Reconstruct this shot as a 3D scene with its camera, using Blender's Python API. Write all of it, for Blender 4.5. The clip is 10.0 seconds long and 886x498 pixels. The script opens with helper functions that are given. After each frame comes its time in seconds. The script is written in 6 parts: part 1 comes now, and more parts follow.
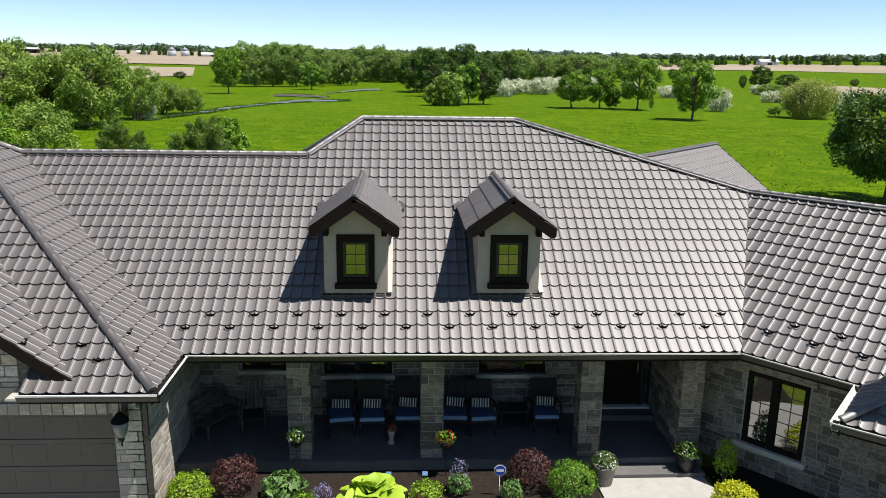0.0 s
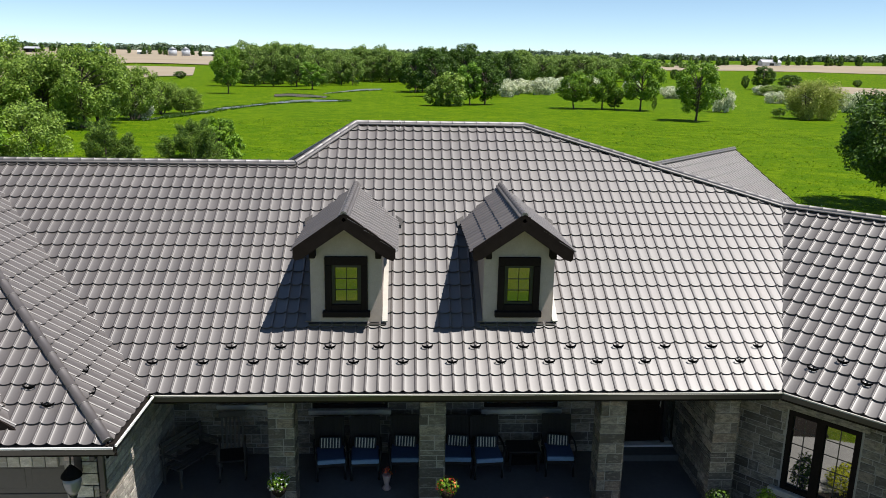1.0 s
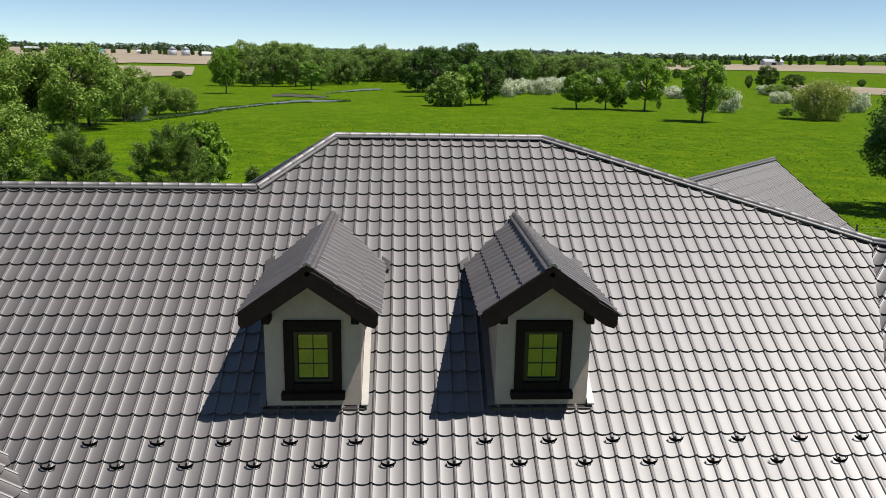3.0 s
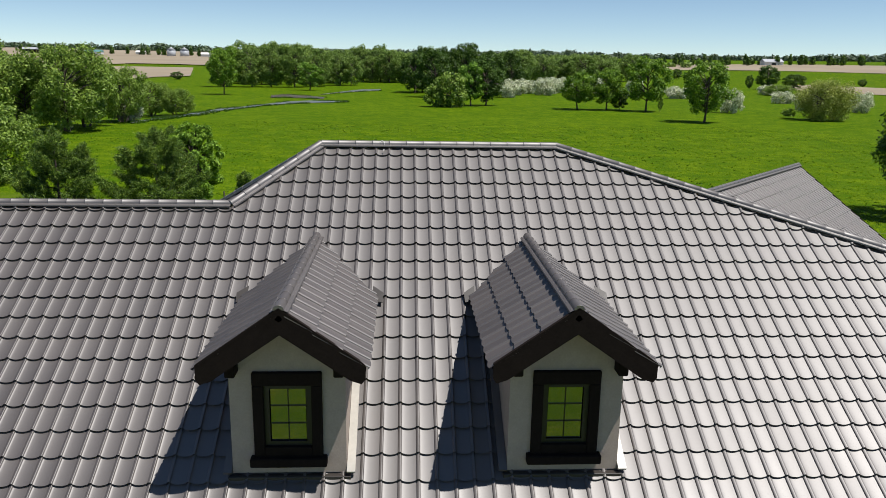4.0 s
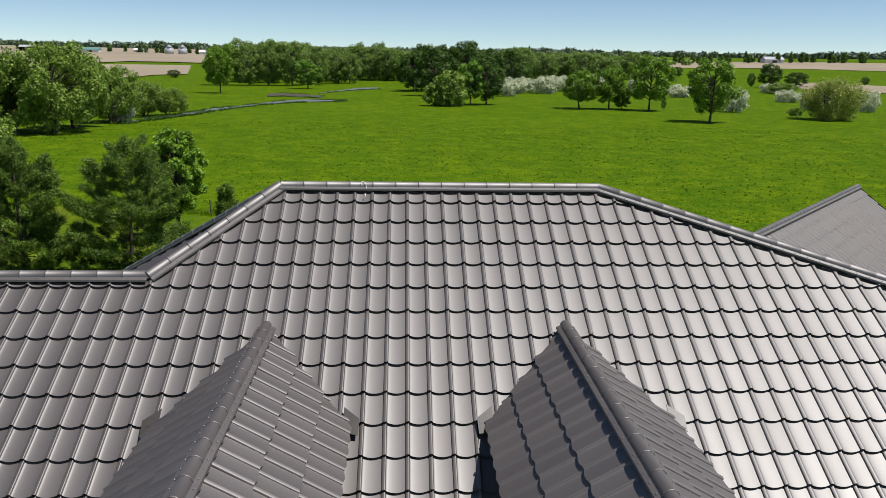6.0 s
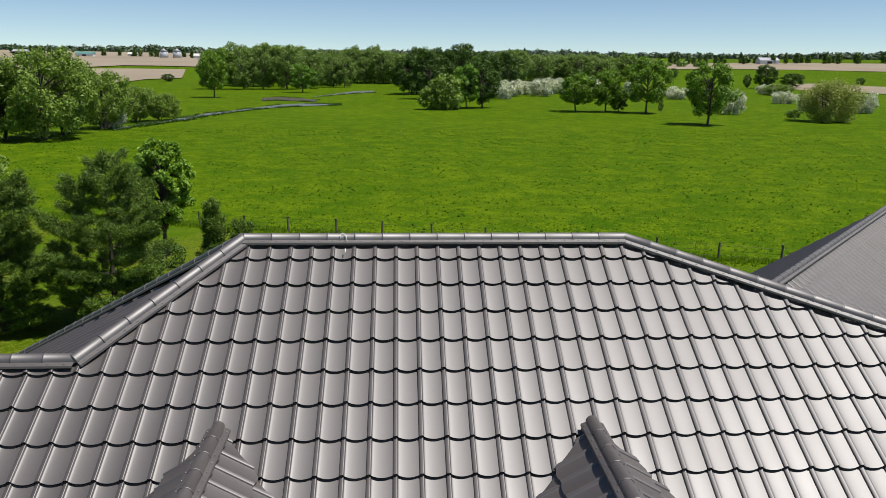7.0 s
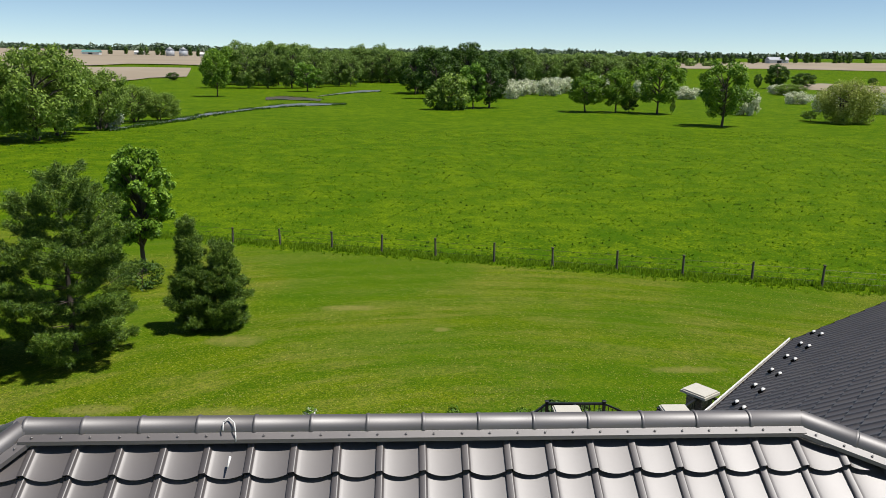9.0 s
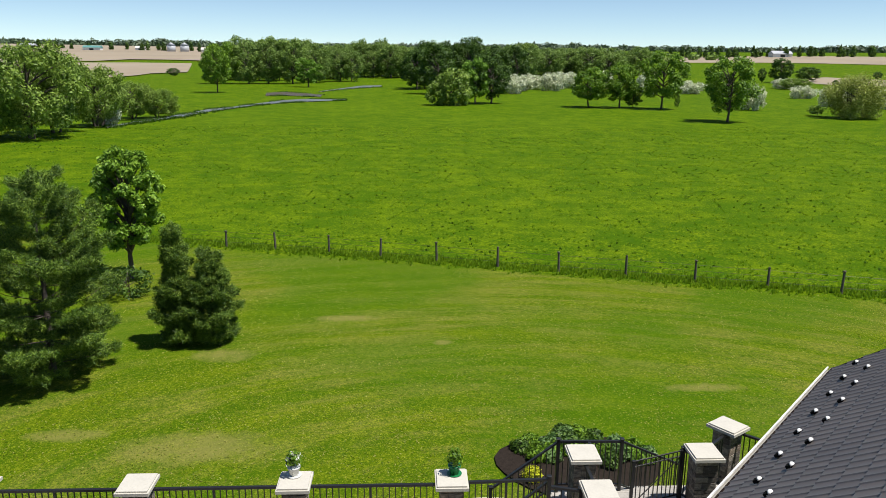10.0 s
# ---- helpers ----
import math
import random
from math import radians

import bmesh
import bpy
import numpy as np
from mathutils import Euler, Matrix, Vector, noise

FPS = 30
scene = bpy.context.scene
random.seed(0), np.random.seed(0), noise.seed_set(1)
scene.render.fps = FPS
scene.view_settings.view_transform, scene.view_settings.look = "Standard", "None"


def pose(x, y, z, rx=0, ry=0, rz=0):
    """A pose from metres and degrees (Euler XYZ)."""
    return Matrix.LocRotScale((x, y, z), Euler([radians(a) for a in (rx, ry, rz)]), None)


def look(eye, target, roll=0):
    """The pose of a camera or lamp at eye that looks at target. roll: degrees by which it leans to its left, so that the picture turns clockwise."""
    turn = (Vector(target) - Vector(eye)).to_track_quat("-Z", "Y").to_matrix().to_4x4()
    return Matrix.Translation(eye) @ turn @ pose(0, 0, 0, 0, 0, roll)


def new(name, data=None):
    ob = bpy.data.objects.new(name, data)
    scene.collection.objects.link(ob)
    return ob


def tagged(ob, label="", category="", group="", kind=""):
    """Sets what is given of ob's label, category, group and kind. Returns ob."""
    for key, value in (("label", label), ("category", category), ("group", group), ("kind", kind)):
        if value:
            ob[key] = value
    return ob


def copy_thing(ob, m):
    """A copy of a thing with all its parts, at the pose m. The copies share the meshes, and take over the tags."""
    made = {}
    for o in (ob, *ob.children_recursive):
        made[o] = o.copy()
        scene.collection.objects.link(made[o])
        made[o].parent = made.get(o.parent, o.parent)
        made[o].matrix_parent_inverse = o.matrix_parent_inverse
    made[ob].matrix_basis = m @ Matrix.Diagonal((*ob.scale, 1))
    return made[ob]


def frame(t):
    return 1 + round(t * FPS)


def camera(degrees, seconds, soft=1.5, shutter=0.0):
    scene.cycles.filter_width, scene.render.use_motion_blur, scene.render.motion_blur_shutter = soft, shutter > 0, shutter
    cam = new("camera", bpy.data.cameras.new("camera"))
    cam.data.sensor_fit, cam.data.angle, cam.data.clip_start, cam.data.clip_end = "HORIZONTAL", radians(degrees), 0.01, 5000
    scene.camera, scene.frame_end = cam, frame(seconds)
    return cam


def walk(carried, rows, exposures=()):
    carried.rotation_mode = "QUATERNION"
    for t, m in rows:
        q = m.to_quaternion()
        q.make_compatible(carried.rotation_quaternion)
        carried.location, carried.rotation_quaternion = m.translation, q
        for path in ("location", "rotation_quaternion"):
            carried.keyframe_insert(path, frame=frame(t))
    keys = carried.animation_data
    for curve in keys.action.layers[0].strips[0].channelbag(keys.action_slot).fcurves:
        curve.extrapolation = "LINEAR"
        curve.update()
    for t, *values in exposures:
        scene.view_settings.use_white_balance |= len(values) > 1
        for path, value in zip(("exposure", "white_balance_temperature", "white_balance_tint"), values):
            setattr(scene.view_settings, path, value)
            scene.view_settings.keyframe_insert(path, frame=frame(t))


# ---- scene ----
cam = camera(60.7, 10.0, soft=0.5)
PATH = [
    (0, (-0.352, -1.525, 8.172), (-0.247, 0.416, 7.701), 0.9),
    (0.5, (-0.321, -0.628, 8.178), (-0.217, 1.313, 7.707), 0.9),
    (1, (-0.281, 0.273, 8.176), (-0.178, 2.214, 7.705), 1.0),
    (1.5, (-0.244, 1.166, 8.173), (-0.14, 3.107, 7.701), 1.0),
    (2, (-0.191, 2.056, 8.17), (-0.088, 3.997, 7.698), 1.0),
    (2.5, (-0.13, 2.917, 8.177), (-0.029, 4.858, 7.705), 1.0),
    (4, (-0.023, 5.602, 8.14), (0.079, 7.544, 7.669), 0.9),
    (4.5, (0.007, 6.476, 8.145), (0.109, 8.418, 7.677), 0.9),
    (5, (0.042, 7.418, 8.137), (0.144, 9.361, 7.672), 0.9),
    (6.5, (0.14, 9.918, 8.494), (0.247, 11.857, 8.013), 0.8),
    (7, (0.19, 10.794, 8.601), (0.303, 12.734, 8.13), 0.6),
    (7.5, (0.27, 11.829, 8.652), (0.38, 13.771, 8.184), 0.8),
    (8, (0.343, 12.965, 8.648), (0.450, 14.906, 8.178), 0.8),
    (8.5, (0.417, 13.985, 8.649), (0.518, 15.926, 8.176), 0.7),
    (9, (0.495, 14.960, 8.652), (0.592, 16.901, 8.178), 0.7),
    (9.5, (0.565, 15.900, 8.700), (0.659, 17.839, 8.219), 0.6),
    (10, (0.632, 16.780, 8.750), (0.723, 18.718, 8.263), 0.55),
]
walk(cam, [(t, look(eye, aim, roll)) for t, eye, aim, roll in PATH],
     [(0, 0.58), (1.5, 0.46), (2.5, 0.32), (4, 0.13), (5, 0.12), (6.5, 0.04), (8, 0.03), (9, 0.12), (9.5, 0.22), (10, 0.32)])

# ---- light ----
SUN_TO = Vector((0.365, -0.135, 0.915)).normalized()
world = bpy.data.worlds.new("sky")
scene.world = world
world.use_nodes = True
wn = world.node_tree.nodes
sky = wn.new("ShaderNodeTexSky")
sky.sky_type = "NISHITA"
sky.sun_disc = False
sky.sun_elevation = math.asin(SUN_TO.z)
sky.sun_rotation = math.atan2(SUN_TO.x, SUN_TO.y)
sky.air_density = 0.6
sky.dust_density = 0.0
sky.ozone_density = 1.0
sky.altitude = 600.0
wn["Background"].inputs["Strength"].default_value = 0.098
tint = wn.new("ShaderNodeMix")
tint.data_type, tint.blend_type = "RGBA", "MULTIPLY"
tint.inputs[0].default_value = 1.0
tint.inputs[7].default_value = (1.02, 1.06, 1.03, 1)
world.node_tree.links.new(sky.outputs[0], tint.inputs[6])
world.node_tree.links.new(tint.outputs[2], wn["Background"].inputs["Color"])
sun_data = bpy.data.lights.new("sun", "SUN")
sun_data.energy = 5.0
sun_data.angle = radians(0.53)
sun_data.color = (1.0, 0.965, 0.915)
sun = new("sun", sun_data)
sun.matrix_world = look(SUN_TO * 100, (0, 0, 0))

# ---- materials ----
class Nodes:
    """A short way to write node materials."""

    def __init__(self, name):
        self.mat = bpy.data.materials.new(name)
        self.mat.use_nodes = True
        self.tree = self.mat.node_tree
        self.bsdf = self.tree.nodes["Principled BSDF"]
        self.out = self.tree.nodes["Material Output"]

    def add(self, kind, **values):
        node = self.tree.nodes.new(kind)
        for key, value in values.items():
            if key in node.inputs:
                node.inputs[key].default_value = value
            else:
                setattr(node, key, value)
        return node

    def link(self, a, b):
        self.tree.links.new(a, b)

    def position(self):
        return self.add("ShaderNodeNewGeometry").outputs["Position"]

    def local(self):
        return self.add("ShaderNodeTexCoord").outputs["Object"]

    def noise(self, where, scale, detail=4.0, rough=0.6, stretch=None):
        if stretch:
            m = self.add("ShaderNodeMapping")
            m.inputs["Scale"].default_value = stretch
            self.link(where, m.inputs["Vector"])
            where = m.outputs[0]
        n = self.add("ShaderNodeTexNoise", Scale=scale, Detail=detail, Roughness=rough)
        self.link(where, n.inputs["Vector"])
        return n.outputs["Fac"]

    def ramp(self, fac, stops):
        r = self.add("ShaderNodeValToRGB")
        e = r.color_ramp.elements
        while len(e) < len(stops):
            e.new(0.5)
        for item, (at, colour) in zip(e, stops):
            item.position = at
            item.color = (*colour, 1) if not isinstance(colour, (int, float)) else (colour, colour, colour, 1)
        self.link(fac, r.inputs[0])
        return r.outputs[0]

    def mix(self, fac, a, b, blend="MIX"):
        m = self.add("ShaderNodeMix", data_type="RGBA", blend_type=blend)
        for value, socket in ((fac, m.inputs[0]), (a, m.inputs[6]), (b, m.inputs[7])):
            if isinstance(value, bpy.types.NodeSocket):
                self.link(value, socket)
            elif isinstance(value, (int, float)):
                socket.default_value = value
            else:
                socket.default_value = (*value, 1)
        return m.outputs[2]

    def math(self, op, a, b=0.0):
        m = self.add("ShaderNodeMath", operation=op)
        for value, socket in ((a, m.inputs[0]), (b, m.inputs[1])):
            if isinstance(value, bpy.types.NodeSocket):
                self.link(value, socket)
            else:
                socket.default_value = value
        return m.outputs[0]

    def bump(self, height, strength=0.3, distance=0.01):
        b = self.add("ShaderNodeBump", Strength=strength, Distance=distance)
        self.link(height, b.inputs["Height"])
        self.link(b.outputs[0], self.bsdf.inputs["Normal"])

    def set(self, colour=None, rough=None, metal=None, spec=None):
        for value, key in ((colour, "Base Color"), (rough, "Roughness"), (metal, "Metallic"), (spec, "Specular IOR Level")):
            if value is None:
                continue
            if isinstance(value, bpy.types.NodeSocket):
                self.link(value, self.bsdf.inputs[key])
            elif isinstance(value, (int, float)):
                self.bsdf.inputs[key].default_value = value
            else:
                self.bsdf.inputs[key].default_value = (*value, 1)
        return self


def piece_random(n):
    """A random number for each piece, whether it is an object or an island of a mesh."""
    a = n.add("ShaderNodeObjectInfo").outputs["Random"]
    b = n.add("ShaderNodeNewGeometry").outputs["Random Per Island"]
    return n.math("FRACT", n.math("ADD", a, b))


def simple(name, colour, rough=0.6, metal=0.0, vary=0.25, scale=8.0, bump=0.1, spec=0.5):
    n = Nodes(name)
    where = n.local()
    fine = n.noise(where, scale * 6, 5)
    broad = n.noise(where, scale, 3)
    f = n.math("ADD", n.math("MULTIPLY", fine, 0.5), n.math("MULTIPLY", broad, 0.5))
    dark = tuple(c * (1 - vary) for c in colour)
    light = tuple(min(1, c * (1 + vary)) for c in colour)
    n.set(n.ramp(f, [(0.3, dark), (0.7, light)]), rough, metal, spec)
    n.bump(fine, bump, 0.004)
    return n.mat


def make_roof_metal():
    n = Nodes("brown_painted_steel")
    rnd = piece_random(n)
    where = n.position()
    broad = n.noise(where, 0.9, 4)
    fine = n.noise(where, 60, 3)
    tone = n.ramp(n.math("ADD", n.math("MULTIPLY", rnd, 0.5), n.math("MULTIPLY", broad, 0.5)),
                  [(0.2, (0.036, 0.025, 0.020)), (0.8, (0.052, 0.038, 0.031))])
    n.set(n.mix(n.math("MULTIPLY", fine, 0.10), tone, (0.14, 0.13, 0.12)),
          n.ramp(n.math("ADD", n.math("MULTIPLY", broad, 0.7), n.math("MULTIPLY", rnd, 0.3)), [(0.2, 0.54), (0.8, 0.60)]), 0.0, 0.5)
    n.bsdf.inputs["IOR"].default_value = 2.45
    n.bsdf.inputs["Specular Tint"].default_value = (1.0, 0.985, 0.98, 1)
    n.bump(broad, 0.15, 0.02)
    return n.mat


def make_stone(name, low, mid, high, rust, pale):
    n = Nodes(name)
    rnd = piece_random(n)
    where = n.position()
    tone = n.ramp(rnd, [(0.0, low), (0.25, tuple((a + b) * 0.43 for a, b in zip(low, mid))), (0.5, mid), (0.78, high), (0.9, rust), (1.0, pale)])
    fine = n.noise(where, 34, 6, 0.75)
    seam = n.noise(where, 9, 5, 0.7, (1.0, 1.0, 2.4))
    broad = n.noise(where, 2.5, 4)
    c = n.mix(n.ramp(seam, [(0.40, 0.65), (0.56, 0.0)]), tone, tuple(v * 1.42 for v in low))
    c = n.mix(n.ramp(seam, [(0.52, 0.0), (0.70, 0.6)]), c, tuple(v * 0.94 for v in pale))
    c = n.mix(n.ramp(fine, [(0.35, 0.5), (0.5, 0.0)]), c, tuple(v * 1.65 for v in low))
    n.set(n.mix(n.math("MULTIPLY", broad, 0.25), c, mid), 0.9, 0, 0.3)
    n.bump(n.math("ADD", n.math("MULTIPLY", seam, 1.2), fine), 0.9, 0.016)
    return n.mat


def make_leaf(name, low, mid, high, trans=0.35):
    n = Nodes(name)
    rnd = piece_random(n)
    patch = n.noise(n.local(), 0.8, 2)
    c = n.ramp(n.math("ADD", n.math("MULTIPLY", rnd, 0.55), n.math("MULTIPLY", patch, 0.45)), [(0.15, low), (0.5, mid), (0.85, high)])
    n.set(c, 0.55, 0, 0.35)
    t = n.add("ShaderNodeBsdfTranslucent")
    n.link(c, t.inputs["Color"])
    m = n.add("ShaderNodeMixShader")
    m.inputs[0].default_value = trans
    n.link(n.bsdf.outputs[0], m.inputs[1])
    n.link(t.outputs[0], m.inputs[2])
    n.link(m.outputs[0], n.out.inputs["Surface"])
    return n.mat


def make_glass(name, tint=(0.02, 0.025, 0.025)):
    n = Nodes(name)
    n.set(tint, 0.03, 0, 1.0)
    n.bsdf.inputs["IOR"].default_value = 2.2
    n.bsdf.inputs["Coat Weight"].default_value = 0.15
    n.bsdf.inputs["Coat Roughness"].default_value = 0.02
    return n.mat


# dry places in the lawn: centre and half sizes
DRY = ((-5.4, 36.8, 2.8, 1.1), (-2.0, 48.0, 1.7, 0.5), (-6.3, 43.8, 1.3, 0.8), (2.0, 45.0, 0.5, 0.35), (11.0, 40.5, 1.8, 0.4), (-9.5, 37.6, 1.4, 0.5))


def make_ground():
    n = Nodes("grass_ground")
    where = n.position()
    sep = n.add("ShaderNodeSeparateXYZ")
    n.link(where, sep.inputs[0])
    x, y = sep.outputs[0], sep.outputs[1]
    big = n.noise(where, 0.035, 5, 0.6)
    mid = n.noise(where, 0.35, 5, 0.65)
    tuft = n.noise(where, 2.6, 5, 0.7)
    fine = n.noise(where, 13, 6, 0.8)
    # rough pasture: clumps of darker grass and yellow flower heads
    pasture = n.ramp(mid, [(0.30, (0.037, 0.089, 0.001)), (0.5, (0.073, 0.144, 0.001)), (0.70, (0.123, 0.181, 0.003))])
    pasture = n.mix(n.ramp(tuft, [(0.36, 0.85), (0.48, 0.0)]), pasture, (0.037, 0.089, 0.002))
    pasture = n.mix(n.ramp(fine, [(0.62, 0.0), (0.80, 0.45)]), pasture, (0.209, 0.232, 0.019))
    pasture = n.mix(n.ramp(big, [(0.40, 0.0), (0.65, 0.5)]), pasture, (0.120, 0.190, 0.003))
    mottle = n.noise(where, 1.1, 4, 0.7)
    pasture = n.mix(n.ramp(mottle, [(0.36, 0.80), (0.50, 0.0)]), pasture, (0.038, 0.092, 0.001))
    pasture = n.mix(n.ramp(mottle, [(0.52, 0.0), (0.68, 0.65)]), pasture, (0.159, 0.230, 0.003))
    # mown lawn: curved mower tracks, dry patches, clover
    dx = n.math("ADD", x, -3.5)
    dy = n.math("ADD", y, -30.0)
    dist = n.math("SQRT", n.math("ADD", n.math("MULTIPLY", dx, dx), n.math("MULTIPLY", n.math("MULTIPLY", dy, dy), 1.5)))
    wob = n.math("ADD", dist, n.math("MULTIPLY", big, 7.0))
    ring = n.math("SINE", n.math("MULTIPLY", wob, 2.6))
    around = n.add("ShaderNodeCombineXYZ")
    n.link(n.math("MULTIPLY", dist, 1.1), around.inputs[0])
    n.link(n.math("MULTIPLY", n.math("ARCTAN2", dy, dx), 3.0), around.inputs[1])
    lawn = n.ramp(mid, [(0.25, (0.089, 0.142, 0.002)), (0.55, (0.143, 0.192, 0.004)), (0.8, (0.215, 0.222, 0.013))])
    lawn = n.mix(n.math("MULTIPLY", n.math("ADD", ring, 1.0), 0.27), lawn, (0.040, 0.105, 0.001))
    streak = n.noise(around.outputs[0], 0.8, 6, 0.75)
    patch = n.noise(where, 0.16, 5, 0.7)
    grain = n.noise(where, 34, 3, 0.8)
    blotch = n.noise(where, 5.0, 5, 0.75)
    lawn = n.mix(n.ramp(n.math("MULTIPLY", streak, n.math("ADD", patch, 0.5)), [(0.45, 0.0), (0.62, 0.75)]), lawn, (0.270, 0.235, 0.055))
    lawn = n.mix(n.ramp(blotch, [(0.40, 0.55), (0.56, 0.0)]), lawn, (0.047, 0.103, 0.002))
    lawn = n.mix(n.ramp(blotch, [(0.52, 0.0), (0.70, 0.5)]), lawn, (0.194, 0.215, 0.017))
    lawn = n.mix(n.ramp(grain, [(0.56, 0.0), (0.74, 0.7)]), lawn, (0.281, 0.303, 0.049))
    lawn = n.mix(n.ramp(grain, [(0.30, 0.7), (0.46, 0.0)]), lawn, (0.029, 0.069, 0.001))
    pasture = n.mix(n.ramp(blotch, [(0.38, 0.7), (0.52, 0.0)]), pasture, (0.042, 0.093, 0.001))
    pasture = n.mix(n.ramp(grain, [(0.58, 0.0), (0.76, 0.6)]), pasture, (0.209, 0.269, 0.019))
    lawn = n.mix(n.ramp(fine, [(0.35, 0.5), (0.52, 0.0)]), lawn, (0.042, 0.083, 0.002))
    clump = n.noise(where, 7.0, 2, 0.6)
    pasture = n.mix(n.ramp(clump, [(0.40, 0.75), (0.49, 0.0)]), pasture, (0.034, 0.088, 0.002))
    pasture = n.mix(n.ramp(clump, [(0.55, 0.0), (0.66, 0.65)]), pasture, (0.205, 0.285, 0.008))
    speck = n.noise(where, 17.0, 3, 0.7)
    lawn = n.mix(n.ramp(speck, [(0.38, 0.8), (0.49, 0.0)]), lawn, (0.048, 0.105, 0.002))
    lawn = n.mix(n.ramp(speck, [(0.54, 0.0), (0.64, 0.75)]), lawn, (0.270, 0.320, 0.020))
    shift = n.noise(where, 0.10, 3, 0.5)
    lawn = n.mix(n.ramp(shift, [(0.42, 0.45), (0.54, 0.0)]), lawn, (0.050, 0.130, 0.002))
    tussock = n.noise(where, 0.30, 6, 0.75)
    pasture = n.mix(n.ramp(tussock, [(0.40, 0.60), (0.50, 0.0)]), pasture, (0.040, 0.105, 0.001))
    pasture = n.mix(n.ramp(tussock, [(0.52, 0.0), (0.66, 0.45)]), pasture, (0.150, 0.230, 0.003))
    # worn dry patches in the lawn
    ragged = n.math("MULTIPLY", n.math("SUBTRACT", n.noise(where, 0.9, 6, 0.8), 0.5), 2.6)
    for cx, cy, rx, ry in DRY:
        ex = n.math("DIVIDE", n.math("SUBTRACT", x, cx), rx)
        ey = n.math("DIVIDE", n.math("SUBTRACT", y, cy), ry)
        far = n.math("ADD", n.math("ADD", n.math("MULTIPLY", ex, ex), n.math("MULTIPLY", ey, ey)), ragged)
        lawn = n.mix(n.ramp(far, [(0.05, 0.65), (0.95, 0.0)]), lawn, (0.250, 0.225, 0.065))
    edge = n.math("ADD", n.math("ADD", y, n.math("MULTIPLY", x, 0.325)), n.math("MULTIPLY", mid, 1.6))
    inside = n.ramp(n.math("MULTIPLY", n.math("SUBTRACT", edge, 53.0), 0.1), [(0.50, 0.0), (0.56, 1.0)])
    lawn = n.mix(1.0, lawn, (0.84, 0.86, 0.80), "MULTIPLY")
    pasture = n.mix(1.0, pasture, (0.95, 0.92, 1.0), "MULTIPLY")
    n.set(n.mix(inside, lawn, pasture), 0.95, 0, 0.03)
    n.bump(n.math("ADD", n.math("MULTIPLY", tuft, 0.6), n.math("MULTIPLY", fine, 0.7)), 0.55, 0.09)
    return n.mat


def make_field():
    n = Nodes("ploughed_soil")
    where = n.position()
    a = n.noise(where, 0.01, 4)
    b = n.noise(where, 0.12, 4, 0.6, (1.0, 0.12, 1.0))
    n.set(n.mix(n.math("MULTIPLY", b, 0.5), n.ramp(a, [(0.3, (0.25, 0.205, 0.150)), (0.7, (0.33, 0.275, 0.205))]), (0.30, 0.245, 0.17)), 0.95, 0, 0.1)
    return n.mat


def make_water():
    n = Nodes("river_water")
    n.set((0.13, 0.14, 0.13), 0.40, 0, 1.0)
    n.bump(n.noise(n.position(), 1.2, 4), 0.1, 0.03)
    return n.mat


ROOF = make_roof_metal()
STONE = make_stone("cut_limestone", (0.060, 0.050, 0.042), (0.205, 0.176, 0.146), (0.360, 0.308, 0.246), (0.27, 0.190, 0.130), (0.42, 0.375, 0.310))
# the same limestone brightened: the garage walls' extra light is put in the colour
STONE_BRIGHTENED = make_stone("brightened_limestone", (0.22, 0.195, 0.17), (0.46, 0.415, 0.36), (0.62, 0.57, 0.50), (0.50, 0.38, 0.29), (0.72, 0.67, 0.60))
MORTAR = simple("mortar", (0.33, 0.30, 0.265), 0.95, 0, 0.2, 3, 0.4)
FASCIA = simple("dark_brown_board", (0.016, 0.0115, 0.0095), 0.85, 0, 0.3, 5, 0.15, 0.08)
GUTTER = simple("clay_aluminium", (0.46, 0.43, 0.38), 0.35, 0.0, 0.12, 3, 0.05)
GUTTER_DARK = simple("brown_aluminium", (0.040, 0.034, 0.030), 0.45, 0.0, 0.15, 3, 0.05)
WHITE_METAL = simple("white_aluminium", (0.70, 0.69, 0.66), 0.35, 0.0, 0.08, 3, 0.05)
STUCCO = simple("grey_stucco", (0.40, 0.325, 0.275), 0.95, 0, 0.12, 6, 0.6)
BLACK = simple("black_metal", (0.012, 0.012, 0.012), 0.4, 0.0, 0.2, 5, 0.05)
CAPSTONE = simple("precast_cap", (0.50, 0.47, 0.405), 0.85, 0, 0.10, 4, 0.3)
CONCRETE = simple("concrete", (0.36, 0.34, 0.31), 0.9, 0, 0.15, 2, 0.4)
# darkened concrete: part of the porch's shade is put into this colour
PORCH_FLOOR_SHADED = simple("shaded_porch_concrete", (0.115, 0.110, 0.105), 0.75, 0, 0.18, 2, 0.3)
SOIL = simple("dark_mulch", (0.024, 0.018, 0.014), 1.0, 0, 0.5, 10, 1.0, 0.1)
WOOD = simple("weathered_wood", (0.21, 0.19, 0.165), 0.8, 0, 0.3, 6, 0.3)
GUARD_BLACK = simple("black_guard_metal", (0.006, 0.006, 0.006), 0.85, 0.0, 0.3, 5, 0.05, 0.06)
GLASS = make_glass("window_glass")
GROUND = make_ground()
FIELD = make_field()
WATER = make_water()
SHALLOW = simple("shallow_water", (0.115, 0.085, 0.050), 0.25, 0, 0.3, 0.4, 0.1, 0.6)
BARK = simple("bark", (0.075, 0.058, 0.045), 0.95, 0, 0.4, 6, 1.0)
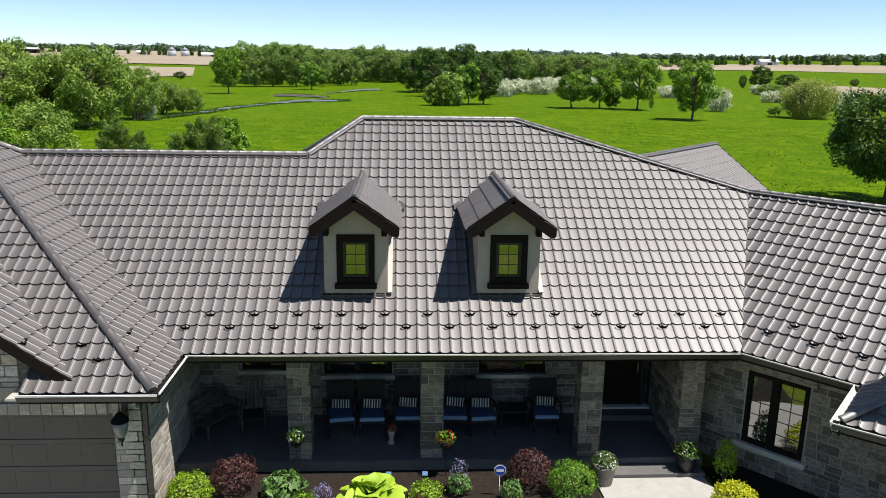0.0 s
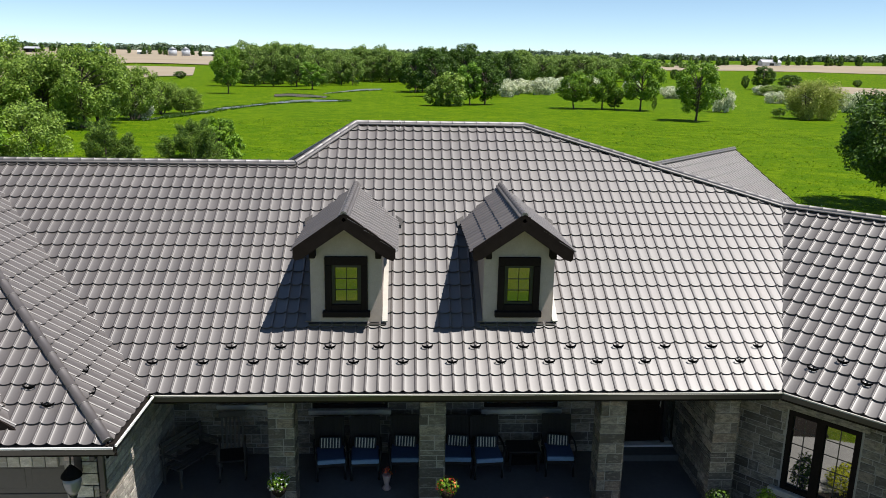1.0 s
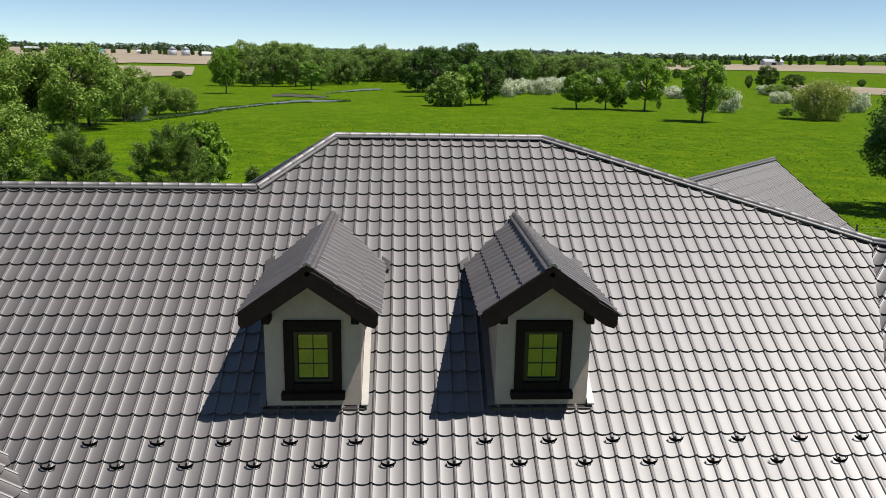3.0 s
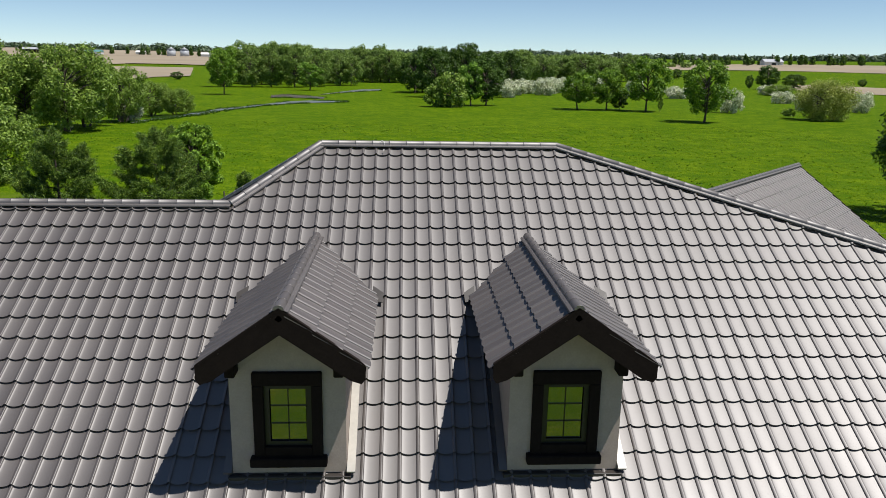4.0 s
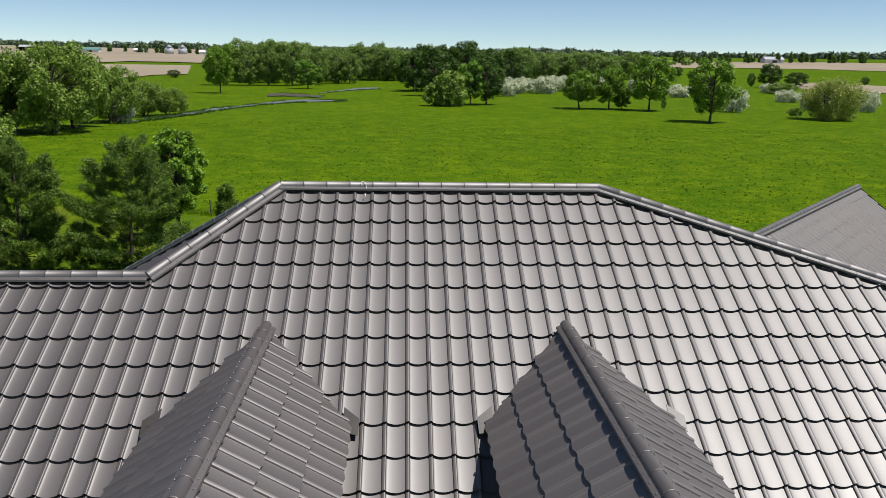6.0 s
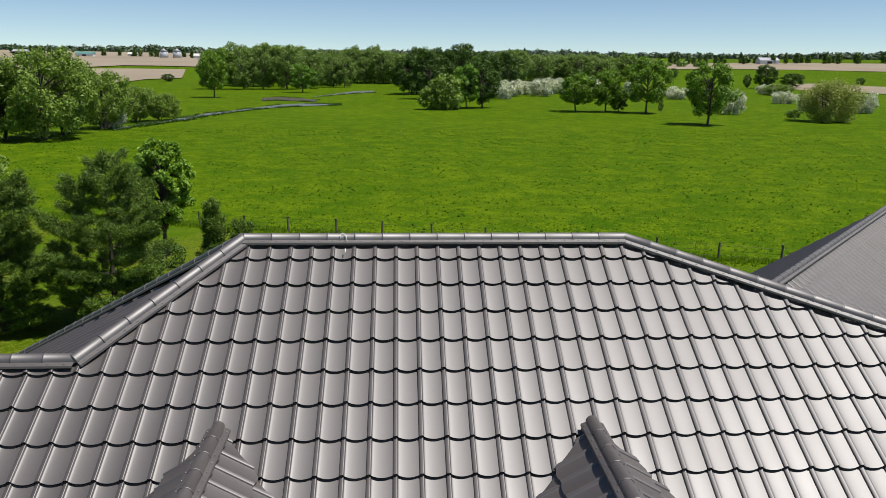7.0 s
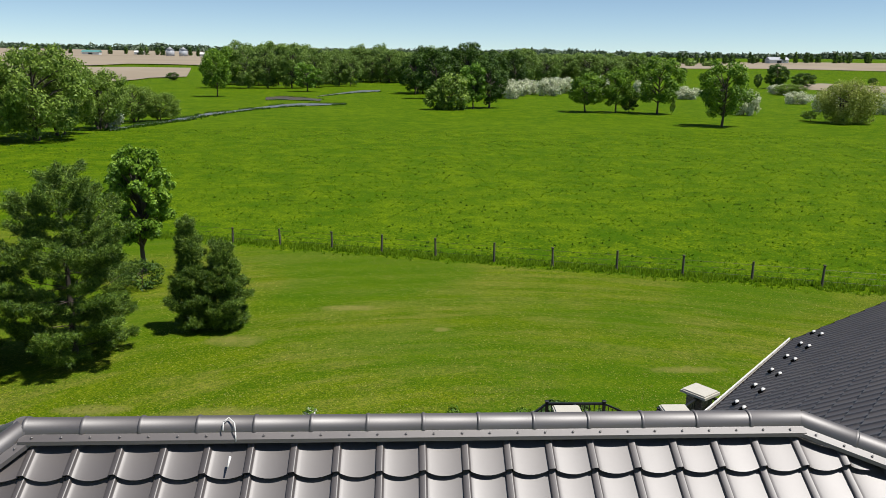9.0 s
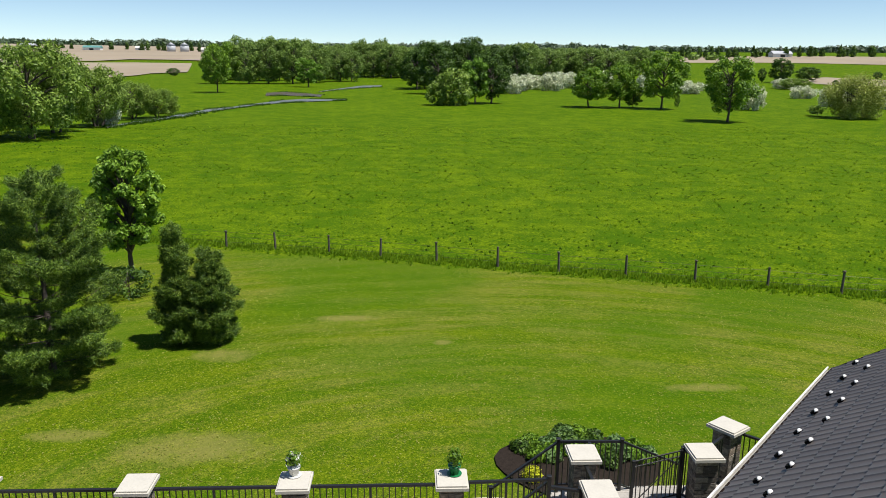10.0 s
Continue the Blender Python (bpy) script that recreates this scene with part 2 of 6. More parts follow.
LEAF_OAK = make_leaf("oak_leaves", (0.045, 0.105, 0.006), (0.135, 0.255, 0.015), (0.290, 0.450, 0.032), 0.30)
LEAF_DARK = make_leaf("dark_leaves", (0.024, 0.058, 0.008), (0.062, 0.125, 0.014), (0.135, 0.230, 0.024), 0.28)
LEAF_LIGHT = make_leaf("spring_leaves", (0.070, 0.160, 0.012), (0.150, 0.290, 0.024), (0.270, 0.430, 0.050), 0.32)
LEAF_YOUNG = make_leaf("young_leaves", (0.070, 0.150, 0.010), (0.170, 0.310, 0.024), (0.360, 0.530, 0.060), 0.32)
# paler leaves for the distant woods, some haze put into the colour
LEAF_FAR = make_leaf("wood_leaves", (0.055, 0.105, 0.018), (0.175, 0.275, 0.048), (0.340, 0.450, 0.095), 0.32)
LEAF_WILLOW = make_leaf("willow_leaves", (0.055, 0.105, 0.012), (0.185, 0.290, 0.036), (0.390, 0.510, 0.090), 0.32)
LEAF_WEEPING = make_leaf("weeping_willow_leaves", (0.130, 0.170, 0.026), (0.300, 0.350, 0.060), (0.480, 0.520, 0.130), 0.35)
# duller, greyer leaves: the distance haze is painted into them
LEAF_HAZED = make_leaf("hazed_wood_leaves", (0.050, 0.080, 0.045), (0.080, 0.120, 0.062), (0.120, 0.165, 0.080), 0.2)
BLOSSOM = make_leaf("white_blossom", (0.10, 0.18, 0.04), (0.62, 0.64, 0.42), (0.92, 0.92, 0.78), 0.3)
NEEDLE = make_leaf("pine_needles", (0.016, 0.042, 0.005), (0.080, 0.155, 0.014), (0.310, 0.430, 0.055), 0.12)

# ---- building blocks ----
def part(name, bm, material, parent=None, label=""):
    """Links a bmesh, or a mesh, as one object under parent."""
    mesh = bm
    if isinstance(bm, bmesh.types.BMesh):
        mesh = bpy.data.meshes.new(name)
        bm.to_mesh(mesh)
        bm.free()
        if material:
            mesh.materials.append(material)
    ob = new(name, mesh)
    if parent:
        ob.parent = parent
    return tagged(ob, label)


def thing(name, m, label, category, group="", kind=""):
    ob = new(name)
    ob.empty_display_size = 0.2
    ob.matrix_world = m
    return tagged(ob, label, category, group, kind)


def mesh_from(name, verts, faces, material, smooth=False):
    mesh = bpy.data.meshes.new(name)
    mesh.from_pydata(verts, [], faces)
    mesh.materials.append(material)
    if smooth:
        mesh.polygons.foreach_set("use_smooth", [True] * len(mesh.polygons))
    return mesh


def box(bm, lo, hi, m=None):
    made = bmesh.ops.create_cube(bm, size=1.0)["verts"]
    for v in made:
        v.co = Vector([lo[k] + (v.co[k] + 0.5) * (hi[k] - lo[k]) for k in range(3)])
        if m:
            v.co = m @ v.co
    return made


def soft_box(lo, hi, bevel=0.01, m=None, segments=1):
    bm = bmesh.new()
    box(bm, lo, hi, m)
    if bevel:
        bmesh.ops.bevel(bm, geom=bm.edges[:], offset=bevel, segments=segments, affect="EDGES", profile=0.6)
    return bm


def tube(bm, a, b, r0, r1=None, sides=8, caps=True):
    a, b = Vector(a), Vector(b)
    r1 = r0 if r1 is None else r1
    q = (b - a).to_track_quat("Z", "Y")
    rings = []
    for p, r in ((a, r0), (b, r1)):
        rings.append([bm.verts.new(p + q @ Vector((r * math.cos(2 * math.pi * k / sides), r * math.sin(2 * math.pi * k / sides), 0))) for k in range(sides)])
    for k in range(sides):
        f = bm.faces.new((rings[0][k], rings[0][(k + 1) % sides], rings[1][(k + 1) % sides], rings[1][k]))
        f.smooth = True
    if caps:
        bm.faces.new(rings[0][::-1])
        bm.faces.new(rings[1])


def lathe(bm, rows, sides=14, centre=(0, 0, 0)):
    """Rows of (radius, height) turned about a vertical axis."""
    rings = []
    for r, z in rows:
        rings.append([bm.verts.new((centre[0] + r * math.cos(2 * math.pi * k / sides), centre[1] + r * math.sin(2 * math.pi * k / sides), centre[2] + z)) for k in range(sides)])
    for lower, upper in zip(rings, rings[1:]):
        for k in range(sides):
            bm.faces.new((lower[k], lower[(k + 1) % sides], upper[(k + 1) % sides], upper[k])).smooth = True
    bm.faces.new(rings[0][::-1])
    bm.faces.new(rings[-1])


def prism(bm, outline, offset):
    """A flat outline pushed along offset."""
    offset = Vector(offset)
    a = [bm.verts.new(p) for p in outline]
    b = [bm.verts.new(Vector(p) + offset) for p in outline]
    bm.faces.new(a[::-1])
    bm.faces.new(b)
    for k in range(len(a)):
        bm.faces.new((a[k], a[(k + 1) % len(a)], b[(k + 1) % len(a)], b[k]))
    bmesh.ops.recalc_face_normals(bm, faces=bm.faces[:])


# ---- roof tiles ----
TW, TL = 0.2165, 0.345
PROFILE = [(0.0, 0.0058), (0.0012, 0.0170), (0.004, 0.0195), (0.016, 0.0230), (0.028, 0.0265), (0.032, 0.0265), (0.036, 0.0210), (0.039, 0.0100), (0.044, 0.0064),
           (0.062, 0.0032), (0.085, 0.0011), (0.110, 0.0002), (0.140, 0.0002), (0.170, 0.0015), (0.195, 0.0034), (0.2170, 0.0059)]
LIFT = 0.034


def lap(x):
    """How far the scalloped lower edge of a tile hangs over the next course."""
    return 0.012 + 0.020 * max(0.0, 1 - ((x - 0.128) / 0.088) ** 2)


def tile_bmesh():
    bm = bmesh.new()
    low = [bm.verts.new((x, -lap(x), z + LIFT)) for x, z in PROFILE]
    high = [bm.verts.new((x, TL, z + 0.004)) for x, z in PROFILE]
    lip_top = [bm.verts.new((x, -lap(x), z + LIFT)) for x, z in PROFILE]
    lip_low = [bm.verts.new((x, 0.014 - lap(x), z + LIFT - 0.030)) for x, z in PROFILE]
    for k in range(len(PROFILE) - 1):
        bm.faces.new((low[k], low[k + 1], high[k + 1], high[k])).smooth = True
        bm.faces.new((lip_low[k], lip_low[k + 1], lip_top[k + 1], lip_top[k]))
    return bm


def tile_mesh():
    bm = tile_bmesh()
    mesh = bpy.data.meshes.new("tile")
    bm.to_mesh(mesh)
    bm.free()
    mesh.materials.append(ROOF)
    return mesh


TILE = tile_mesh()


def cap_mesh(radius=0.060, length=0.277, flange=True):
    """A half-round ridge cap with a collar at its lap and, on ridges, a flat flange on both sides."""
    bm = bmesh.new()
    n = 10
    rows = [(0.0, 1.05), (0.008, 1.08), (0.016, 1.05), (0.020, 1.0), (length + 0.012, 0.98)]
    rings = []
    for x, f in rows:
        rings.append([bm.verts.new((x, -radius * f * math.cos(math.pi * k / n), 0.012 + radius * f * math.sin(math.pi * k / n))) for k in range(n + 1)])
    for a, b in zip(rings, rings[1:]):
        for k in range(n):
            bm.faces.new((a[k], b[k], b[k + 1], a[k + 1])).smooth = True
    bm.faces.new(rings[0])
    for side in (-1, 1) if flange else ():
        strip = [bm.verts.new((x, side * y, z)) for x, y, z in ((0, radius, 0.012), (length, radius, 0.012), (length, radius + 0.042, -0.006), (0, radius + 0.042, -0.006))]
        bm.faces.new(strip if side < 0 else strip[::-1])
        edge = [bm.verts.new((x, side * y, z)) for x, y, z in ((0, radius + 0.042, -0.006), (length, radius + 0.042, -0.006), (length, radius + 0.044, -0.026), (0, radius + 0.044, -0.026))]
        bm.faces.new(edge if side < 0 else edge[::-1])
        for at in (0.06, 0.20):
            ring = [bm.verts.new((at + 0.007 * math.cos(a), side * (radius + 0.024 + 0.007 * math.sin(a)), 0.008)) for a in (0, 1.05, 2.09, 3.14, 4.19, 5.24)]
            tip = bm.verts.new((at, side * (radius + 0.024), 0.014))
            for k in range(6):
                bm.faces.new((ring[k], ring[(k + 1) % 6], tip))
    bmesh.ops.recalc_face_normals(bm, faces=bm.faces[:])
    mesh = bpy.data.meshes.new("ridge_cap")
    bm.to_mesh(mesh)
    bm.free()
    mesh.materials.append(ROOF)
    return mesh


CAP = cap_mesh()
CAP_SMALL = cap_mesh(0.055, 0.26)
CAP_HIP = cap_mesh(0.078, 0.40, False)


def ridge_line(a, b, parent, mesh=CAP, length=0.277, rise=0.04):
    """Caps laid end to end from a to b."""
    a, b = Vector(a), Vector(b)
    run = (b - a).length
    count = max(1, round(run / length))
    d = (b - a).normalized()
    side = Vector((0, 0, 1)).cross(d).normalized()
    up = d.cross(side)
    turn = Matrix((d, side, up)).transposed().to_4x4()
    for k in range(count):
        ob = new("ridge_cap", mesh)
        ob.parent = parent
        ob.matrix_world = Matrix.Translation(a + d * (run * k / count) + up * rise) @ turn @ Matrix.Diagonal((run / count / length, 1, 1, 1))


def bolt_mesh(material):
    """A snow guard: a curved blade bent up from a strap that lies over the rib."""
    bm = bmesh.new()
    n = 12
    rows = []
    for k in range(n + 1):
        a = math.pi * k / n
        c, d = math.cos(a), math.sin(a)
        rows.append((-0.100 * c, -0.052 * d, 0.030 * c * c, 0.012 + 0.040 * d))
    front, back = [], []
    for x, y, z, h in rows:
        front.append((bm.verts.new((x, y, z)), bm.verts.new((x * 1.04, y + 0.012, z + h))))
        back.append((bm.verts.new((x * 0.93, y + 0.008, z)), bm.verts.new((x * 0.97, y + 0.018, z + h))))
    for k in range(n):
        for quad in ((front[k][0], front[k + 1][0], front[k + 1][1], front[k][1]), (back[k + 1][0], back[k][0], back[k][1], back[k + 1][1]),
                     (front[k][1], front[k + 1][1], back[k + 1][1], back[k][1]), (front[k + 1][0], front[k][0], back[k][0], back[k + 1][0])):
            bm.faces.new(quad)
    for s in (-1, 1):
        box(bm, (s * 0.085 - 0.006, -0.012, 0.018), (s * 0.085 + 0.006, 0.022, 0.024))
    box(bm, (-0.012, -0.045, 0.004), (0.012, 0.030, 0.012))
    bmesh.ops.recalc_face_normals(bm, faces=bm.faces[:])
    mesh = bpy.data.meshes.new("snow_guard")
    bm.to_mesh(mesh)
    bm.free()
    mesh.materials.append(material)
    return mesh


GUARD = bolt_mesh(GUARD_BLACK)


def cup_mesh():
    """A snow guard whose sun glare is put in as white metal: a quarter-round cup on a strap."""
    bm = bmesh.new()
    rows = []
    for j in range(5):
        b = j / 4 * math.pi / 2
        rows.append([bm.verts.new((0.062 * math.cos(a) * math.cos(b), 0.050 * math.sin(a) * math.cos(b), 0.03 + 0.046 * math.sin(b))) for a in [k * math.pi / 8 for k in range(9)]])
    for lo, hi in zip(rows, rows[1:]):
        for k in range(8):
            bm.faces.new((lo[k], lo[k + 1], hi[k + 1], hi[k])).smooth = True
    bmesh.ops.remove_doubles(bm, verts=bm.verts[:], dist=0.0005)
    made = bmesh.ops.extrude_face_region(bm, geom=bm.faces[:])
    for v in made["geom"]:
        if isinstance(v, bmesh.types.BMVert):
            v.co = Vector((v.co.x * 0.9, v.co.y * 0.9, 0.03 + (v.co.z - 0.03) * 0.9))
    pale = len(bm.faces)
    # black block for the legs and the painted shadow under the cup
    box(bm, (-0.056, -0.075, 0.004), (0.056, 0.010, 0.050))
    bm.faces.ensure_lookup_table()
    for face in bm.faces[pale:]:
        face.material_index = 1
    bmesh.ops.recalc_face_normals(bm, faces=bm.faces[:])
    mesh = bpy.data.meshes.new("snow_guard")
    bm.to_mesh(mesh)
    bm.free()
    mesh.materials.append(WHITE_METAL)
    mesh.materials.append(GUARD_BLACK)
    return mesh


GUARD_GLARE = cup_mesh()


def roof_plane(roof, origin, along, up, outlines, first=(0.0, 0.0), near=None, singles=300):
    """Tiles on one slope. origin: a point of the eave; along, up: unit vectors in the slope; outlines: convex
    outlines of places. The tiles nearest to near are objects of their own, the rest is one mesh."""
    o, u, v = Vector(origin), Vector(along).normalized(), Vector(up)
    v = (v - u * v.dot(u)).normalized()
    n = u.cross(v)
    base = Matrix((u, v, n)).transposed().to_4x4()
    base.translation = o
    inv = base.inverted()
    whole, cut = [], []
    for outline in outlines:
        flat = [inv @ Vector(p) for p in outline]
        flat = [Vector((p.x, p.y)) for p in flat]
        area = sum(a.x * b.y - b.x * a.y for a, b in zip(flat, flat[1:] + flat[:1]))
        if area < 0:
            flat.reverse()
        edges = list(zip(flat, flat[1:] + flat[:1]))
        under = bmesh.new()
        prism(under, [base @ Vector((p.x, p.y, -0.01)) for p in flat], n * -0.06)
        part("roof_deck", under, FASCIA, roof)
        i0 = math.floor((min(p.x for p in flat) - first[0]) / TW) - 1
        i1 = math.ceil((max(p.x for p in flat) - first[0]) / TW) + 1
        j1 = math.ceil((max(p.y for p in flat) - first[1]) / TL) + 1
        for i in range(i0, i1):
            for j in range(-1, j1):
                x, y = first[0] + i * TW, first[1] + j * TL
                corners = [Vector((x + a, y + b)) for a in (0, TW) for b in (0, TL)]
                crossed, out = [], False
                for a, b in edges:
                    d = b - a
                    s = [d.x * (c.y - a.y) - d.y * (c.x - a.x) for c in corners]
                    if max(s) <= 1e-4:
                        out = True
                    elif min(s) < -1e-3:
                        crossed.append((a, d))
                if out:
                    continue
                if crossed:
                    cut.append((x, y, crossed))
                else:
                    whole.append((x, y))
    target = inv @ Vector(near) if near else Vector((0, 0, 0))
    jobs = [(x, y, None) for x, y in whole] + cut
    jobs.sort(key=lambda q: (q[0] - target.x) ** 2 + (q[1] - target.y) ** 2)
    rest = bmesh.new()
    for count, (x, y, crossed) in enumerate(jobs):
        single = count < singles
        if single and not crossed:
            ob = new("tile", TILE)
            ob.parent = roof
            ob.matrix_world = base @ Matrix.Translation((x, y, 0)) @ pose(0, 0, 0, random.uniform(-0.35, 0.35), random.uniform(-0.3, 0.3), random.uniform(-0.15, 0.15))
            continue
        bm = tile_bmesh()
        bm.transform(Matrix.Translation((x, y, 0)))
        for a, d in crossed or ():
            bmesh.ops.bisect_plane(bm, geom=bm.verts[:] + bm.edges[:] + bm.faces[:], plane_co=(a.x, a.y, 0), plane_no=(d.y, -d.x, 0), clear_outer=True)
        if not bm.faces:
            bm.free()
            continue
        bm.transform(base)
        mesh = bpy.data.meshes.new("tile")
        bm.to_mesh(mesh)
        bm.free()
        if single:
            mesh.materials.append(ROOF)
            ob = new("tile", mesh)
            ob.parent = roof
        else:
            rest.from_mesh(mesh)
            bpy.data.meshes.remove(mesh)
    if rest.faces:
        tagged(part("tiles", rest, ROOF, roof), kind="stuff")
    else:
        rest.free()
    return base

# ---- ground ----
def ease(a, b, v):
    t = min(1.0, max(0.0, (v - a) / (b - a)))
    return t * t * (3 - 2 * t)


def land(x, y):
    """Height of the ground: level before the house, a storey lower behind it, rising far off."""
    r = math.hypot(x, y - 15)
    z = -2.15 * ease(14.5, 24.5, y) - 0.3 * ease(40, 75, y) + 28 * ease(330, 1500, r)
    if r > 75:
        z += 0.35 * ease(75, 150, r) * noise.noise(Vector((x * 0.012, y * 0.012, 0.3)))
    if r > 400:
        z += 2.5 * ease(400, 900, r) * noise.noise(Vector((x * 0.003, y * 0.003, 2.7)))
    return z


def steps(limit):
    out, v, d = [], 0.0, 1.6
    while v < limit:
        out.append(v)
        v += d
        if v > 70:
            d *= 1.16
    return [-a for a in out[:0:-1]] + out


def build_ground():
    xs, ys = steps(4200), [15 + v for v in steps(4200)]
    verts = [(x, y, land(x, y)) for y in ys for x in xs]
    w = len(xs)
    faces = [(j * w + i, j * w + i + 1, (j + 1) * w + i + 1, (j + 1) * w + i) for j in range(len(ys) - 1) for i in range(w - 1)]
    ob = new("ground", mesh_from("ground", verts, faces, GROUND, True))
    tagged(ob, "green mown lawn and rough pasture rolling to the horizon", "ground", kind="structure")


def draped(name, outline, material, lift, label, category, n=14):
    """A patch of land laid on the ground, between two edges of the same number of places."""
    near, far = outline
    bm = bmesh.new()
    rows = []
    for j in range(n + 1):
        row = []
        for i in range(n * 2 + 1):
            s = i / (n * 2) * (len(near) - 1)
            k = min(int(s), len(near) - 2)
            a = Vector(near[k]).lerp(Vector(near[k + 1]), s - k)
            b = Vector(far[k]).lerp(Vector(far[k + 1]), s - k)
            p = a.lerp(b, j / n)
            row.append(bm.verts.new((p.x, p.y, land(p.x, p.y) + lift)))
        rows.append(row)
    for a, b in zip(rows, rows[1:]):
        for k in range(len(a) - 1):
            bm.faces.new((a[k], a[k + 1], b[k + 1], b[k])).smooth = True
    ob = part(name, bm, material)
    return tagged(ob, label, category, kind="structure")


build_ground()
draped("ploughed_field", ([(-178, 318), (-159, 354), (-152, 384), (-146, 410), (-144, 436), (-147, 470), (-133, 494)],
                          [(-353, 674), (-310, 679), (-255, 632), (-233, 645), (-219, 655), (-198, 659), (-176, 663)]), FIELD, 0.5, "brown bare ploughed field beyond the pasture", "field", 20)
draped("ploughed_field", ([(-346, 696), (-256, 660), (-243, 711), (-212, 721), (-178, 717)], [(-620, 1180), (-505, 1290), (-440, 1310), (-370, 1320), (-300, 1320)]), FIELD, 0.8, "brown bare ploughed field on the rising ground", "field")
draped("ploughed_field", ([(239, 743), (255, 737), (319, 737), (379, 715), (422, 678), (456, 658)], [(300, 930), (325, 930), (400, 920), (480, 900), (540, 860), (600, 840)]), FIELD, 0.4, "brown bare ploughed field before a far tree line", "field")
draped("ploughed_field", ([(206, 412), (208, 397), (219, 361), (224, 340)], [(236, 470), (259, 486), (273, 447), (282, 425)]), FIELD, 0.3, "narrow brown ploughed strip between green pastures", "field")
BANK_NEAR = [(-47, 140), (-46, 150), (-44, 157), (-42, 166), (-41, 180), (-38, 191), (-36, 202), (-31, 212), (-26, 218), (-21, 222), (-16, 227)]
BANK_FAR = [(-48.1, 142.2), (-47.1, 153.6), (-45.6, 161.5), (-44.0, 172.0), (-43.0, 186.5), (-39.2, 196.5), (-37.1, 207.5), (-32.8, 224.6), (-27.9, 231.7), (-21.7, 230.4), (-16.8, 231.0)]
POOL_NEAR = [(-42, 249), (-38, 253), (-29, 247), (-25, 244)]
POOL_FAR = [(-45, 268), (-41, 276), (-33, 268), (-26, 258)]
UPPER_NEAR = [(-30, 276), (-24, 300), (-17, 318), (-10, 332)]
UPPER_FAR = [(-29, 286), (-24, 313), (-19, 343), (-11, 352)]
draped("water", (BANK_NEAR, BANK_FAR), WATER, 0.16, "winding shallow river reflecting the blue sky", "river", 22)
draped("water", (POOL_NEAR, POOL_FAR), SHALLOW, 0.17, "brown shallow pool of the river over gravel", "river", 8)
draped("water", (UPPER_NEAR, UPPER_FAR), WATER, 0.16, "far bend of the river reflecting the sky", "river", 8)

# ---- roofs ----
SL = 0.64
EY, EZ = 12.28, 2.75
RY, RZ = 18.57, 6.776
EL, ER = (-4.57, EY, EZ), (6.36, EY, EZ)
RL, RR = (-1.43, RY, RZ), (2.58, RY, RZ)
HL = (-2.70, 17.30, 5.963)
LW = (-9.59, 17.30, 5.963)
J = (8.02, 16.245, 5.288)
APEX = (-10.47, 16.42, 6.526)
GC = (-4.57, 10.52, EZ)
WD = Vector((0.669, -0.743, 0.0))
WU = Vector((0.743, 0.669, 0.653))


def roof_root(name, label):
    ob = new(name)
    return tagged(ob, label, "roof", kind="structure")


roof_front = roof_root("roof_front", "brown pressed-steel tile roof over the porch, glossy in the sun")
roof_plane(roof_front, (0, EY, EZ), (1, 0, 0), (0, 1, SL),
           [[EL, (HL[0], EY, EZ), HL, LW], [(HL[0], EY, EZ), ER, J, RR, RL, HL]], first=(-0.09, 0.0), near=(0.5, 17.5, 6.1), singles=300)
ridge_line(RL, RR, roof_front)
ridge_line(HL, RL, roof_front)
ridge_line(J, RR, roof_front)
ridge_line(LW, HL, roof_front)

LIME_WASH = simple("chalky_white", (0.72, 0.70, 0.66), 0.9, 0, 0.1, 30, 0.1, 0.2)
bm = bmesh.new()
limb_points = [(-0.425, 18.485, 6.850), (-0.428, 18.515, 6.884), (-0.405, 18.535, 6.897), (-0.372, 18.510, 6.880), (-0.362, 18.480, 6.845), (-0.358, 18.462, 6.800)]
for p, q in zip(limb_points, limb_points[1:]):
    tube(bm, p, q, 0.0035, 0.003, 6)
part("stain", bm, LIME_WASH, roof_front, "white bird dropping streaked over the ridge cap")
bm = bmesh.new()
tube(bm, (-0.372, 18.385, 6.762), (-0.374, 18.335, 6.730), 0.007, 0.004, 6)
part("stain", bm, LIME_WASH, roof_front, "short white bird dropping on a tile")

FP = lambda x, y: (x, y, EZ + (y - 10.52) * SL)
roof_garage = roof_root("roof_garage", "brown pressed-steel tile hip roof over the garage")
roof_plane(roof_garage, GC, (0, 1, 0), (-1, 0, SL), [[GC, EL, LW, APEX]], near=(-6, 12, 3.7), singles=220)
roof_plane(roof_garage, GC, (1, 0, 0), (0, 1, SL), [[(-6.75, 10.52, EZ), GC, FP(-6.75, 12.70)], [FP(-6.75, 11.55), FP(-6.75, 12.70), APEX, FP(-8.8, 13.62)]], near=(-6, 12, 3.7), singles=160)
roof_plane(roof_garage, GC, (1, 0, 0), (0, 1, SL), [[(-15.9, 10.52, EZ), (-10.85, 10.52, EZ), FP(-10.85, 15.57)], [FP(-10.85, 11.55), FP(-8.8, 13.62), APEX, FP(-10.85, 15.57)]], singles=0)
roof_plane(roof_garage, (-15.9, 10.52, EZ), (0, -1, 0), (1, 0, SL), [[(-15.9, 10.52, EZ), (-15.9, 22.32, EZ), APEX]], singles=0)
roof_plane(roof_garage, (-15.9, 22.32, EZ), (-1, 0, 0), (0, -1, SL), [[(-15.9, 22.32, EZ), (-10.47, 22.32, EZ), APEX]], singles=0)
ridge_line((-15.9, 10.52, EZ), APEX, roof_garage)
ridge_line((-15.9, 22.32, EZ), APEX, roof_garage)
ridge_line(GC, APEX, roof_garage, CAP_HIP, 0.40, 0.03)
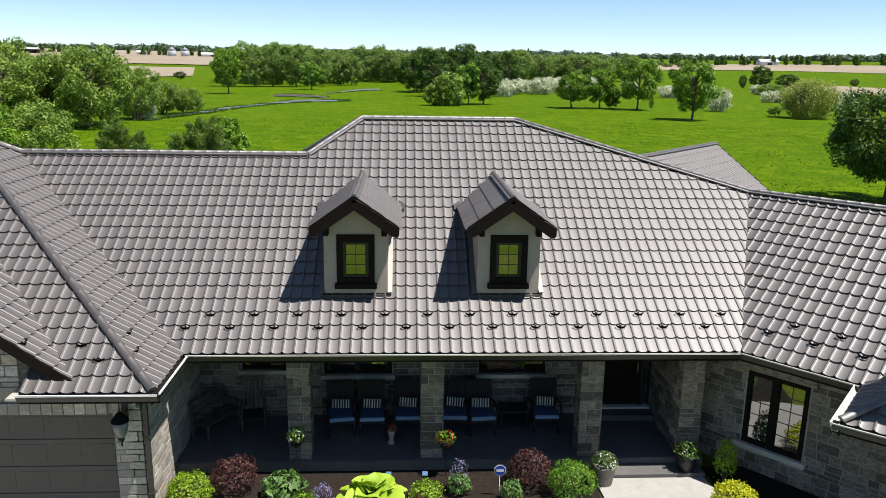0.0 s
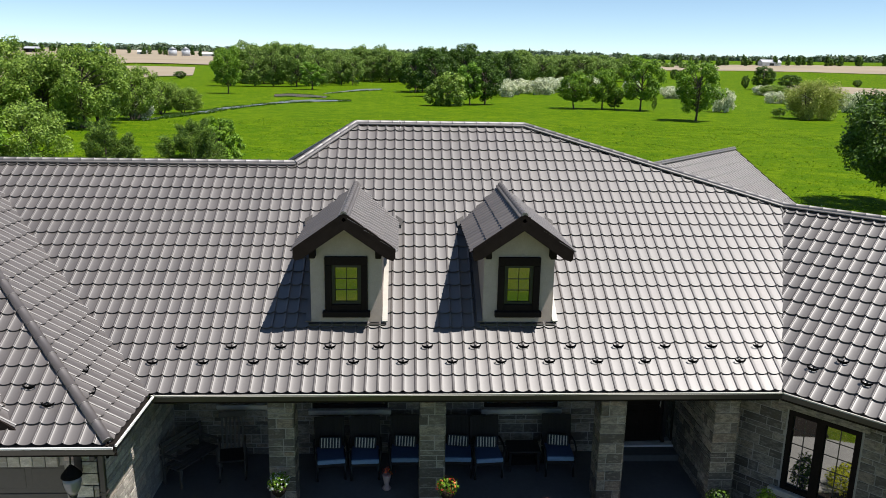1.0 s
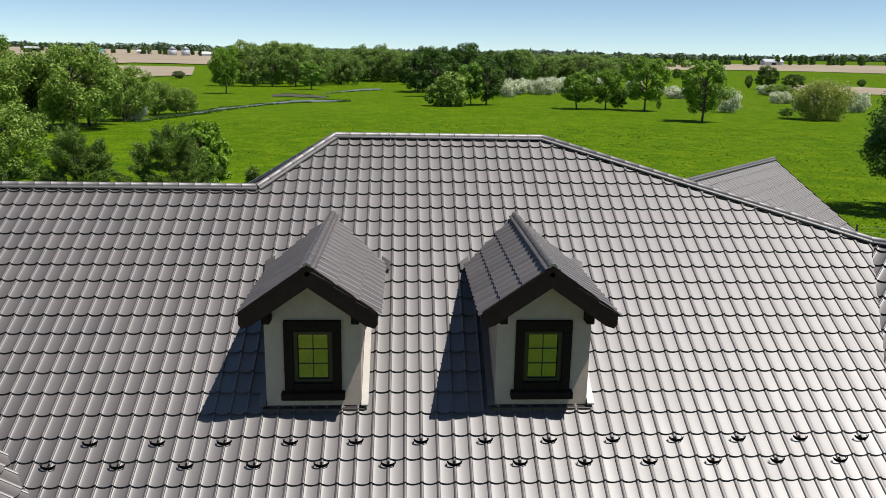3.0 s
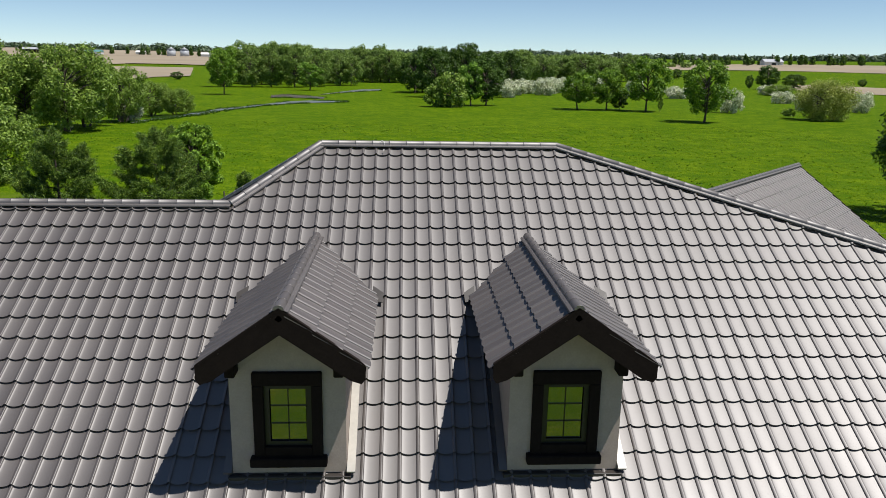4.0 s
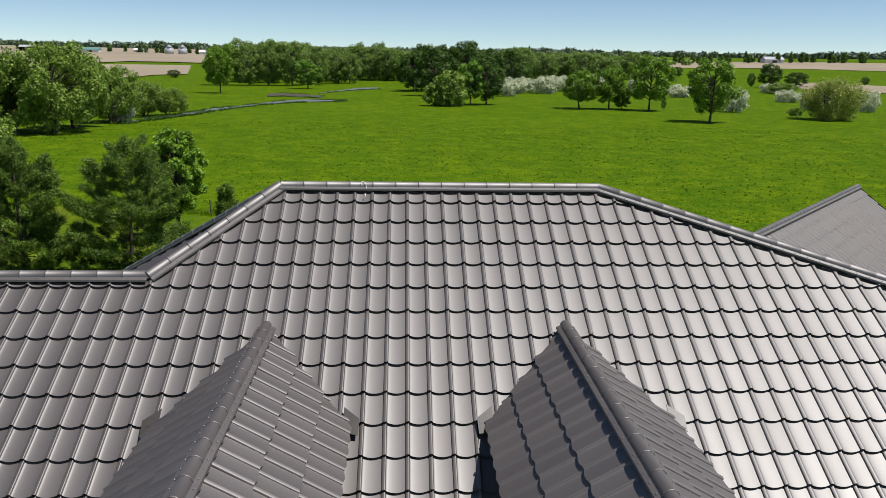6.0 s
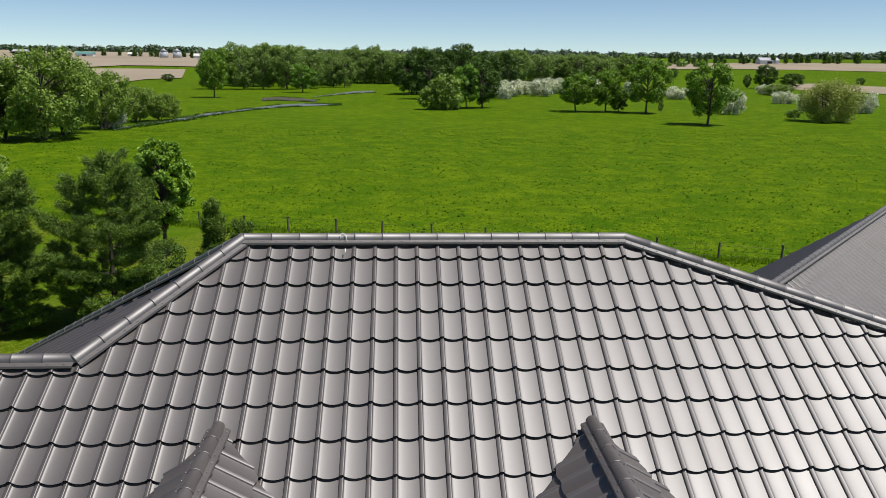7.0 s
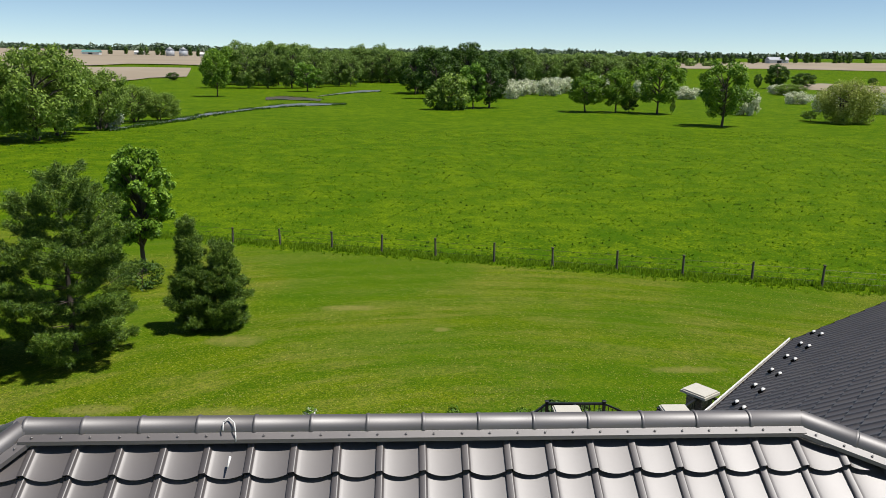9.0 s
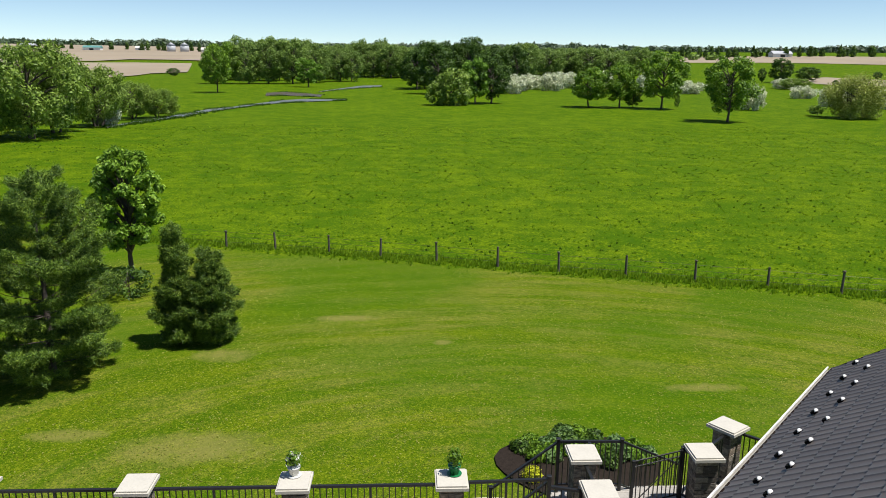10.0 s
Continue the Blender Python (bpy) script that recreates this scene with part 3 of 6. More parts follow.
ridge_line(LW, APEX, roof_garage)

roof_gable = roof_root("roof_gable", "small brown steel tile gable over the garage front")
GZ = lambda x: 3.05 + 0.73 * (-6.2 - x)
roof_plane(roof_gable, (-6.0, 10.75, GZ(-6.0)), (0, 1, 0), (-1, 0, 0.73),
           [[(-6.0, 10.72, GZ(-6.0)), (-6.0, 10.80, GZ(-6.0)), (-8.8, 13.62, GZ(-8.8)), (-8.8, 10.72, GZ(-8.8))]], singles=60)
roof_plane(roof_gable, (-11.6, 10.75, GZ(-6.0)), (0, -1, 0), (1, 0, 0.73),
           [[(-11.6, 10.72, GZ(-6.0)), (-11.6, 10.80, GZ(-6.0)), (-8.8, 13.62, GZ(-8.8)), (-8.8, 10.72, GZ(-8.8))]], singles=0)
bm = bmesh.new()
prism(bm, [(-11.67, 10.70, GZ(-5.93) + 0.02), (-11.67, 10.70, GZ(-5.93) - 0.20), (-8.8, 10.70, GZ(-8.8) - 0.24), (-8.8, 10.70, GZ(-8.8) + 0.02)], (0, 0.03, 0))
part("fascia_board", bm, FASCIA, roof_gable)
bm = bmesh.new()
prism(bm, [(-5.93, 10.70, GZ(-5.93) + 0.02), (-5.93, 10.70, GZ(-5.93) - 0.20), (-8.8, 10.70, GZ(-8.8) - 0.24), (-8.8, 10.70, GZ(-8.8) + 0.02)], (0, 0.03, 0))
part("fascia_board", bm, FASCIA, roof_gable)
ridge_line((-8.8, 10.72, GZ(-8.8)), (-8.8, 13.6, GZ(-8.8)), roof_gable)
bm = bmesh.new()
prism(bm, [(-6.12, 10.98, GZ(-6.12) - 0.10), (-6.12, 10.98, 2.45), (-11.48, 10.98, 2.45), (-11.48, 10.98, GZ(-6.12) - 0.10), (-8.8, 10.98, GZ(-8.8) - 0.15)], (0, 0.2, 0))
part("gable_wall", bm, STONE, roof_gable)

roof_wing = roof_root("roof_wing", "brown pressed-steel tile roof of the angled wing")
E2 = tuple(Vector(ER) + WD * 7.5)
J2 = tuple(Vector(J) + WD * 7.5)
roof_plane(roof_wing, ER, WD, WU, [[ER, E2, J2, J]], near=(7.5, 13, 4), singles=240)
ridge_line(J, J2, roof_wing)

roof_corner = roof_root("roof_corner", "brown steel tile hip roof corner of the front room")
K = Vector((6.62, 9.18, EZ))
KA, KB = Vector((0.66, 0.751, 0)), Vector((0.751, -0.66, 0))
KT = K + (KA + KB) * 3.2 + Vector((0, 0, 3.2 * SL))
roof_plane(roof_corner, K, KA * -1, KB + Vector((0, 0, SL)), [[tuple(K + KA * 2.3), tuple(K), tuple(KT), tuple(KT + KA * 2.3)]], singles=100)
roof_plane(roof_corner, K, KB, KA + Vector((0, 0, SL)), [[tuple(K), tuple(K + KB * 6.4), tuple(KT)]], singles=100)
roof_plane(roof_corner, K + KB * 6.4, KA, KB * -1 + Vector((0, 0, SL)), [[tuple(K + KB * 6.4), tuple(K + KB * 6.4 + KA * 2.3), tuple(KT + KA * 2.3), tuple(KT)]], singles=0)
ridge_line(K + KB * 6.4, KT, roof_corner)
ridge_line(KT, KT + KA * 2.3, roof_corner)
ridge_line(K, KT, roof_corner, CAP_HIP, 0.40, 0.03)

roof_rear = roof_root("roof_rear", "brown pressed-steel tile slopes at the rear of the house")
REAR_Y = 23.82
HL_E = (-8.0, 22.32, EZ)
rear_v = Vector((0, -1, SL))
EAVE_R = 25.30
back_v = Vector((0, -1, (RZ - EZ) / (EAVE_R - RY)))
roof_plane(roof_rear, (0, EAVE_R, EZ), (-1, 0, 0), back_v, [[(-7.2, EAVE_R, EZ), RL, RR, (4.6, EAVE_R, EZ)]], singles=0)
roof_plane(roof_rear, (0, 22.32, EZ), (-1, 0, 0), rear_v, [[HL, LW, (-14.4, 22.32, EZ), HL_E]], singles=0)
# the hip end that faces the garage side, seen past the ridge
side_u = Vector((0, -1, 0))
roof_plane(roof_rear, (-8.0, REAR_Y, EZ), side_u, Vector((1, 0, 0.605)), [[(-8.02, REAR_Y, EZ), HL_E, HL, RL]], singles=0)
ridge_line(RL, (-7.9, REAR_Y, EZ), roof_rear)
wing_down = Vector((0.743, 0.669, -0.62))
rr_low = tuple(Vector(RR) + wing_down * 6)
j_low = tuple(Vector(J) + wing_down * 4)
roof_plane(roof_rear, rr_low, WD * -1, wing_down * -1, [[RR, J, j_low, rr_low], [J, J2, tuple(Vector(J2) + wing_down * 4), j_low]], singles=0)

roof_deck_side = roof_root("roof_deck_side", "brown steel tile gable roof beside the rear deck, shaded slope")
BG = Vector((12.28, 28.66, 5.26))
BR = Vector((-0.68, -0.733, 0.0))
BD = Vector((-0.733, 0.68, -0.741))
C1 = BG + BD * 3.73
roof_plane(roof_deck_side, C1, BR, BD * -1, [[tuple(C1), tuple(C1 + BR * 9.6), tuple(BG + BR * 11.8), tuple(BG)]], near=(8, 28, 3), singles=300)
BD2 = Vector((0.733, -0.68, -0.741))
C2 = BG + BD2 * 3.83
roof_plane(roof_deck_side, C2, BR * -1, BD2 * -1, [[tuple(C2), tuple(C2 + BR * 8), tuple(BG + BR * 11.8), tuple(BG)]], near=(12, 26, 5), singles=200)
ridge_line(BG + BR * 11.8, BG, roof_deck_side)
for foot, down in ((C1, BD), (C2, BD2)):
    bm = bmesh.new()
    out = BR * -0.03
    a, b = BG + Vector((0, 0, 0.05)), foot + Vector((0, 0, 0.05))
    prism(bm, [a, b, b - Vector((0, 0, 0.22)), a - Vector((0, 0, 0.22))], out)
    part("barge_board", bm, FASCIA, roof_deck_side)


# ---- gutters ----
def gutter(a, b, out, name_label, back=GUTTER_DARK, face=GUTTER, drop=0.0, wide=1.0):
    """A square gutter from a to b; out: unit way away from the house."""
    a, b, out = Vector(a), Vector(b), Vector(out).normalized()
    d = (b - a).normalized()
    root = new("gutter")
    tagged(root, name_label, "gutter", kind="structure")
    z = a.z + 0.01 - drop
    m = Matrix((d, out, (0, 0, 1))).transposed().to_4x4()
    m.translation = (a.x, a.y, z)
    length = (b - a).length
    bm = bmesh.new()
    shape = [(0.0, 0.0), (0.0, -0.13), (0.085, -0.13), (0.115, -0.06), (0.125, -0.012), (0.118, -0.012), (0.105, -0.06), (0.08, -0.122), (0.008, -0.122), (0.008, 0.0)]
    ends = [[bm.verts.new(m @ Vector((x, y, zz))) for y, zz in [(a * wide, c) for a, c in shape]] for x in (0, length)]
    k = len(shape)
    for i in range(k):
        bm.faces.new((ends[0][i], ends[0][(i + 1) % k], ends[1][(i + 1) % k], ends[1][i]))
    bm.faces.new(ends[0])
    bm.faces.new(ends[1][::-1])
    bmesh.ops.recalc_face_normals(bm, faces=bm.faces[:])
    part("trough", bm, back, root)
    bm = soft_box((0, 0.136 * wide - 0.024, -0.014), (length, 0.136 * wide, 0.008), 0.003, m)
    part("lip", bm, face, root)
    bm = soft_box((0, -0.03, -0.20), (length, -0.002, 0.0), 0.003, m)
    part("fascia_board", bm, FASCIA, root)
    return root


gutter((EL[0] + 0.1, EY - 0.02, EZ), (ER[0] - 0.05, EY - 0.02, EZ), (0, -1, 0), "brown eaves gutter with a pale lip along the porch")
gutter((-6.75, 10.50, EZ), (-4.45, 10.50, EZ), (0, -1, 0), "pale eaves gutter over the garage door", GUTTER_DARK, WHITE_METAL)
gutter((-4.55, 10.44, EZ), (-4.55, EY - 0.12, EZ), (1, 0, 0), "pale eaves gutter on the garage side", GUTTER_DARK, WHITE_METAL)
wn_out = Vector((-0.743, -0.669, 0))
gutter(Vector(ER) + wn_out * 0.02, Vector(ER) + WD * 2.2 + wn_out * 0.02, wn_out, "brown eaves gutter with a pale lip on the angled wing")
gutter(K - KB * 0.02 - KA * 0.12, K - KB * 0.02 + KA * 1.75, KB * -1, "white eaves gutter on the corner roof", WHITE_METAL, WHITE_METAL)
gutter(K - KA * 0.02 - KB * 0.12, K - KA * 0.02 + KB * 6.4, KA * -1, "brown eaves gutter under the corner roof", GUTTER_DARK, GUTTER)
bout = Vector((-0.733, 0.68, 0))
gutter(C1 + bout * 0.05, C1 + BR * 9.5 + bout * 0.05, bout, "pale eaves gutter beside the rear deck", GUTTER, WHITE_METAL, -0.02, 0.55)

# ---- snow guards, two staggered rows above each eave ----
def guards(roof, origin, along, up, xs_rows, mesh=GUARD):
    o, u, v = Vector(origin), Vector(along).normalized(), Vector(up)
    v = (v - u * v.dot(u)).normalized()
    n = u.cross(v)
    base = Matrix((u, v, n)).transposed().to_4x4()
    base.translation = o
    for up_at, xs in xs_rows:
        for x in xs:
            ob = new("snow_guard", mesh)
            ob.parent = roof
            ob.matrix_world = base @ Matrix.Translation((x, up_at, 0.03)) @ pose(0, 0, 0, 0, 0, random.uniform(-4, 4))


RIB = -0.07
low_x = [RIB + (4 * k - 1) * TW for k in range(-5, 8)]
high_x = [RIB + (4 * k + 1) * TW for k in range(-5, 8)]
guards(roof_front, (0, EY, EZ), (1, 0, 0), (0, 1, SL), [(0.60, low_x), (0.93, high_x)])
guards(roof_garage, GC, (0, 1, 0), (-1, 0, SL), [(0.68, [0.92]), (1.0, [1.37])])
guards(roof_garage, GC, (1, 0, 0), (0, 1, SL), [(0.65, [-1.04, -1.91]), (0.97, [-1.42])])
guards(roof_wing, ER, WD, WU, [(0.60, [0.30, 1.17, 2.04, 2.91]), (0.92, [0.69, 1.56, 2.43, 3.30])])
guards(roof_gable, (-6.0, 10.75, GZ(-6.0)), (0, 1, 0), (-1, 0, 0.73), [(0.98, [0.12])])
guards(roof_deck_side, BG + BD * 3.23, BR, BD * -1, [(0.0, [0.38 + 0.97 * k for k in range(9)]), (0.43, [1.2 + 0.95 * k for k in range(8)])], GUARD_GLARE)

guards(roof_rear, (0, EAVE_R, EZ), (-1, 0, 0), back_v, [(0.30, [-1.25 - 0.91 * k for k in range(-8, 4)]), (0.52, [-0.82 - 0.91 * k for k in range(-8, 4)])], GUARD_GLARE)


# ---- dormers ----
def dormer(cx):
    root = thing("dormer", pose(cx, 13.5, 3.565), "gabled dormer with grey stucco, dark boards and a six-pane window", "dormer", "dormers on the front roof")
    w = 0.645
    on_roof = lambda z: (z + 0.745) / SL - 1.22
    # front wall with its opening, and two side walls
    bm = bmesh.new()
    box(bm, (-w, 0.0, 0.02), (-0.30, 0.12, 1.45))
    box(bm, (0.30, 0.0, 0.02), (w, 0.12, 1.45))
    box(bm, (-0.30, 0.0, 0.02), (0.30, 0.12, 0.33))
    box(bm, (-0.30, 0.0, 1.17), (0.30, 0.12, 1.45))
    prism(bm, [(-w, 0.0, 1.45), (w, 0.0, 1.45), (0, 0.0, 1.88)], (0, 0.12, 0))
    part("front_wall", bm, STUCCO, root)
    for s in (-1, 1):
        bm = bmesh.new()
        prism(bm, [(s * w, 0.12, 0.02), (s * w, on_roof(1.45) + 0.05, 1.45), (s * w, 0.12, 1.45)], (-s * 0.1, 0, 0))
        part("side_wall", bm, STUCCO, root)
    # base flashing in dark brown, the shadow below the window put in its colour
    bm = soft_box((-w - 0.05, -0.07, -0.06), (w + 0.05, 0.015, 0.0), 0.006)
    part("base_flashing", bm, GUTTER_DARK, root)
    for s in (-1, 1):
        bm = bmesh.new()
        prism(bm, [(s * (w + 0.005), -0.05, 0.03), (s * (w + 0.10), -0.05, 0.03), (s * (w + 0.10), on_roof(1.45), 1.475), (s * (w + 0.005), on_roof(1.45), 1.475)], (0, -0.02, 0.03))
        # pale on the sunlit right; left in roof brown, its shadow painted in
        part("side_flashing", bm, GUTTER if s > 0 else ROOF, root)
        bm = bmesh.new()
        prism(bm, [(s * 0.86, on_roof(1.38), 1.40), (s * 1.00, on_roof(1.37), 1.39), (s * 1.01, on_roof(1.46), 1.485), (s * 0.86, on_roof(1.53), 1.555)], (0, -0.005, 0.008))
        part("kickout_flashing", bm, GUTTER_DARK, root)
    # window
    win = part("window_frame", soft_box((-0.385, -0.05, 1.10), (0.385, 0.03, 1.26), 0.01), FASCIA, root, "dark brown window casing")
    for s in (-1, 1):
        lo, hi = sorted((s * 0.385, s * 0.265))
        part("casing", soft_box((lo, -0.048, 0.24), (hi, 0.03, 1.10), 0.008), FASCIA, win)
    part("casing", soft_box((-0.265, -0.048, 0.24), (0.265, 0.03, 0.36), 0.008), FASCIA, win)
    bm = bmesh.new()
    for x0, x1, z0, z1 in ((-0.265, -0.205, 0.36, 1.10), (0.205, 0.265, 0.36, 1.10), (-0.205, 0.205, 1.05, 1.10), (-0.205, 0.205, 0.36, 0.41)):
        box(bm, (x0, 0.0, z0), (x1, 0.05, z1))
    part("sash", bm, BLACK, win)
    for i in range(2):
        for j in range(3):
            part("pane", soft_box((-0.195 + i * 0.2, 0.03, 0.418 + j * 0.212), (-0.005 + i * 0.2, 0.036, 0.618 + j * 0.212), 0), GLASS, win)
    bm = bmesh.new()
    box(bm, (-0.006, 0.02, 0.41), (0.006, 0.045, 1.05))
    for j in (1, 2):
        box(bm, (-0.205, 0.02, 0.405 + j * 0.213), (0.205, 0.045, 0.419 + j * 0.213))
    part("glazing_bar", bm, BLACK, win)
    # black sheet stands in for the unlit space behind the panes
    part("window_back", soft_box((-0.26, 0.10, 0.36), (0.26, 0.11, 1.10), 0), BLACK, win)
    part("sill", soft_box((-0.43, -0.11, 0.135), (0.43, 0.03, 0.245), 0.012), FASCIA, root)
    # boards of the gable and the blocks under their feet
    ex, ez, pz, fy = 0.86, 1.45, 2.06, -0.37
    for s in (-1, 1):
        bm = bmesh.new()
        prism(bm, [(0, fy - 0.03, pz + 0.065), (s * (ex + 0.03), fy - 0.03, ez + 0.045), (s * (ex + 0.03), fy - 0.03, ez - 0.12), (s * (ex - 0.01), fy - 0.03, ez - 0.175), (s * (ex - 0.13), fy - 0.03, ez - 0.135), (0, fy - 0.03, pz - 0.235)], (0, 0.045, 0))
        part("barge_board", bm, FASCIA, root)
        bm = bmesh.new()
        prism(bm, [(0, fy + 0.016, pz - 0.19), (s * (ex - 0.05), fy + 0.016, ez - 0.11), (s * (ex - 0.05), fy + 0.016, ez - 0.14), (0, fy + 0.016, pz - 0.22)], (0, 0.36, 0))
        part("soffit", bm, FASCIA, root)
        lo, hi = sorted((s * 0.53, s * 0.64))
        part("corbel", soft_box((lo, -0.20, 1.26), (hi, 0.0, 1.44), 0.012), FASCIA, root)
    top = part("dormer_roof", soft_box((-0.02, fy, pz - 0.06), (0.02, 3.05, pz - 0.02), 0), FASCIA, root)
    return root, top


for cx in (-1.32, 1.82):
    root, top = dormer(cx)
    flat = new("dormer_tiles")
    bx = Vector((cx, 13.5, 3.565))
    for s in (-1, 1):
        o = bx + Vector((s * 0.90, -0.40, 1.43))
        ridge0, ridge1 = bx + Vector((0, -0.40, 2.055)), bx + Vector((0, 3.19, 2.055))
        foot = bx + Vector((s * 0.90, 2.20, 1.43))
        roof_plane(flat, o, (0, s, 0), (-s, 0, 0.694), [[tuple(o), tuple(foot), tuple(ridge1), tuple(ridge0)]], singles=60)
    ridge_line(bx + Vector((0, -0.40, 2.055)), bx + Vector((0, 3.14, 2.055)), flat, CAP_SMALL, 0.26, 0.03)
    tagged(flat, "brown steel tiles and ridge of a small dormer", "dormer roof", "dormers on the front roof", kind="structure")

# ---- walls ----
STONE_MESHES = []


def stone_block_mesh(seed, material):
    """A split-faced block one unit long, high and deep, with a slightly uneven face."""
    r = random.Random(seed)
    bm = bmesh.new()
    box(bm, (0, 0, 0), (1, 1, 1))
    front = [e for e in bm.edges if all(v.co.y < 0.5 for v in e.verts)]
    bmesh.ops.bevel(bm, geom=front, offset=0.05, segments=1, affect="EDGES")
    for v in bm.verts:
        if v.co.y < 0.5:
            v.co.y += r.uniform(-0.10, 0.06)
    mesh = bpy.data.meshes.new("stone")
    bm.to_mesh(mesh)
    bm.free()
    mesh.materials.append(material)
    return mesh


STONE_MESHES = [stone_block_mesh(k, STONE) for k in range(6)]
BRIGHTENED_MESHES = [stone_block_mesh(k, STONE_BRIGHTENED) for k in range(6)]
JOINT = 0.021


def lay_stones(wall, m, width, height, rng, holes=(), depth=0.014, blocks=STONE_MESHES):
    """Ashlar of mixed block sizes over a face; m: the face, x along it, -y out of it, z up. holes: x0, x1, z0, z1."""
    z = 0.0
    while z < height - 0.03:
        h = min(rng.choice((0.095, 0.15, 0.15, 0.205)), height - z)
        if height - z - h < 0.06:
            h = height - z
        x = -rng.uniform(0, 0.2)
        while x < width - 0.02:
            w = rng.uniform(0.18, 0.48)
            x0, x1 = max(0, x), min(width, x + w)
            if width - x1 < 0.09:
                x1 = width
            x += w
            pieces = [(x0, x1)]
            for a, b, c, d in holes:
                if z + h > c + 0.02 and z < d - 0.02:
                    cutp = []
                    for p, q in pieces:
                        if q <= a or p >= b:
                            cutp.append((p, q))
                        else:
                            if p < a:
                                cutp.append((p, a))
                            if q > b:
                                cutp.append((b, q))
                    pieces = cutp
            for p, q in pieces:
                if q - p < 0.05:
                    continue
                ob = new("stone", rng.choice(blocks))
                ob.parent = wall
                dd = depth * rng.uniform(0.75, 1.1)
                ob.matrix_world = m @ Matrix.Translation((p + JOINT / 2, -dd, z + JOINT / 2)) @ Matrix.Diagonal((q - p - JOINT, dd, h - JOINT, 1))
            if x1 >= width:
                break
        z += h


def wall_slab(name, m, width, height, thick, holes, label, category="wall"):
    """The backing of a wall with real openings, in pieces round them."""
    bm = bmesh.new()
    xs = sorted({0.0, width, *[h[0] for h in holes], *[h[1] for h in holes]})
    zs = sorted({0.0, height, *[h[2] for h in holes], *[h[3] for h in holes]})
    for x0, x1 in zip(xs, xs[1:]):
        for z0, z1 in zip(zs, zs[1:]):
            cx, cz = (x0 + x1) / 2, (z0 + z1) / 2
            if not any(a < cx < b and c < cz < d for a, b, c, d in holes):
                box(bm, (x0, 0, z0), (x1, thick, z1), m)
    bmesh.ops.remove_doubles(bm, verts=bm.verts[:], dist=0.0005)
    return tagged(part(name, bm, MORTAR), label, category, kind="structure")


def frame_of(origin, along):
    """A face frame: x along the wall, -y out of it, z up."""
    u = Vector(along).normalized()
    back = Vector((0, 0, 1)).cross(u)
    m = Matrix((u, back, (0, 0, 1))).transposed().to_4x4()
    m.translation = origin
    return m


rng = random.Random(4)
FLOOR = 0.25
BACK_Y = 14.75
SOFFIT = 2.55
# porch rear wall, with two windows and the front door
m = frame_of((-4.95, BACK_Y, FLOOR), (1, 0, 0))
back_holes = [(2.80, 4.35, 1.02, 2.1), (6.35, 7.90, 1.02, 2.1), (9.15, 10.72, 0.14, 2.20), (0.95, 1.95, 1.15, 2.1)]
wall_porch = wall_slab("wall_porch", m, 11.2, 2.35, 0.25, back_holes, "grey cut-stone wall at the back of the shaded porch")
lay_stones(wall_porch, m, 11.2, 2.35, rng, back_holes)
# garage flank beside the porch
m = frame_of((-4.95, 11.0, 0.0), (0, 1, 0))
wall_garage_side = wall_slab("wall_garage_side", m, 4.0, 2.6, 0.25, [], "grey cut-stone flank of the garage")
lay_stones(wall_garage_side, m, 3.7, 2.6, rng, blocks=BRIGHTENED_MESHES)
# garage front
m = frame_of((-13.0, 11.0, 0.0), (1, 0, 0))
gar_holes = [(2.70, 7.55, 0.0, 2.14)]
wall_garage_front = wall_slab("wall_garage_front", m, 8.05, 2.6, 0.25, gar_holes, "cut-stone garage front in brightened limestone with a wide door")
lay_stones(wall_garage_front, m, 8.05, 2.6, rng, [(2.55, 7.55, 0.0, 2.37)], blocks=BRIGHTENED_MESHES)
for k in range(26):
    x = -10.4 + k * 0.188
    ob = new("stone", rng.choice(BRIGHTENED_MESHES))
    ob.parent = wall_garage_front
    ob.matrix_world = Matrix.Translation((x + 0.006, 10.94, 2.15)) @ Matrix.Diagonal((0.176, 0.06, 0.21, 1))
m = frame_of((-8.8, 10.975, 2.46), (1, 0, 0))
lay_stones(wall_garage_front, m, 1.85, 0.95, rng, blocks=BRIGHTENED_MESHES)
# wing wall with the tall window
WO = Vector((6.36, 12.28, 0)) - Vector((-0.743, -0.669, 0)) * 0.55
m = frame_of(WO - WD * 1.5, WD)
wing_holes = [(1.49, 2.71, 0.62, 2.20)]
wall_wing = wall_slab("wall_wing", m, 5.35, 2.6, 0.25, wing_holes, "grey cut-stone wall of the angled wing")
lay_stones(wall_wing, m, 5.0, 2.6, rng, [(1.46, 2.74, 0.5, 2.42)])
WING = frame_of(WO - WD * 0.71, WD)
# front room under the corner roof
m = frame_of(K + KB * 1.0 + KA * 2.2, KA * -1)
wall_room = wall_slab("wall_room", m, 1.75, 2.6, 0.25, [], "sunlit cut-stone wall of the front room")
lay_stones(wall_room, m, 1.75, 2.6, rng)
m = frame_of(K + KB * 1.0 + KA * 0.5, KB)
wall_room_front = wall_slab("wall_room_front", m, 4.9, 2.6, 0.25, [], "cut-stone front wall of the front room")
lay_stones(wall_room_front, m, 2.0, 2.6, rng)
m = frame_of(K + KB * 5.9 + KA * 0.5, KA)
wall_slab("wall_room_side", m, 2.4, 2.6, 0.25, [], "plain stone side wall of the front room")
# return wall beside the front door
m = frame_of((5.45, BACK_Y, FLOOR), (0, -1, 0))
wall_return = wall_slab("wall_return", m, 1.6, 2.3, 0.40, [], "grey cut-stone return wall beside the front door")
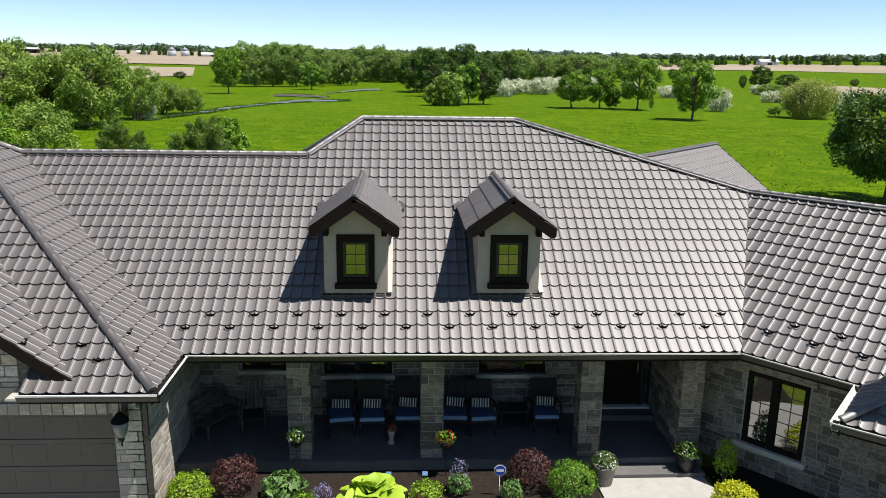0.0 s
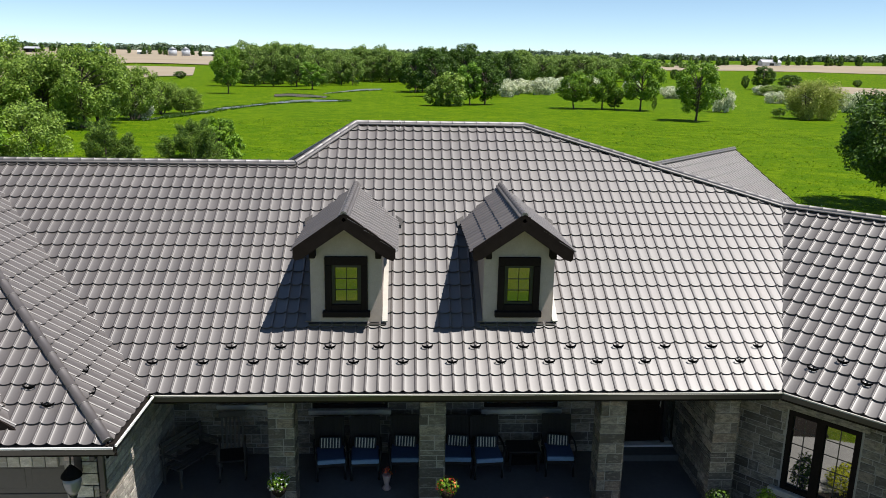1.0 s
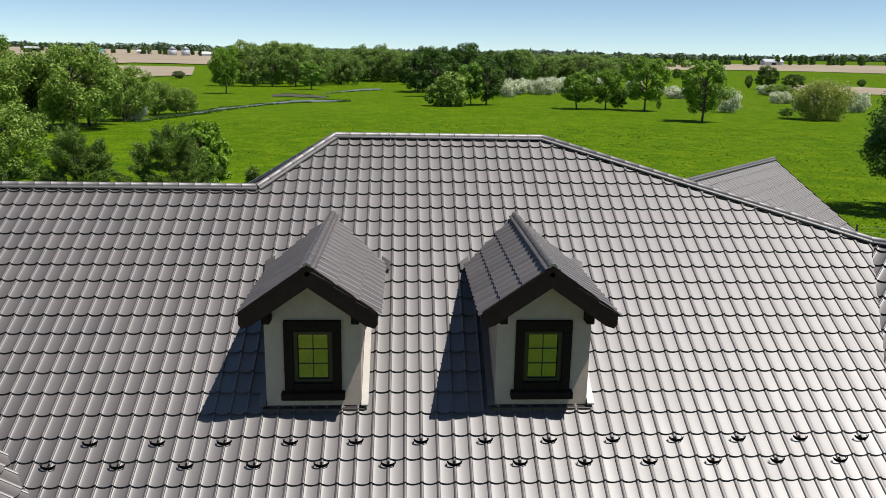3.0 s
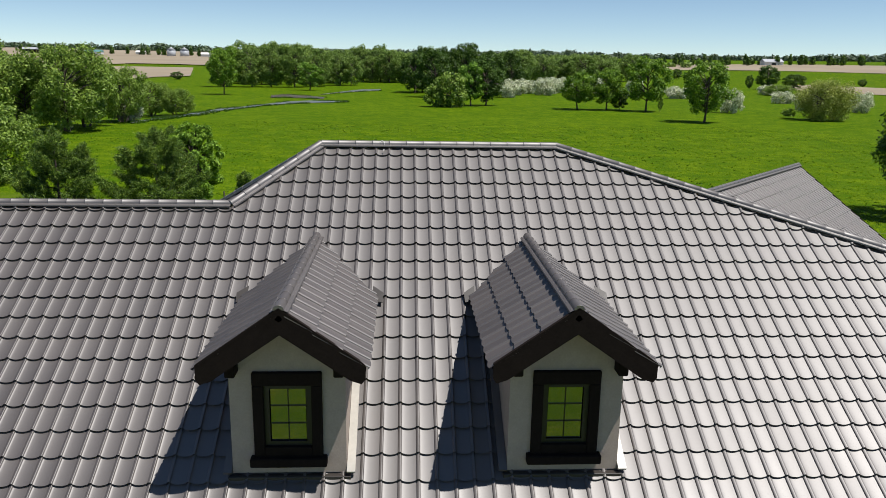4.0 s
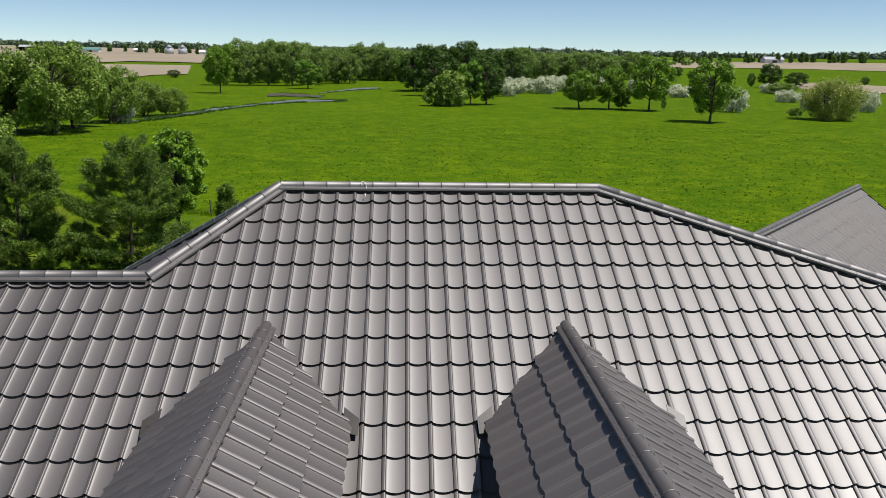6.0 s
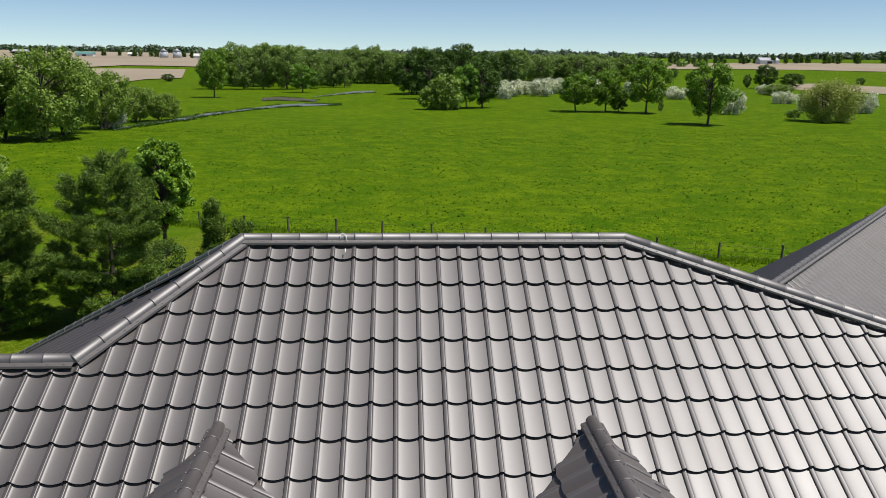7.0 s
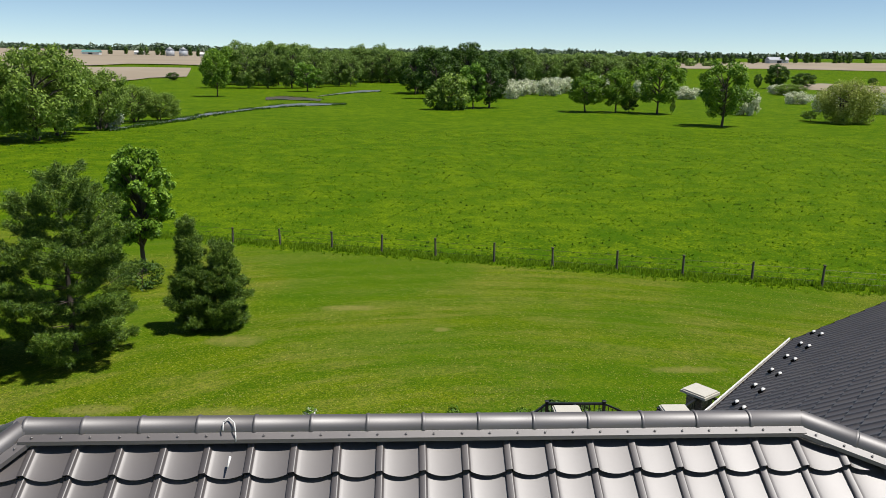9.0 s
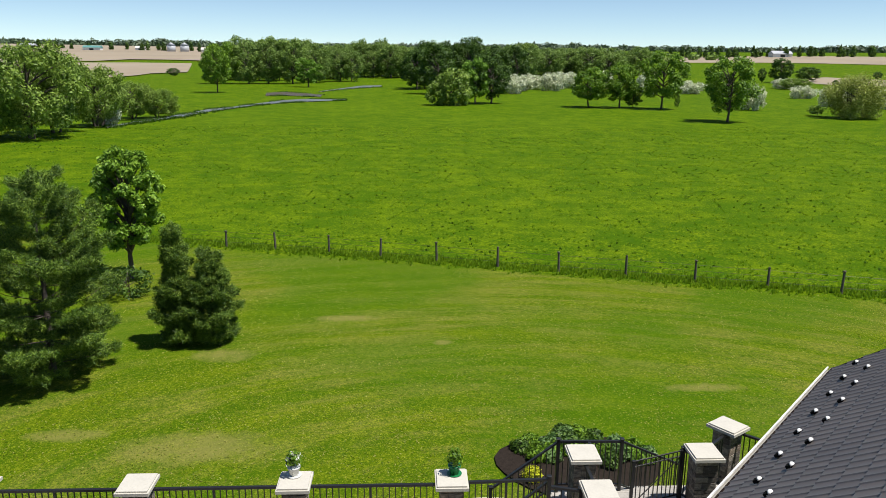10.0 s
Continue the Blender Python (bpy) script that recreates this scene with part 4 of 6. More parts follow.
lay_stones(wall_return, m, 1.6, 2.3, rng)
# unseen outer walls that close the house
for name, lo, hi in (("wall_rear", (-12.0, 23.3, -2.2), (4.5, 23.55, 2.7)), ("wall_west", (-15.3, 11.2, -0.3), (-15.05, 21.3, 2.6)),
                     ("wall_link", (5.6, BACK_Y, 0.0), (5.85, 18.0, 2.6))):
    tagged(part(name, soft_box(lo, hi, 0), STONE), "plain grey stone outer wall", "wall", kind="structure")
# ceiling of the porch and under the eaves
bm = bmesh.new()
prism(bm, [(-4.6, EY + 0.02, SOFFIT), (6.3, EY + 0.02, SOFFIT), (8.2, 14.9, SOFFIT), (-4.95, 14.9, SOFFIT)], (0, 0, 0.04))
tagged(part("ceiling", bm, GUTTER_DARK), "dark brown porch ceiling and eaves soffit", "ceiling", kind="structure")
bm = bmesh.new()
box(bm, (-7.0, 10.53, SOFFIT + 0.05), (-4.58, 11.1, SOFFIT + 0.09))
box(bm, (-4.98, 11.1, SOFFIT + 0.05), (-4.58, 12.28, SOFFIT + 0.09))
tagged(part("ceiling", bm, GUTTER), "pale eaves soffit along the garage", "ceiling", kind="structure")
m = frame_of(Vector(ER) + Vector((0, 0, SOFFIT - EZ)), WD)
bm = bmesh.new()
box(bm, (-0.1, 0.02, 0.0), (4.0, 0.8, 0.04), m)
tagged(part("ceiling", bm, GUTTER_DARK), "dark eaves soffit of the angled wing", "ceiling", kind="structure")

# porch floor, step and walk
bm = bmesh.new()
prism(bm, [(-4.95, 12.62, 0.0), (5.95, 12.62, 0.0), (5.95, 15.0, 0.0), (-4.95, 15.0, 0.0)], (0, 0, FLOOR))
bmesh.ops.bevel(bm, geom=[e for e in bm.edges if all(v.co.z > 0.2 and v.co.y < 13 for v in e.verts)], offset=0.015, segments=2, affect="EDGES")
tagged(part("floor", bm, PORCH_FLOOR_SHADED), "smooth concrete porch floor, the deep shade put in its colour", "floor", kind="structure")
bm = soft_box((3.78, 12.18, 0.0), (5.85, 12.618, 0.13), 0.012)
tagged(part("step", bm, PORCH_FLOOR_SHADED), "low concrete step up to the porch", "step", kind="structure")
bm = bmesh.new()
walk_pts = [(3.55, 12.17), (3.6, 10.6), (4.2, 8.6), (5.6, 6.8), (7.2, 5.8), (8.2, 7.2), (6.6, 8.2), (5.85, 10.0), (5.9, 11.6), (5.8, 12.17)]
prism(bm, [(x, y, 0.0) for x, y in walk_pts], (0, 0, 0.05))
tagged(part("pavement", bm, CONCRETE), "pale sunlit concrete front walk", "walkway", kind="structure")
bm = bmesh.new()
prism(bm, [(x, y, 0.0) for x, y in ((-4.9, 12.61), (-4.9, 10.9), (-3.4, 10.2), (0, 10.0), (3.5, 10.3), (3.54, 12.61))], (0, 0, 0.035))
tagged(part("planting_bed", bm, SOIL), "dark mulched planting bed along the porch", "planting bed", kind="structure")
bm = bmesh.new()
prism(bm, [(x, y, 0.0) for x, y in ((5.95, 12.6), (5.95, 11.4), (5.75, 9.6), (7.0, 7.9), (9.2, 9.6), (6.9, 12.6))], (0, 0, 0.035))
tagged(part("planting_bed", bm, SOIL), "dark mulched bed below the angled wing", "planting bed", kind="structure")
tagged(part("driveway", soft_box((-13.0, -30.0, -0.1), (-5.0, 10.9, 0.03), 0), CONCRETE), "pale concrete driveway before the garage", "driveway", kind="structure")


# ---- porch columns ----
def column(x, label):
    root = thing("porch_column", pose(x, 12.95, FLOOR), label, "column", "stone columns of the porch")
    core = part("core", soft_box((-0.224, -0.224, 0.0), (0.224, 0.224, SOFFIT - FLOOR), 0), MORTAR, root)
    r = random.Random(int(x * 100))
    z = 0.0
    while z < SOFFIT - FLOOR - 0.02:
        h = min(r.choice((0.10, 0.15, 0.2, 0.2)), SOFFIT - FLOOR - z)
        if SOFFIT - FLOOR - z - h < 0.06:
            h = SOFFIT - FLOOR - z
        for side in range(4):
            turn = pose(0, 0, 0, 0, 0, 90 * side)
            split = r.choice((None, 0.34, 0.6, 0.7))
            spans = [(-0.235, 0.215)] if split is None else [(-0.235, -0.235 + 0.45 * split), (-0.235 + 0.45 * split, 0.215)]
            for a, b in spans:
                ob = new("stone", r.choice(STONE_MESHES))
                ob.parent = core
                ob.matrix_basis = turn @ Matrix.Translation((a + 0.009, -0.235, z + 0.009)) @ Matrix.Diagonal((b - a - 0.018, 0.03, h - 0.018, 1))
        z += h
    return root


for x, lab in ((-2.45, "square grey cut-stone porch column"), (0.25, "square grey cut-stone porch column"), (3.53, "square grey cut-stone column beside the front steps"), (5.64, "square grey cut-stone column joined to the entry wall")):
    column(x, lab)


# ---- windows and doors ----
def rear_window(name, x0, x1, z0, z1, label, shade=True):
    root = tagged(new(name), label, "window", kind="structure")
    bm = bmesh.new()
    for a, b, c, d in ((x0, x1, z1 - 0.07, z1), (x0, x1, z0, z0 + 0.06), (x0, x0 + 0.06, z0, z1), (x1 - 0.06, x1, z0, z1)):
        box(bm, (a, BACK_Y + 0.02, c), (b, BACK_Y + 0.12, d))
    part("window_frame", bm, FASCIA, root)
    part("pane", soft_box((x0 + 0.06, BACK_Y + 0.06, z0 + 0.06), (x1 - 0.06, BACK_Y + 0.07, z1 - 0.07), 0), GLASS, root)
    part("window_sill", soft_box((x0 - 0.07, BACK_Y - 0.11, z0 - 0.10), (x1 + 0.07, BACK_Y + 0.02, z0 - 0.002), 0.012), CAPSTONE, root)
    # added black sheet: the darkness of the room as a colour
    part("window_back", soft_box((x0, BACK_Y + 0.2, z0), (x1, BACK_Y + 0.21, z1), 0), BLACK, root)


rear_window("window_1", -2.15, -0.60, FLOOR + 1.02, FLOOR + 2.1, "dark porch window with a stone sill")
rear_window("window_2", 1.40, 2.95, FLOOR + 1.02, FLOOR + 2.1, "dark porch window with a stone sill")
rear_window("window_3", -4.0, -3.0, FLOOR + 1.15, FLOOR + 2.1, "small dark porch window with a stone sill")

door = tagged(new("door_1"), "dark front door with a pale threshold, shut", "door", kind="structure")
bm = bmesh.new()
for a, b, c, d in ((4.20, 5.77, 2.38, 2.45), (4.20, 4.28, 0.39, 2.38), (5.69, 5.77, 0.39, 2.38), (5.22, 5.29, 0.39, 2.38)):
    box(bm, (a, BACK_Y + 0.02, c), (b, BACK_Y + 0.16, d))
part("door_frame", bm, BLACK, door)
leaf = part("door_leaf", soft_box((4.28, BACK_Y + 0.07, 0.44), (5.22, BACK_Y + 0.12, 2.38), 0.006), FASCIA, door)
for z0, z1 in ((0.56, 1.15), (1.28, 2.22)):
    for x0, x1 in ((4.40, 4.70), (4.80, 5.10)):
        part("door_panel", soft_box((x0, BACK_Y + 0.055, z0), (x1, BACK_Y + 0.075, z1), 0.012), FASCIA, leaf)
bm = bmesh.new()
tube(bm, (5.14, BACK_Y + 0.01, 1.25), (5.14, BACK_Y + 0.01, 1.5), 0.012)
tube(bm, (5.14, BACK_Y + 0.01, 1.27), (5.14, BACK_Y + 0.08, 1.27), 0.008)
tube(bm, (5.14, BACK_Y + 0.01, 1.48), (5.14, BACK_Y + 0.08, 1.48), 0.008)
part("door_handle", bm, GUTTER, leaf)
part("side_light", soft_box((5.29, BACK_Y + 0.07, 0.44), (5.69, BACK_Y + 0.08, 2.38), 0), GLASS, door)
part("threshold", soft_box((4.25, BACK_Y - 0.12, 0.395), (5.45, BACK_Y + 0.1, 0.435), 0.006), WHITE_METAL, door)
part("door_step", soft_box((4.0, BACK_Y - 0.45, FLOOR), (5.44, BACK_Y - 0.055, 0.39), 0.01), PORCH_FLOOR_SHADED, door)

# tall window of the wing
win = tagged(new("window_4"), "tall dark-framed two-light window reflecting shrubs", "window", kind="structure")
bm = bmesh.new()
for a, b, c, d in ((0.70, 1.92, 2.11, 2.20), (0.70, 1.92, 0.62, 0.70), (0.70, 0.78, 0.70, 2.11), (1.83, 1.92, 0.70, 2.11), (1.19, 1.34, 0.70, 2.11)):
    box(bm, (a, -0.02, c), (b, 0.10, d), WING)
part("window_frame", bm, FASCIA, win)
for a, b in ((0.78, 1.19), (1.34, 1.83)):
    bm = bmesh.new()
    box(bm, (a, 0.04, 0.70), (b, 0.05, 2.11), WING)
    pane = part("pane", bm, GLASS, win)
    bm = bmesh.new()
    box(bm, ((a + b) / 2 - 0.008, 0.032, 0.70), ((a + b) / 2 + 0.008, 0.0385, 2.11), WING)
    for k in range(1, 5):
        z = 0.70 + 0.282 * k
        box(bm, (a, 0.034, z - 0.008), (b, 0.0375, z + 0.008), WING)
    part("grille", bm, GUTTER_DARK, pane, "thin dark grille bars")
bm = bmesh.new()
box(bm, (0.70, 0.16, 0.62), (1.92, 0.17, 2.2), WING)
# black sheet in place of the dark room inside
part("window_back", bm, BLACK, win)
part("window_sill", soft_box((0.52, -0.13, 0.50), (2.02, 0.02, 0.618), 0.012, WING), CAPSTONE, win)
part("lintel", soft_box((0.5, -0.07, 2.22), (2.05, 0.0, 2.42), 0.012, WING), STONE, win)

# garage door
gd = tagged(new("door_2"), "wide dark taupe sectional garage door, shut", "garage door", kind="structure")
TAUPE = simple("taupe_steel", (0.075, 0.065, 0.056), 0.6, 0, 0.12, 2, 0.05)
for k in range(4):
    bar = part("door_section", soft_box((-10.30, 11.10, 0.01 + k * 0.533), (-5.45, 11.15, 0.535 + k * 0.533), 0.008), TAUPE, gd)
    for j in range(8):
        x = -10.2 + j * 0.60
        part("door_panel", soft_box((x, 11.0965, 0.10 + k * 0.533), (x + 0.5, 11.102, 0.44 + k * 0.533), 0.004), TAUPE, bar)

# rain pipe on the garage corner
pipe = thing("downspout", pose(-4.86, 10.93, 0.0), "dark brown square rain pipe on the garage corner", "downspout")
part("pipe", soft_box((-0.045, -0.035, 0.12), (0.045, 0.035, 2.45), 0.01), GUTTER_DARK, pipe)
part("elbow", soft_box((-0.04, -0.32, 2.42), (0.04, 0.03, 2.5), 0.01), GUTTER_DARK, pipe)
part("shoe", soft_box((-0.045, -0.22, 0.06), (0.045, 0.03, 0.14), 0.01), GUTTER_DARK, pipe)
for z in (0.6, 1.7):
    part("bracket", soft_box((-0.065, -0.042, z), (0.065, 0.07, z + 0.03), 0.004), GUTTER_DARK, pipe)

# ---- trees ----
def leaf_mesh(name, centres, normals, size, gen, material, shape=1.5):
    """One small four-cornered leaf at each place."""
    n = len(centres)
    nrm = normals / np.maximum(np.linalg.norm(normals, axis=1, keepdims=True), 1e-6)
    helper = gen.normal(size=(n, 3))
    u = np.cross(nrm, helper)
    u /= np.maximum(np.linalg.norm(u, axis=1, keepdims=True), 1e-6)
    v = np.cross(nrm, u)
    s = (size * gen.uniform(0.6, 1.35, n))[:, None]
    bend = nrm * s * 0.18
    pts = np.stack([centres - u * s * shape, centres - v * s * 0.62 + bend, centres + u * s * shape, centres + v * s * 0.62 + bend], 1).reshape(-1, 3)
    mesh = bpy.data.meshes.new(name)
    mesh.vertices.add(4 * n)
    mesh.vertices.foreach_set("co", pts.astype(np.float32).ravel())
    mesh.loops.add(4 * n)
    mesh.loops.foreach_set("vertex_index", np.arange(4 * n, dtype=np.int32))
    mesh.polygons.add(n)
    mesh.polygons.foreach_set("loop_start", np.arange(0, 4 * n, 4, dtype=np.int32))
    mesh.update(calc_edges=True)
    mesh.materials.append(material)
    return mesh


def limb(bm, points, r0, r1, sides=6):
    for k in range(len(points) - 1):
        f0, f1 = k / (len(points) - 1), (k + 1) / (len(points) - 1)
        tube(bm, points[k], points[k + 1], r0 + (r1 - r0) * f0, r0 + (r1 - r0) * f1, sides, False)


def broadleaf(name, seed, height, width, material, leaves, size, label, base=0.22, lobes=26, droop=0.0, group="", flat=0.85, trunks=1):
    """A tree of lobes set round spreading limbs, with gaps between them."""
    gen = np.random.default_rng(seed)
    r = random.Random(seed)
    root = thing(name, pose(0, 0, 0), label, "tree", group)
    bm = bmesh.new()
    lo, hi = height * base, height
    mid = Vector((0, 0, (lo + hi) / 2))
    tr = max(0.05, height * 0.022)
    for k in range(trunks):
        lean = Vector((r.uniform(-1, 1), r.uniform(-1, 1), 0)) * width * 0.05 * (1 + 2 * (trunks > 1))
        limb(bm, [Vector((0, 0, -0.15)) + lean * 0.5, lean + Vector((0, 0, lo)), lean * 1.6 + Vector((0, 0, height * 0.75))], tr, tr * 0.35, 8)
    spots, radii = [], []
    for k in range(lobes):
        f = (k + 0.5) / lobes
        zc = -1 + 2 * f
        ring = math.sqrt(max(0.0, 1 - zc * zc * flat))
        a = k * 2.39996 + r.uniform(-0.5, 0.5)
        d = r.uniform(0.55, 0.98)
        p = mid + Vector((math.cos(a) * ring * width / 2 * d, math.sin(a) * ring * width / 2 * d, zc * (hi - lo) / 2 * r.uniform(0.72, 0.95)))
        spots.append(p)
        radii.append(width * r.uniform(0.10, 0.17) * (30 / lobes) ** 0.35)
        if k % 2 == 0:
            start = Vector((0, 0, min(height * 0.7, max(lo * 0.8, p.z * 0.7))))
            limb(bm, [start, start.lerp(p, 0.55) + Vector((0, 0, 0.03 * height)), p], tr * 0.45, tr * 0.08, 5)
    part("trunk", bm, BARK, root)
    weight = np.array(radii) ** 2
    pick = gen.choice(len(spots), leaves, p=weight / weight.sum())
    way = gen.normal(size=(leaves, 3))
    way /= np.linalg.norm(way, axis=1, keepdims=True)
    centre = np.array([tuple(p) for p in spots])[pick]
    rad = np.array(radii)[pick][:, None] * gen.uniform(0.45, 1.12, (leaves, 1))
    pos = centre + way * rad * np.array([1, 1, 0.8])
    if droop:
        fall = gen.uniform(0, 1, leaves) ** 2 * droop * height
        pos[:, 2] = np.maximum(pos[:, 2] - fall, 0.25 + gen.uniform(0, 0.6, leaves))
    nrm = way * 0.7 + gen.normal(size=(leaves, 3)) * 0.55 + np.array([0, 0, 0.45])
    part("crown", leaf_mesh("crown", pos, nrm, size, gen, material, 1.5 if droop else 1.25), None, root)
    return root


def pine(name, seed, height, width, label, taper=1.8):
    """A young white pine: whorls of upswept boughs with tufts of needles."""
    gen = np.random.default_rng(seed)
    r = random.Random(seed)
    root = thing(name, pose(0, 0, 0), label, "pine tree", "pines on the lawn")
    bm = bmesh.new()
    limb(bm, [Vector((0, 0, -0.1)), Vector((0.03, 0.02, height * 0.5)), Vector((0, 0, height * 0.98))], height * 0.018, 0.015, 8)
    tips, ways = [], []
    z = height * 0.05
    while z < height * 0.93:
        f = z / height
        reach = width / 2 * (0.86 + 0.14 * f / 0.25 if f < 0.25 else 1.0 - ((f - 0.25) / 0.75) ** taper * 0.88)
        count = 5
        off = r.uniform(0, 6.28)
        for k in range(count):
            a = off + k * 2 * math.pi / count + r.uniform(-0.5, 0.5)
            ln = reach * r.choice((0.55, 0.8, 0.95, 1.0, 1.12)) * r.uniform(0.85, 1.08)
            out = Vector((math.cos(a), math.sin(a), 0))
            rise = (0.10 + 0.55 * f) * ln + r.uniform(-0.15, 0.2)
            p0, p1, p2 = Vector((0, 0, z)), Vector((0, 0, z + rise * 0.25)) + out * ln * 0.55, Vector((0, 0, z + rise)) + out * ln
            limb(bm, [p0, p1, p2], 0.020 * (1 - f * 0.6) * height / 6, 0.006, 4)
            side = Vector((-out.y, out.x, 0))
            n_t = max(3, int(ln * 5.0))
            for t in range(n_t):
                g = 0.42 + 0.58 * (t + r.random()) / n_t
                base = p0.lerp(p1, g / 0.55) if g < 0.55 else p1.lerp(p2, (g - 0.55) / 0.45)
                spread = (ln * 0.40 * (1.25 - g) + 0.10) * (0.5 + 0.5 * f if f > 0.75 else 1)
                for s in (-1, 1) if t < n_t - 1 else (-1, 0, 1):
                    q = base + side * s * spread * r.uniform(0.15, 1.0) + Vector((0, 0, r.uniform(-0.05, 0.10)))
                    tips.append(tuple(q))
                    ways.append(tuple((out * 0.8 + side * s * 0.6 + Vector((0, 0, 0.8))).normalized()))
        z += height * r.uniform(0.050, 0.074)
    for k in range(8):
        tips.append((r.uniform(-0.05, 0.05), r.uniform(-0.05, 0.05), height * (0.86 + 0.015 * k)))
        ways.append((0, 0, 1))
    part("trunk", bm, BARK, root)
    tips, ways = np.array(tips), np.array(ways)
    blades = 125
    plume = 0.095 + 0.006 * height
    c = np.repeat(tips, blades, 0)
    axis = np.repeat(ways, blades, 0)
    c = c + axis * gen.uniform(-0.7, 0.9, (len(c), 1)) * plume
    c = c + gen.normal(size=(len(c), 3)) * plume * 0.50
    w = axis * 0.45 + gen.normal(size=(len(c), 3)) * 0.6
    w /= np.linalg.norm(w, axis=1, keepdims=True)
    ln = gen.uniform(0.7, 1.3, (len(c), 1)) * plume
    sd = np.cross(w, gen.normal(size=(len(c), 3)))
    sd /= np.linalg.norm(sd, axis=1, keepdims=True)
    pts = np.stack([c - sd * 0.013, c + sd * 0.013, c + w * ln], 1).reshape(-1, 3)
    n = len(c)
    mesh = bpy.data.meshes.new("needles")
    mesh.vertices.add(3 * n)
    mesh.vertices.foreach_set("co", pts.astype(np.float32).ravel())
    mesh.loops.add(3 * n)
    mesh.loops.foreach_set("vertex_index", np.arange(3 * n, dtype=np.int32))
    mesh.polygons.add(n)
    mesh.polygons.foreach_set("loop_start", np.arange(0, 3 * n, 3, dtype=np.int32))
    mesh.update(calc_edges=True)
    mesh.materials.append(NEEDLE)
    part("needles", mesh, None, root)
    return root


def stand(ob, x, y, turn=0.0, scale=(1, 1, 1)):
    ob.matrix_basis = pose(x, y, land(x, y), 0, 0, turn) @ Matrix.Diagonal((*scale, 1))
    return ob


stand(pine("pine_tree", 11, 7.4, 5.6, "tall young dark green white pine on the lawn"), -11.9, 42.2)
stand(pine("pine_tree", 12, 7.4, 4.8, "tall young white pine at the lawn's edge"), -16.0, 41.0)
stand(pine("pine_tree", 13, 4.85, 1.8, "small slender white pine on the lawn", 1.0), -8.35, 45.1)
stand(pine("pine_tree", 14, 3.8, 2.2, "small bushy white pine beside a taller one", 1.3), -7.1, 45.3)
stand(pine("pine_tree", 16, 5.6, 4.2, "bushy young white pine at the lawn's edge"), -18.6, 37.6)
stand(broadleaf("young_tree", 21, 6.9, 3.3, LEAF_YOUNG, 15000, 0.085, "young broadleaf tree with fresh bright green leaves", 0.20, 90), -13.4, 54.6)
stand(broadleaf("shrub", 22, 1.3, 2.2, LEAF_DARK, 1500, 0.06, "low rounded dark shrub by the fence", 0.02, 16), -12.6, 51.5)
stand(broadleaf("broadleaf_tree", 23, 9.4, 9.6, LEAF_DARK, 22000, 0.12, "spreading dark broadleaf tree beyond the fence", 0.16, 64), 39.8, 59.0)
stand(broadleaf("broadleaf_tree", 24, 8.2, 8.0, LEAF_OAK, 14000, 0.12, "rounded light green tree in the pasture", 0.03, 30), -39.0, 68.0)
stand(broadleaf("broadleaf_tree", 25, 6.6, 8.0, LEAF_WILLOW, 14000, 0.11, "rounded light green tree in the pasture", 0.03, 30), -36.0, 74.0)

# kinds of far tree, built once: (height, width) are those of the model
MODELS = {
    "oak": [broadleaf("oak_tree", 31 + k, 12.0, 9.6, LEAF_OAK, 8500, 0.20, "round-crowned green oak tree standing in the pasture", 0.16, 46, group="pasture trees") for k in range(2)],
    "dark": [broadleaf("broadleaf_tree", 41 + k, 14.0, 10.0, LEAF_DARK, 6500, 0.24, "tall dark green broadleaf tree beyond the pasture", 0.08, 46, group="pasture trees") for k in range(2)],
    "light": [broadleaf("broadleaf_tree", 46, 11.0, 8.0, LEAF_LIGHT, 3400, 0.28, "bright green broadleaf tree beyond the pasture", 0.12, 28, group="pasture trees")],
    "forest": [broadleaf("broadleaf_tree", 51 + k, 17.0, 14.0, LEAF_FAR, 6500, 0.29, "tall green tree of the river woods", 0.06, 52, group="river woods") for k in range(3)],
    "weeping": [broadleaf("willow_tree", 66, 9.0, 10.5, LEAF_WEEPING, 16000, 0.13, "weeping yellow-green willow standing in the pasture", 0.14, 60, 0.30, "pasture trees", trunks=2)],
    "willow": [broadleaf("willow_tree", 61 + k, 10.0, 10.5, LEAF_WILLOW, 15000, 0.135, "light green willow leaning over the river bank", 0.10, 58, 0.035, "river willows", trunks=3) for k in range(2)],
    "white": [broadleaf("hawthorn", 71 + k, 5.0, 8.0, BLOSSOM, 3600, 0.21, "low hawthorn covered in white blossom", 0.02, 24, group="hawthorns", trunks=2) for k in range(2)],
    "bush": [broadleaf("bush_tree", 81, 6.0, 6.0, LEAF_WILLOW, 2600, 0.22, "broad light green bush in the pasture", 0.02, 24, group="pasture trees")],
    "small": [broadleaf("sapling", 86, 3.0, 2.4, LEAF_WILLOW, 700, 0.14, "thin young sapling in the pasture", 0.15, 12, group="pasture trees")],
}
SIZES = {"oak": (12, 9.6), "dark": (14, 10), "light": (11, 8), "forest": (17, 14), "willow": (10, 10.5), "weeping": (9, 10.5), "white": (5, 8), "bush": (6, 6), "small": (3, 2.4)}
USED = {}


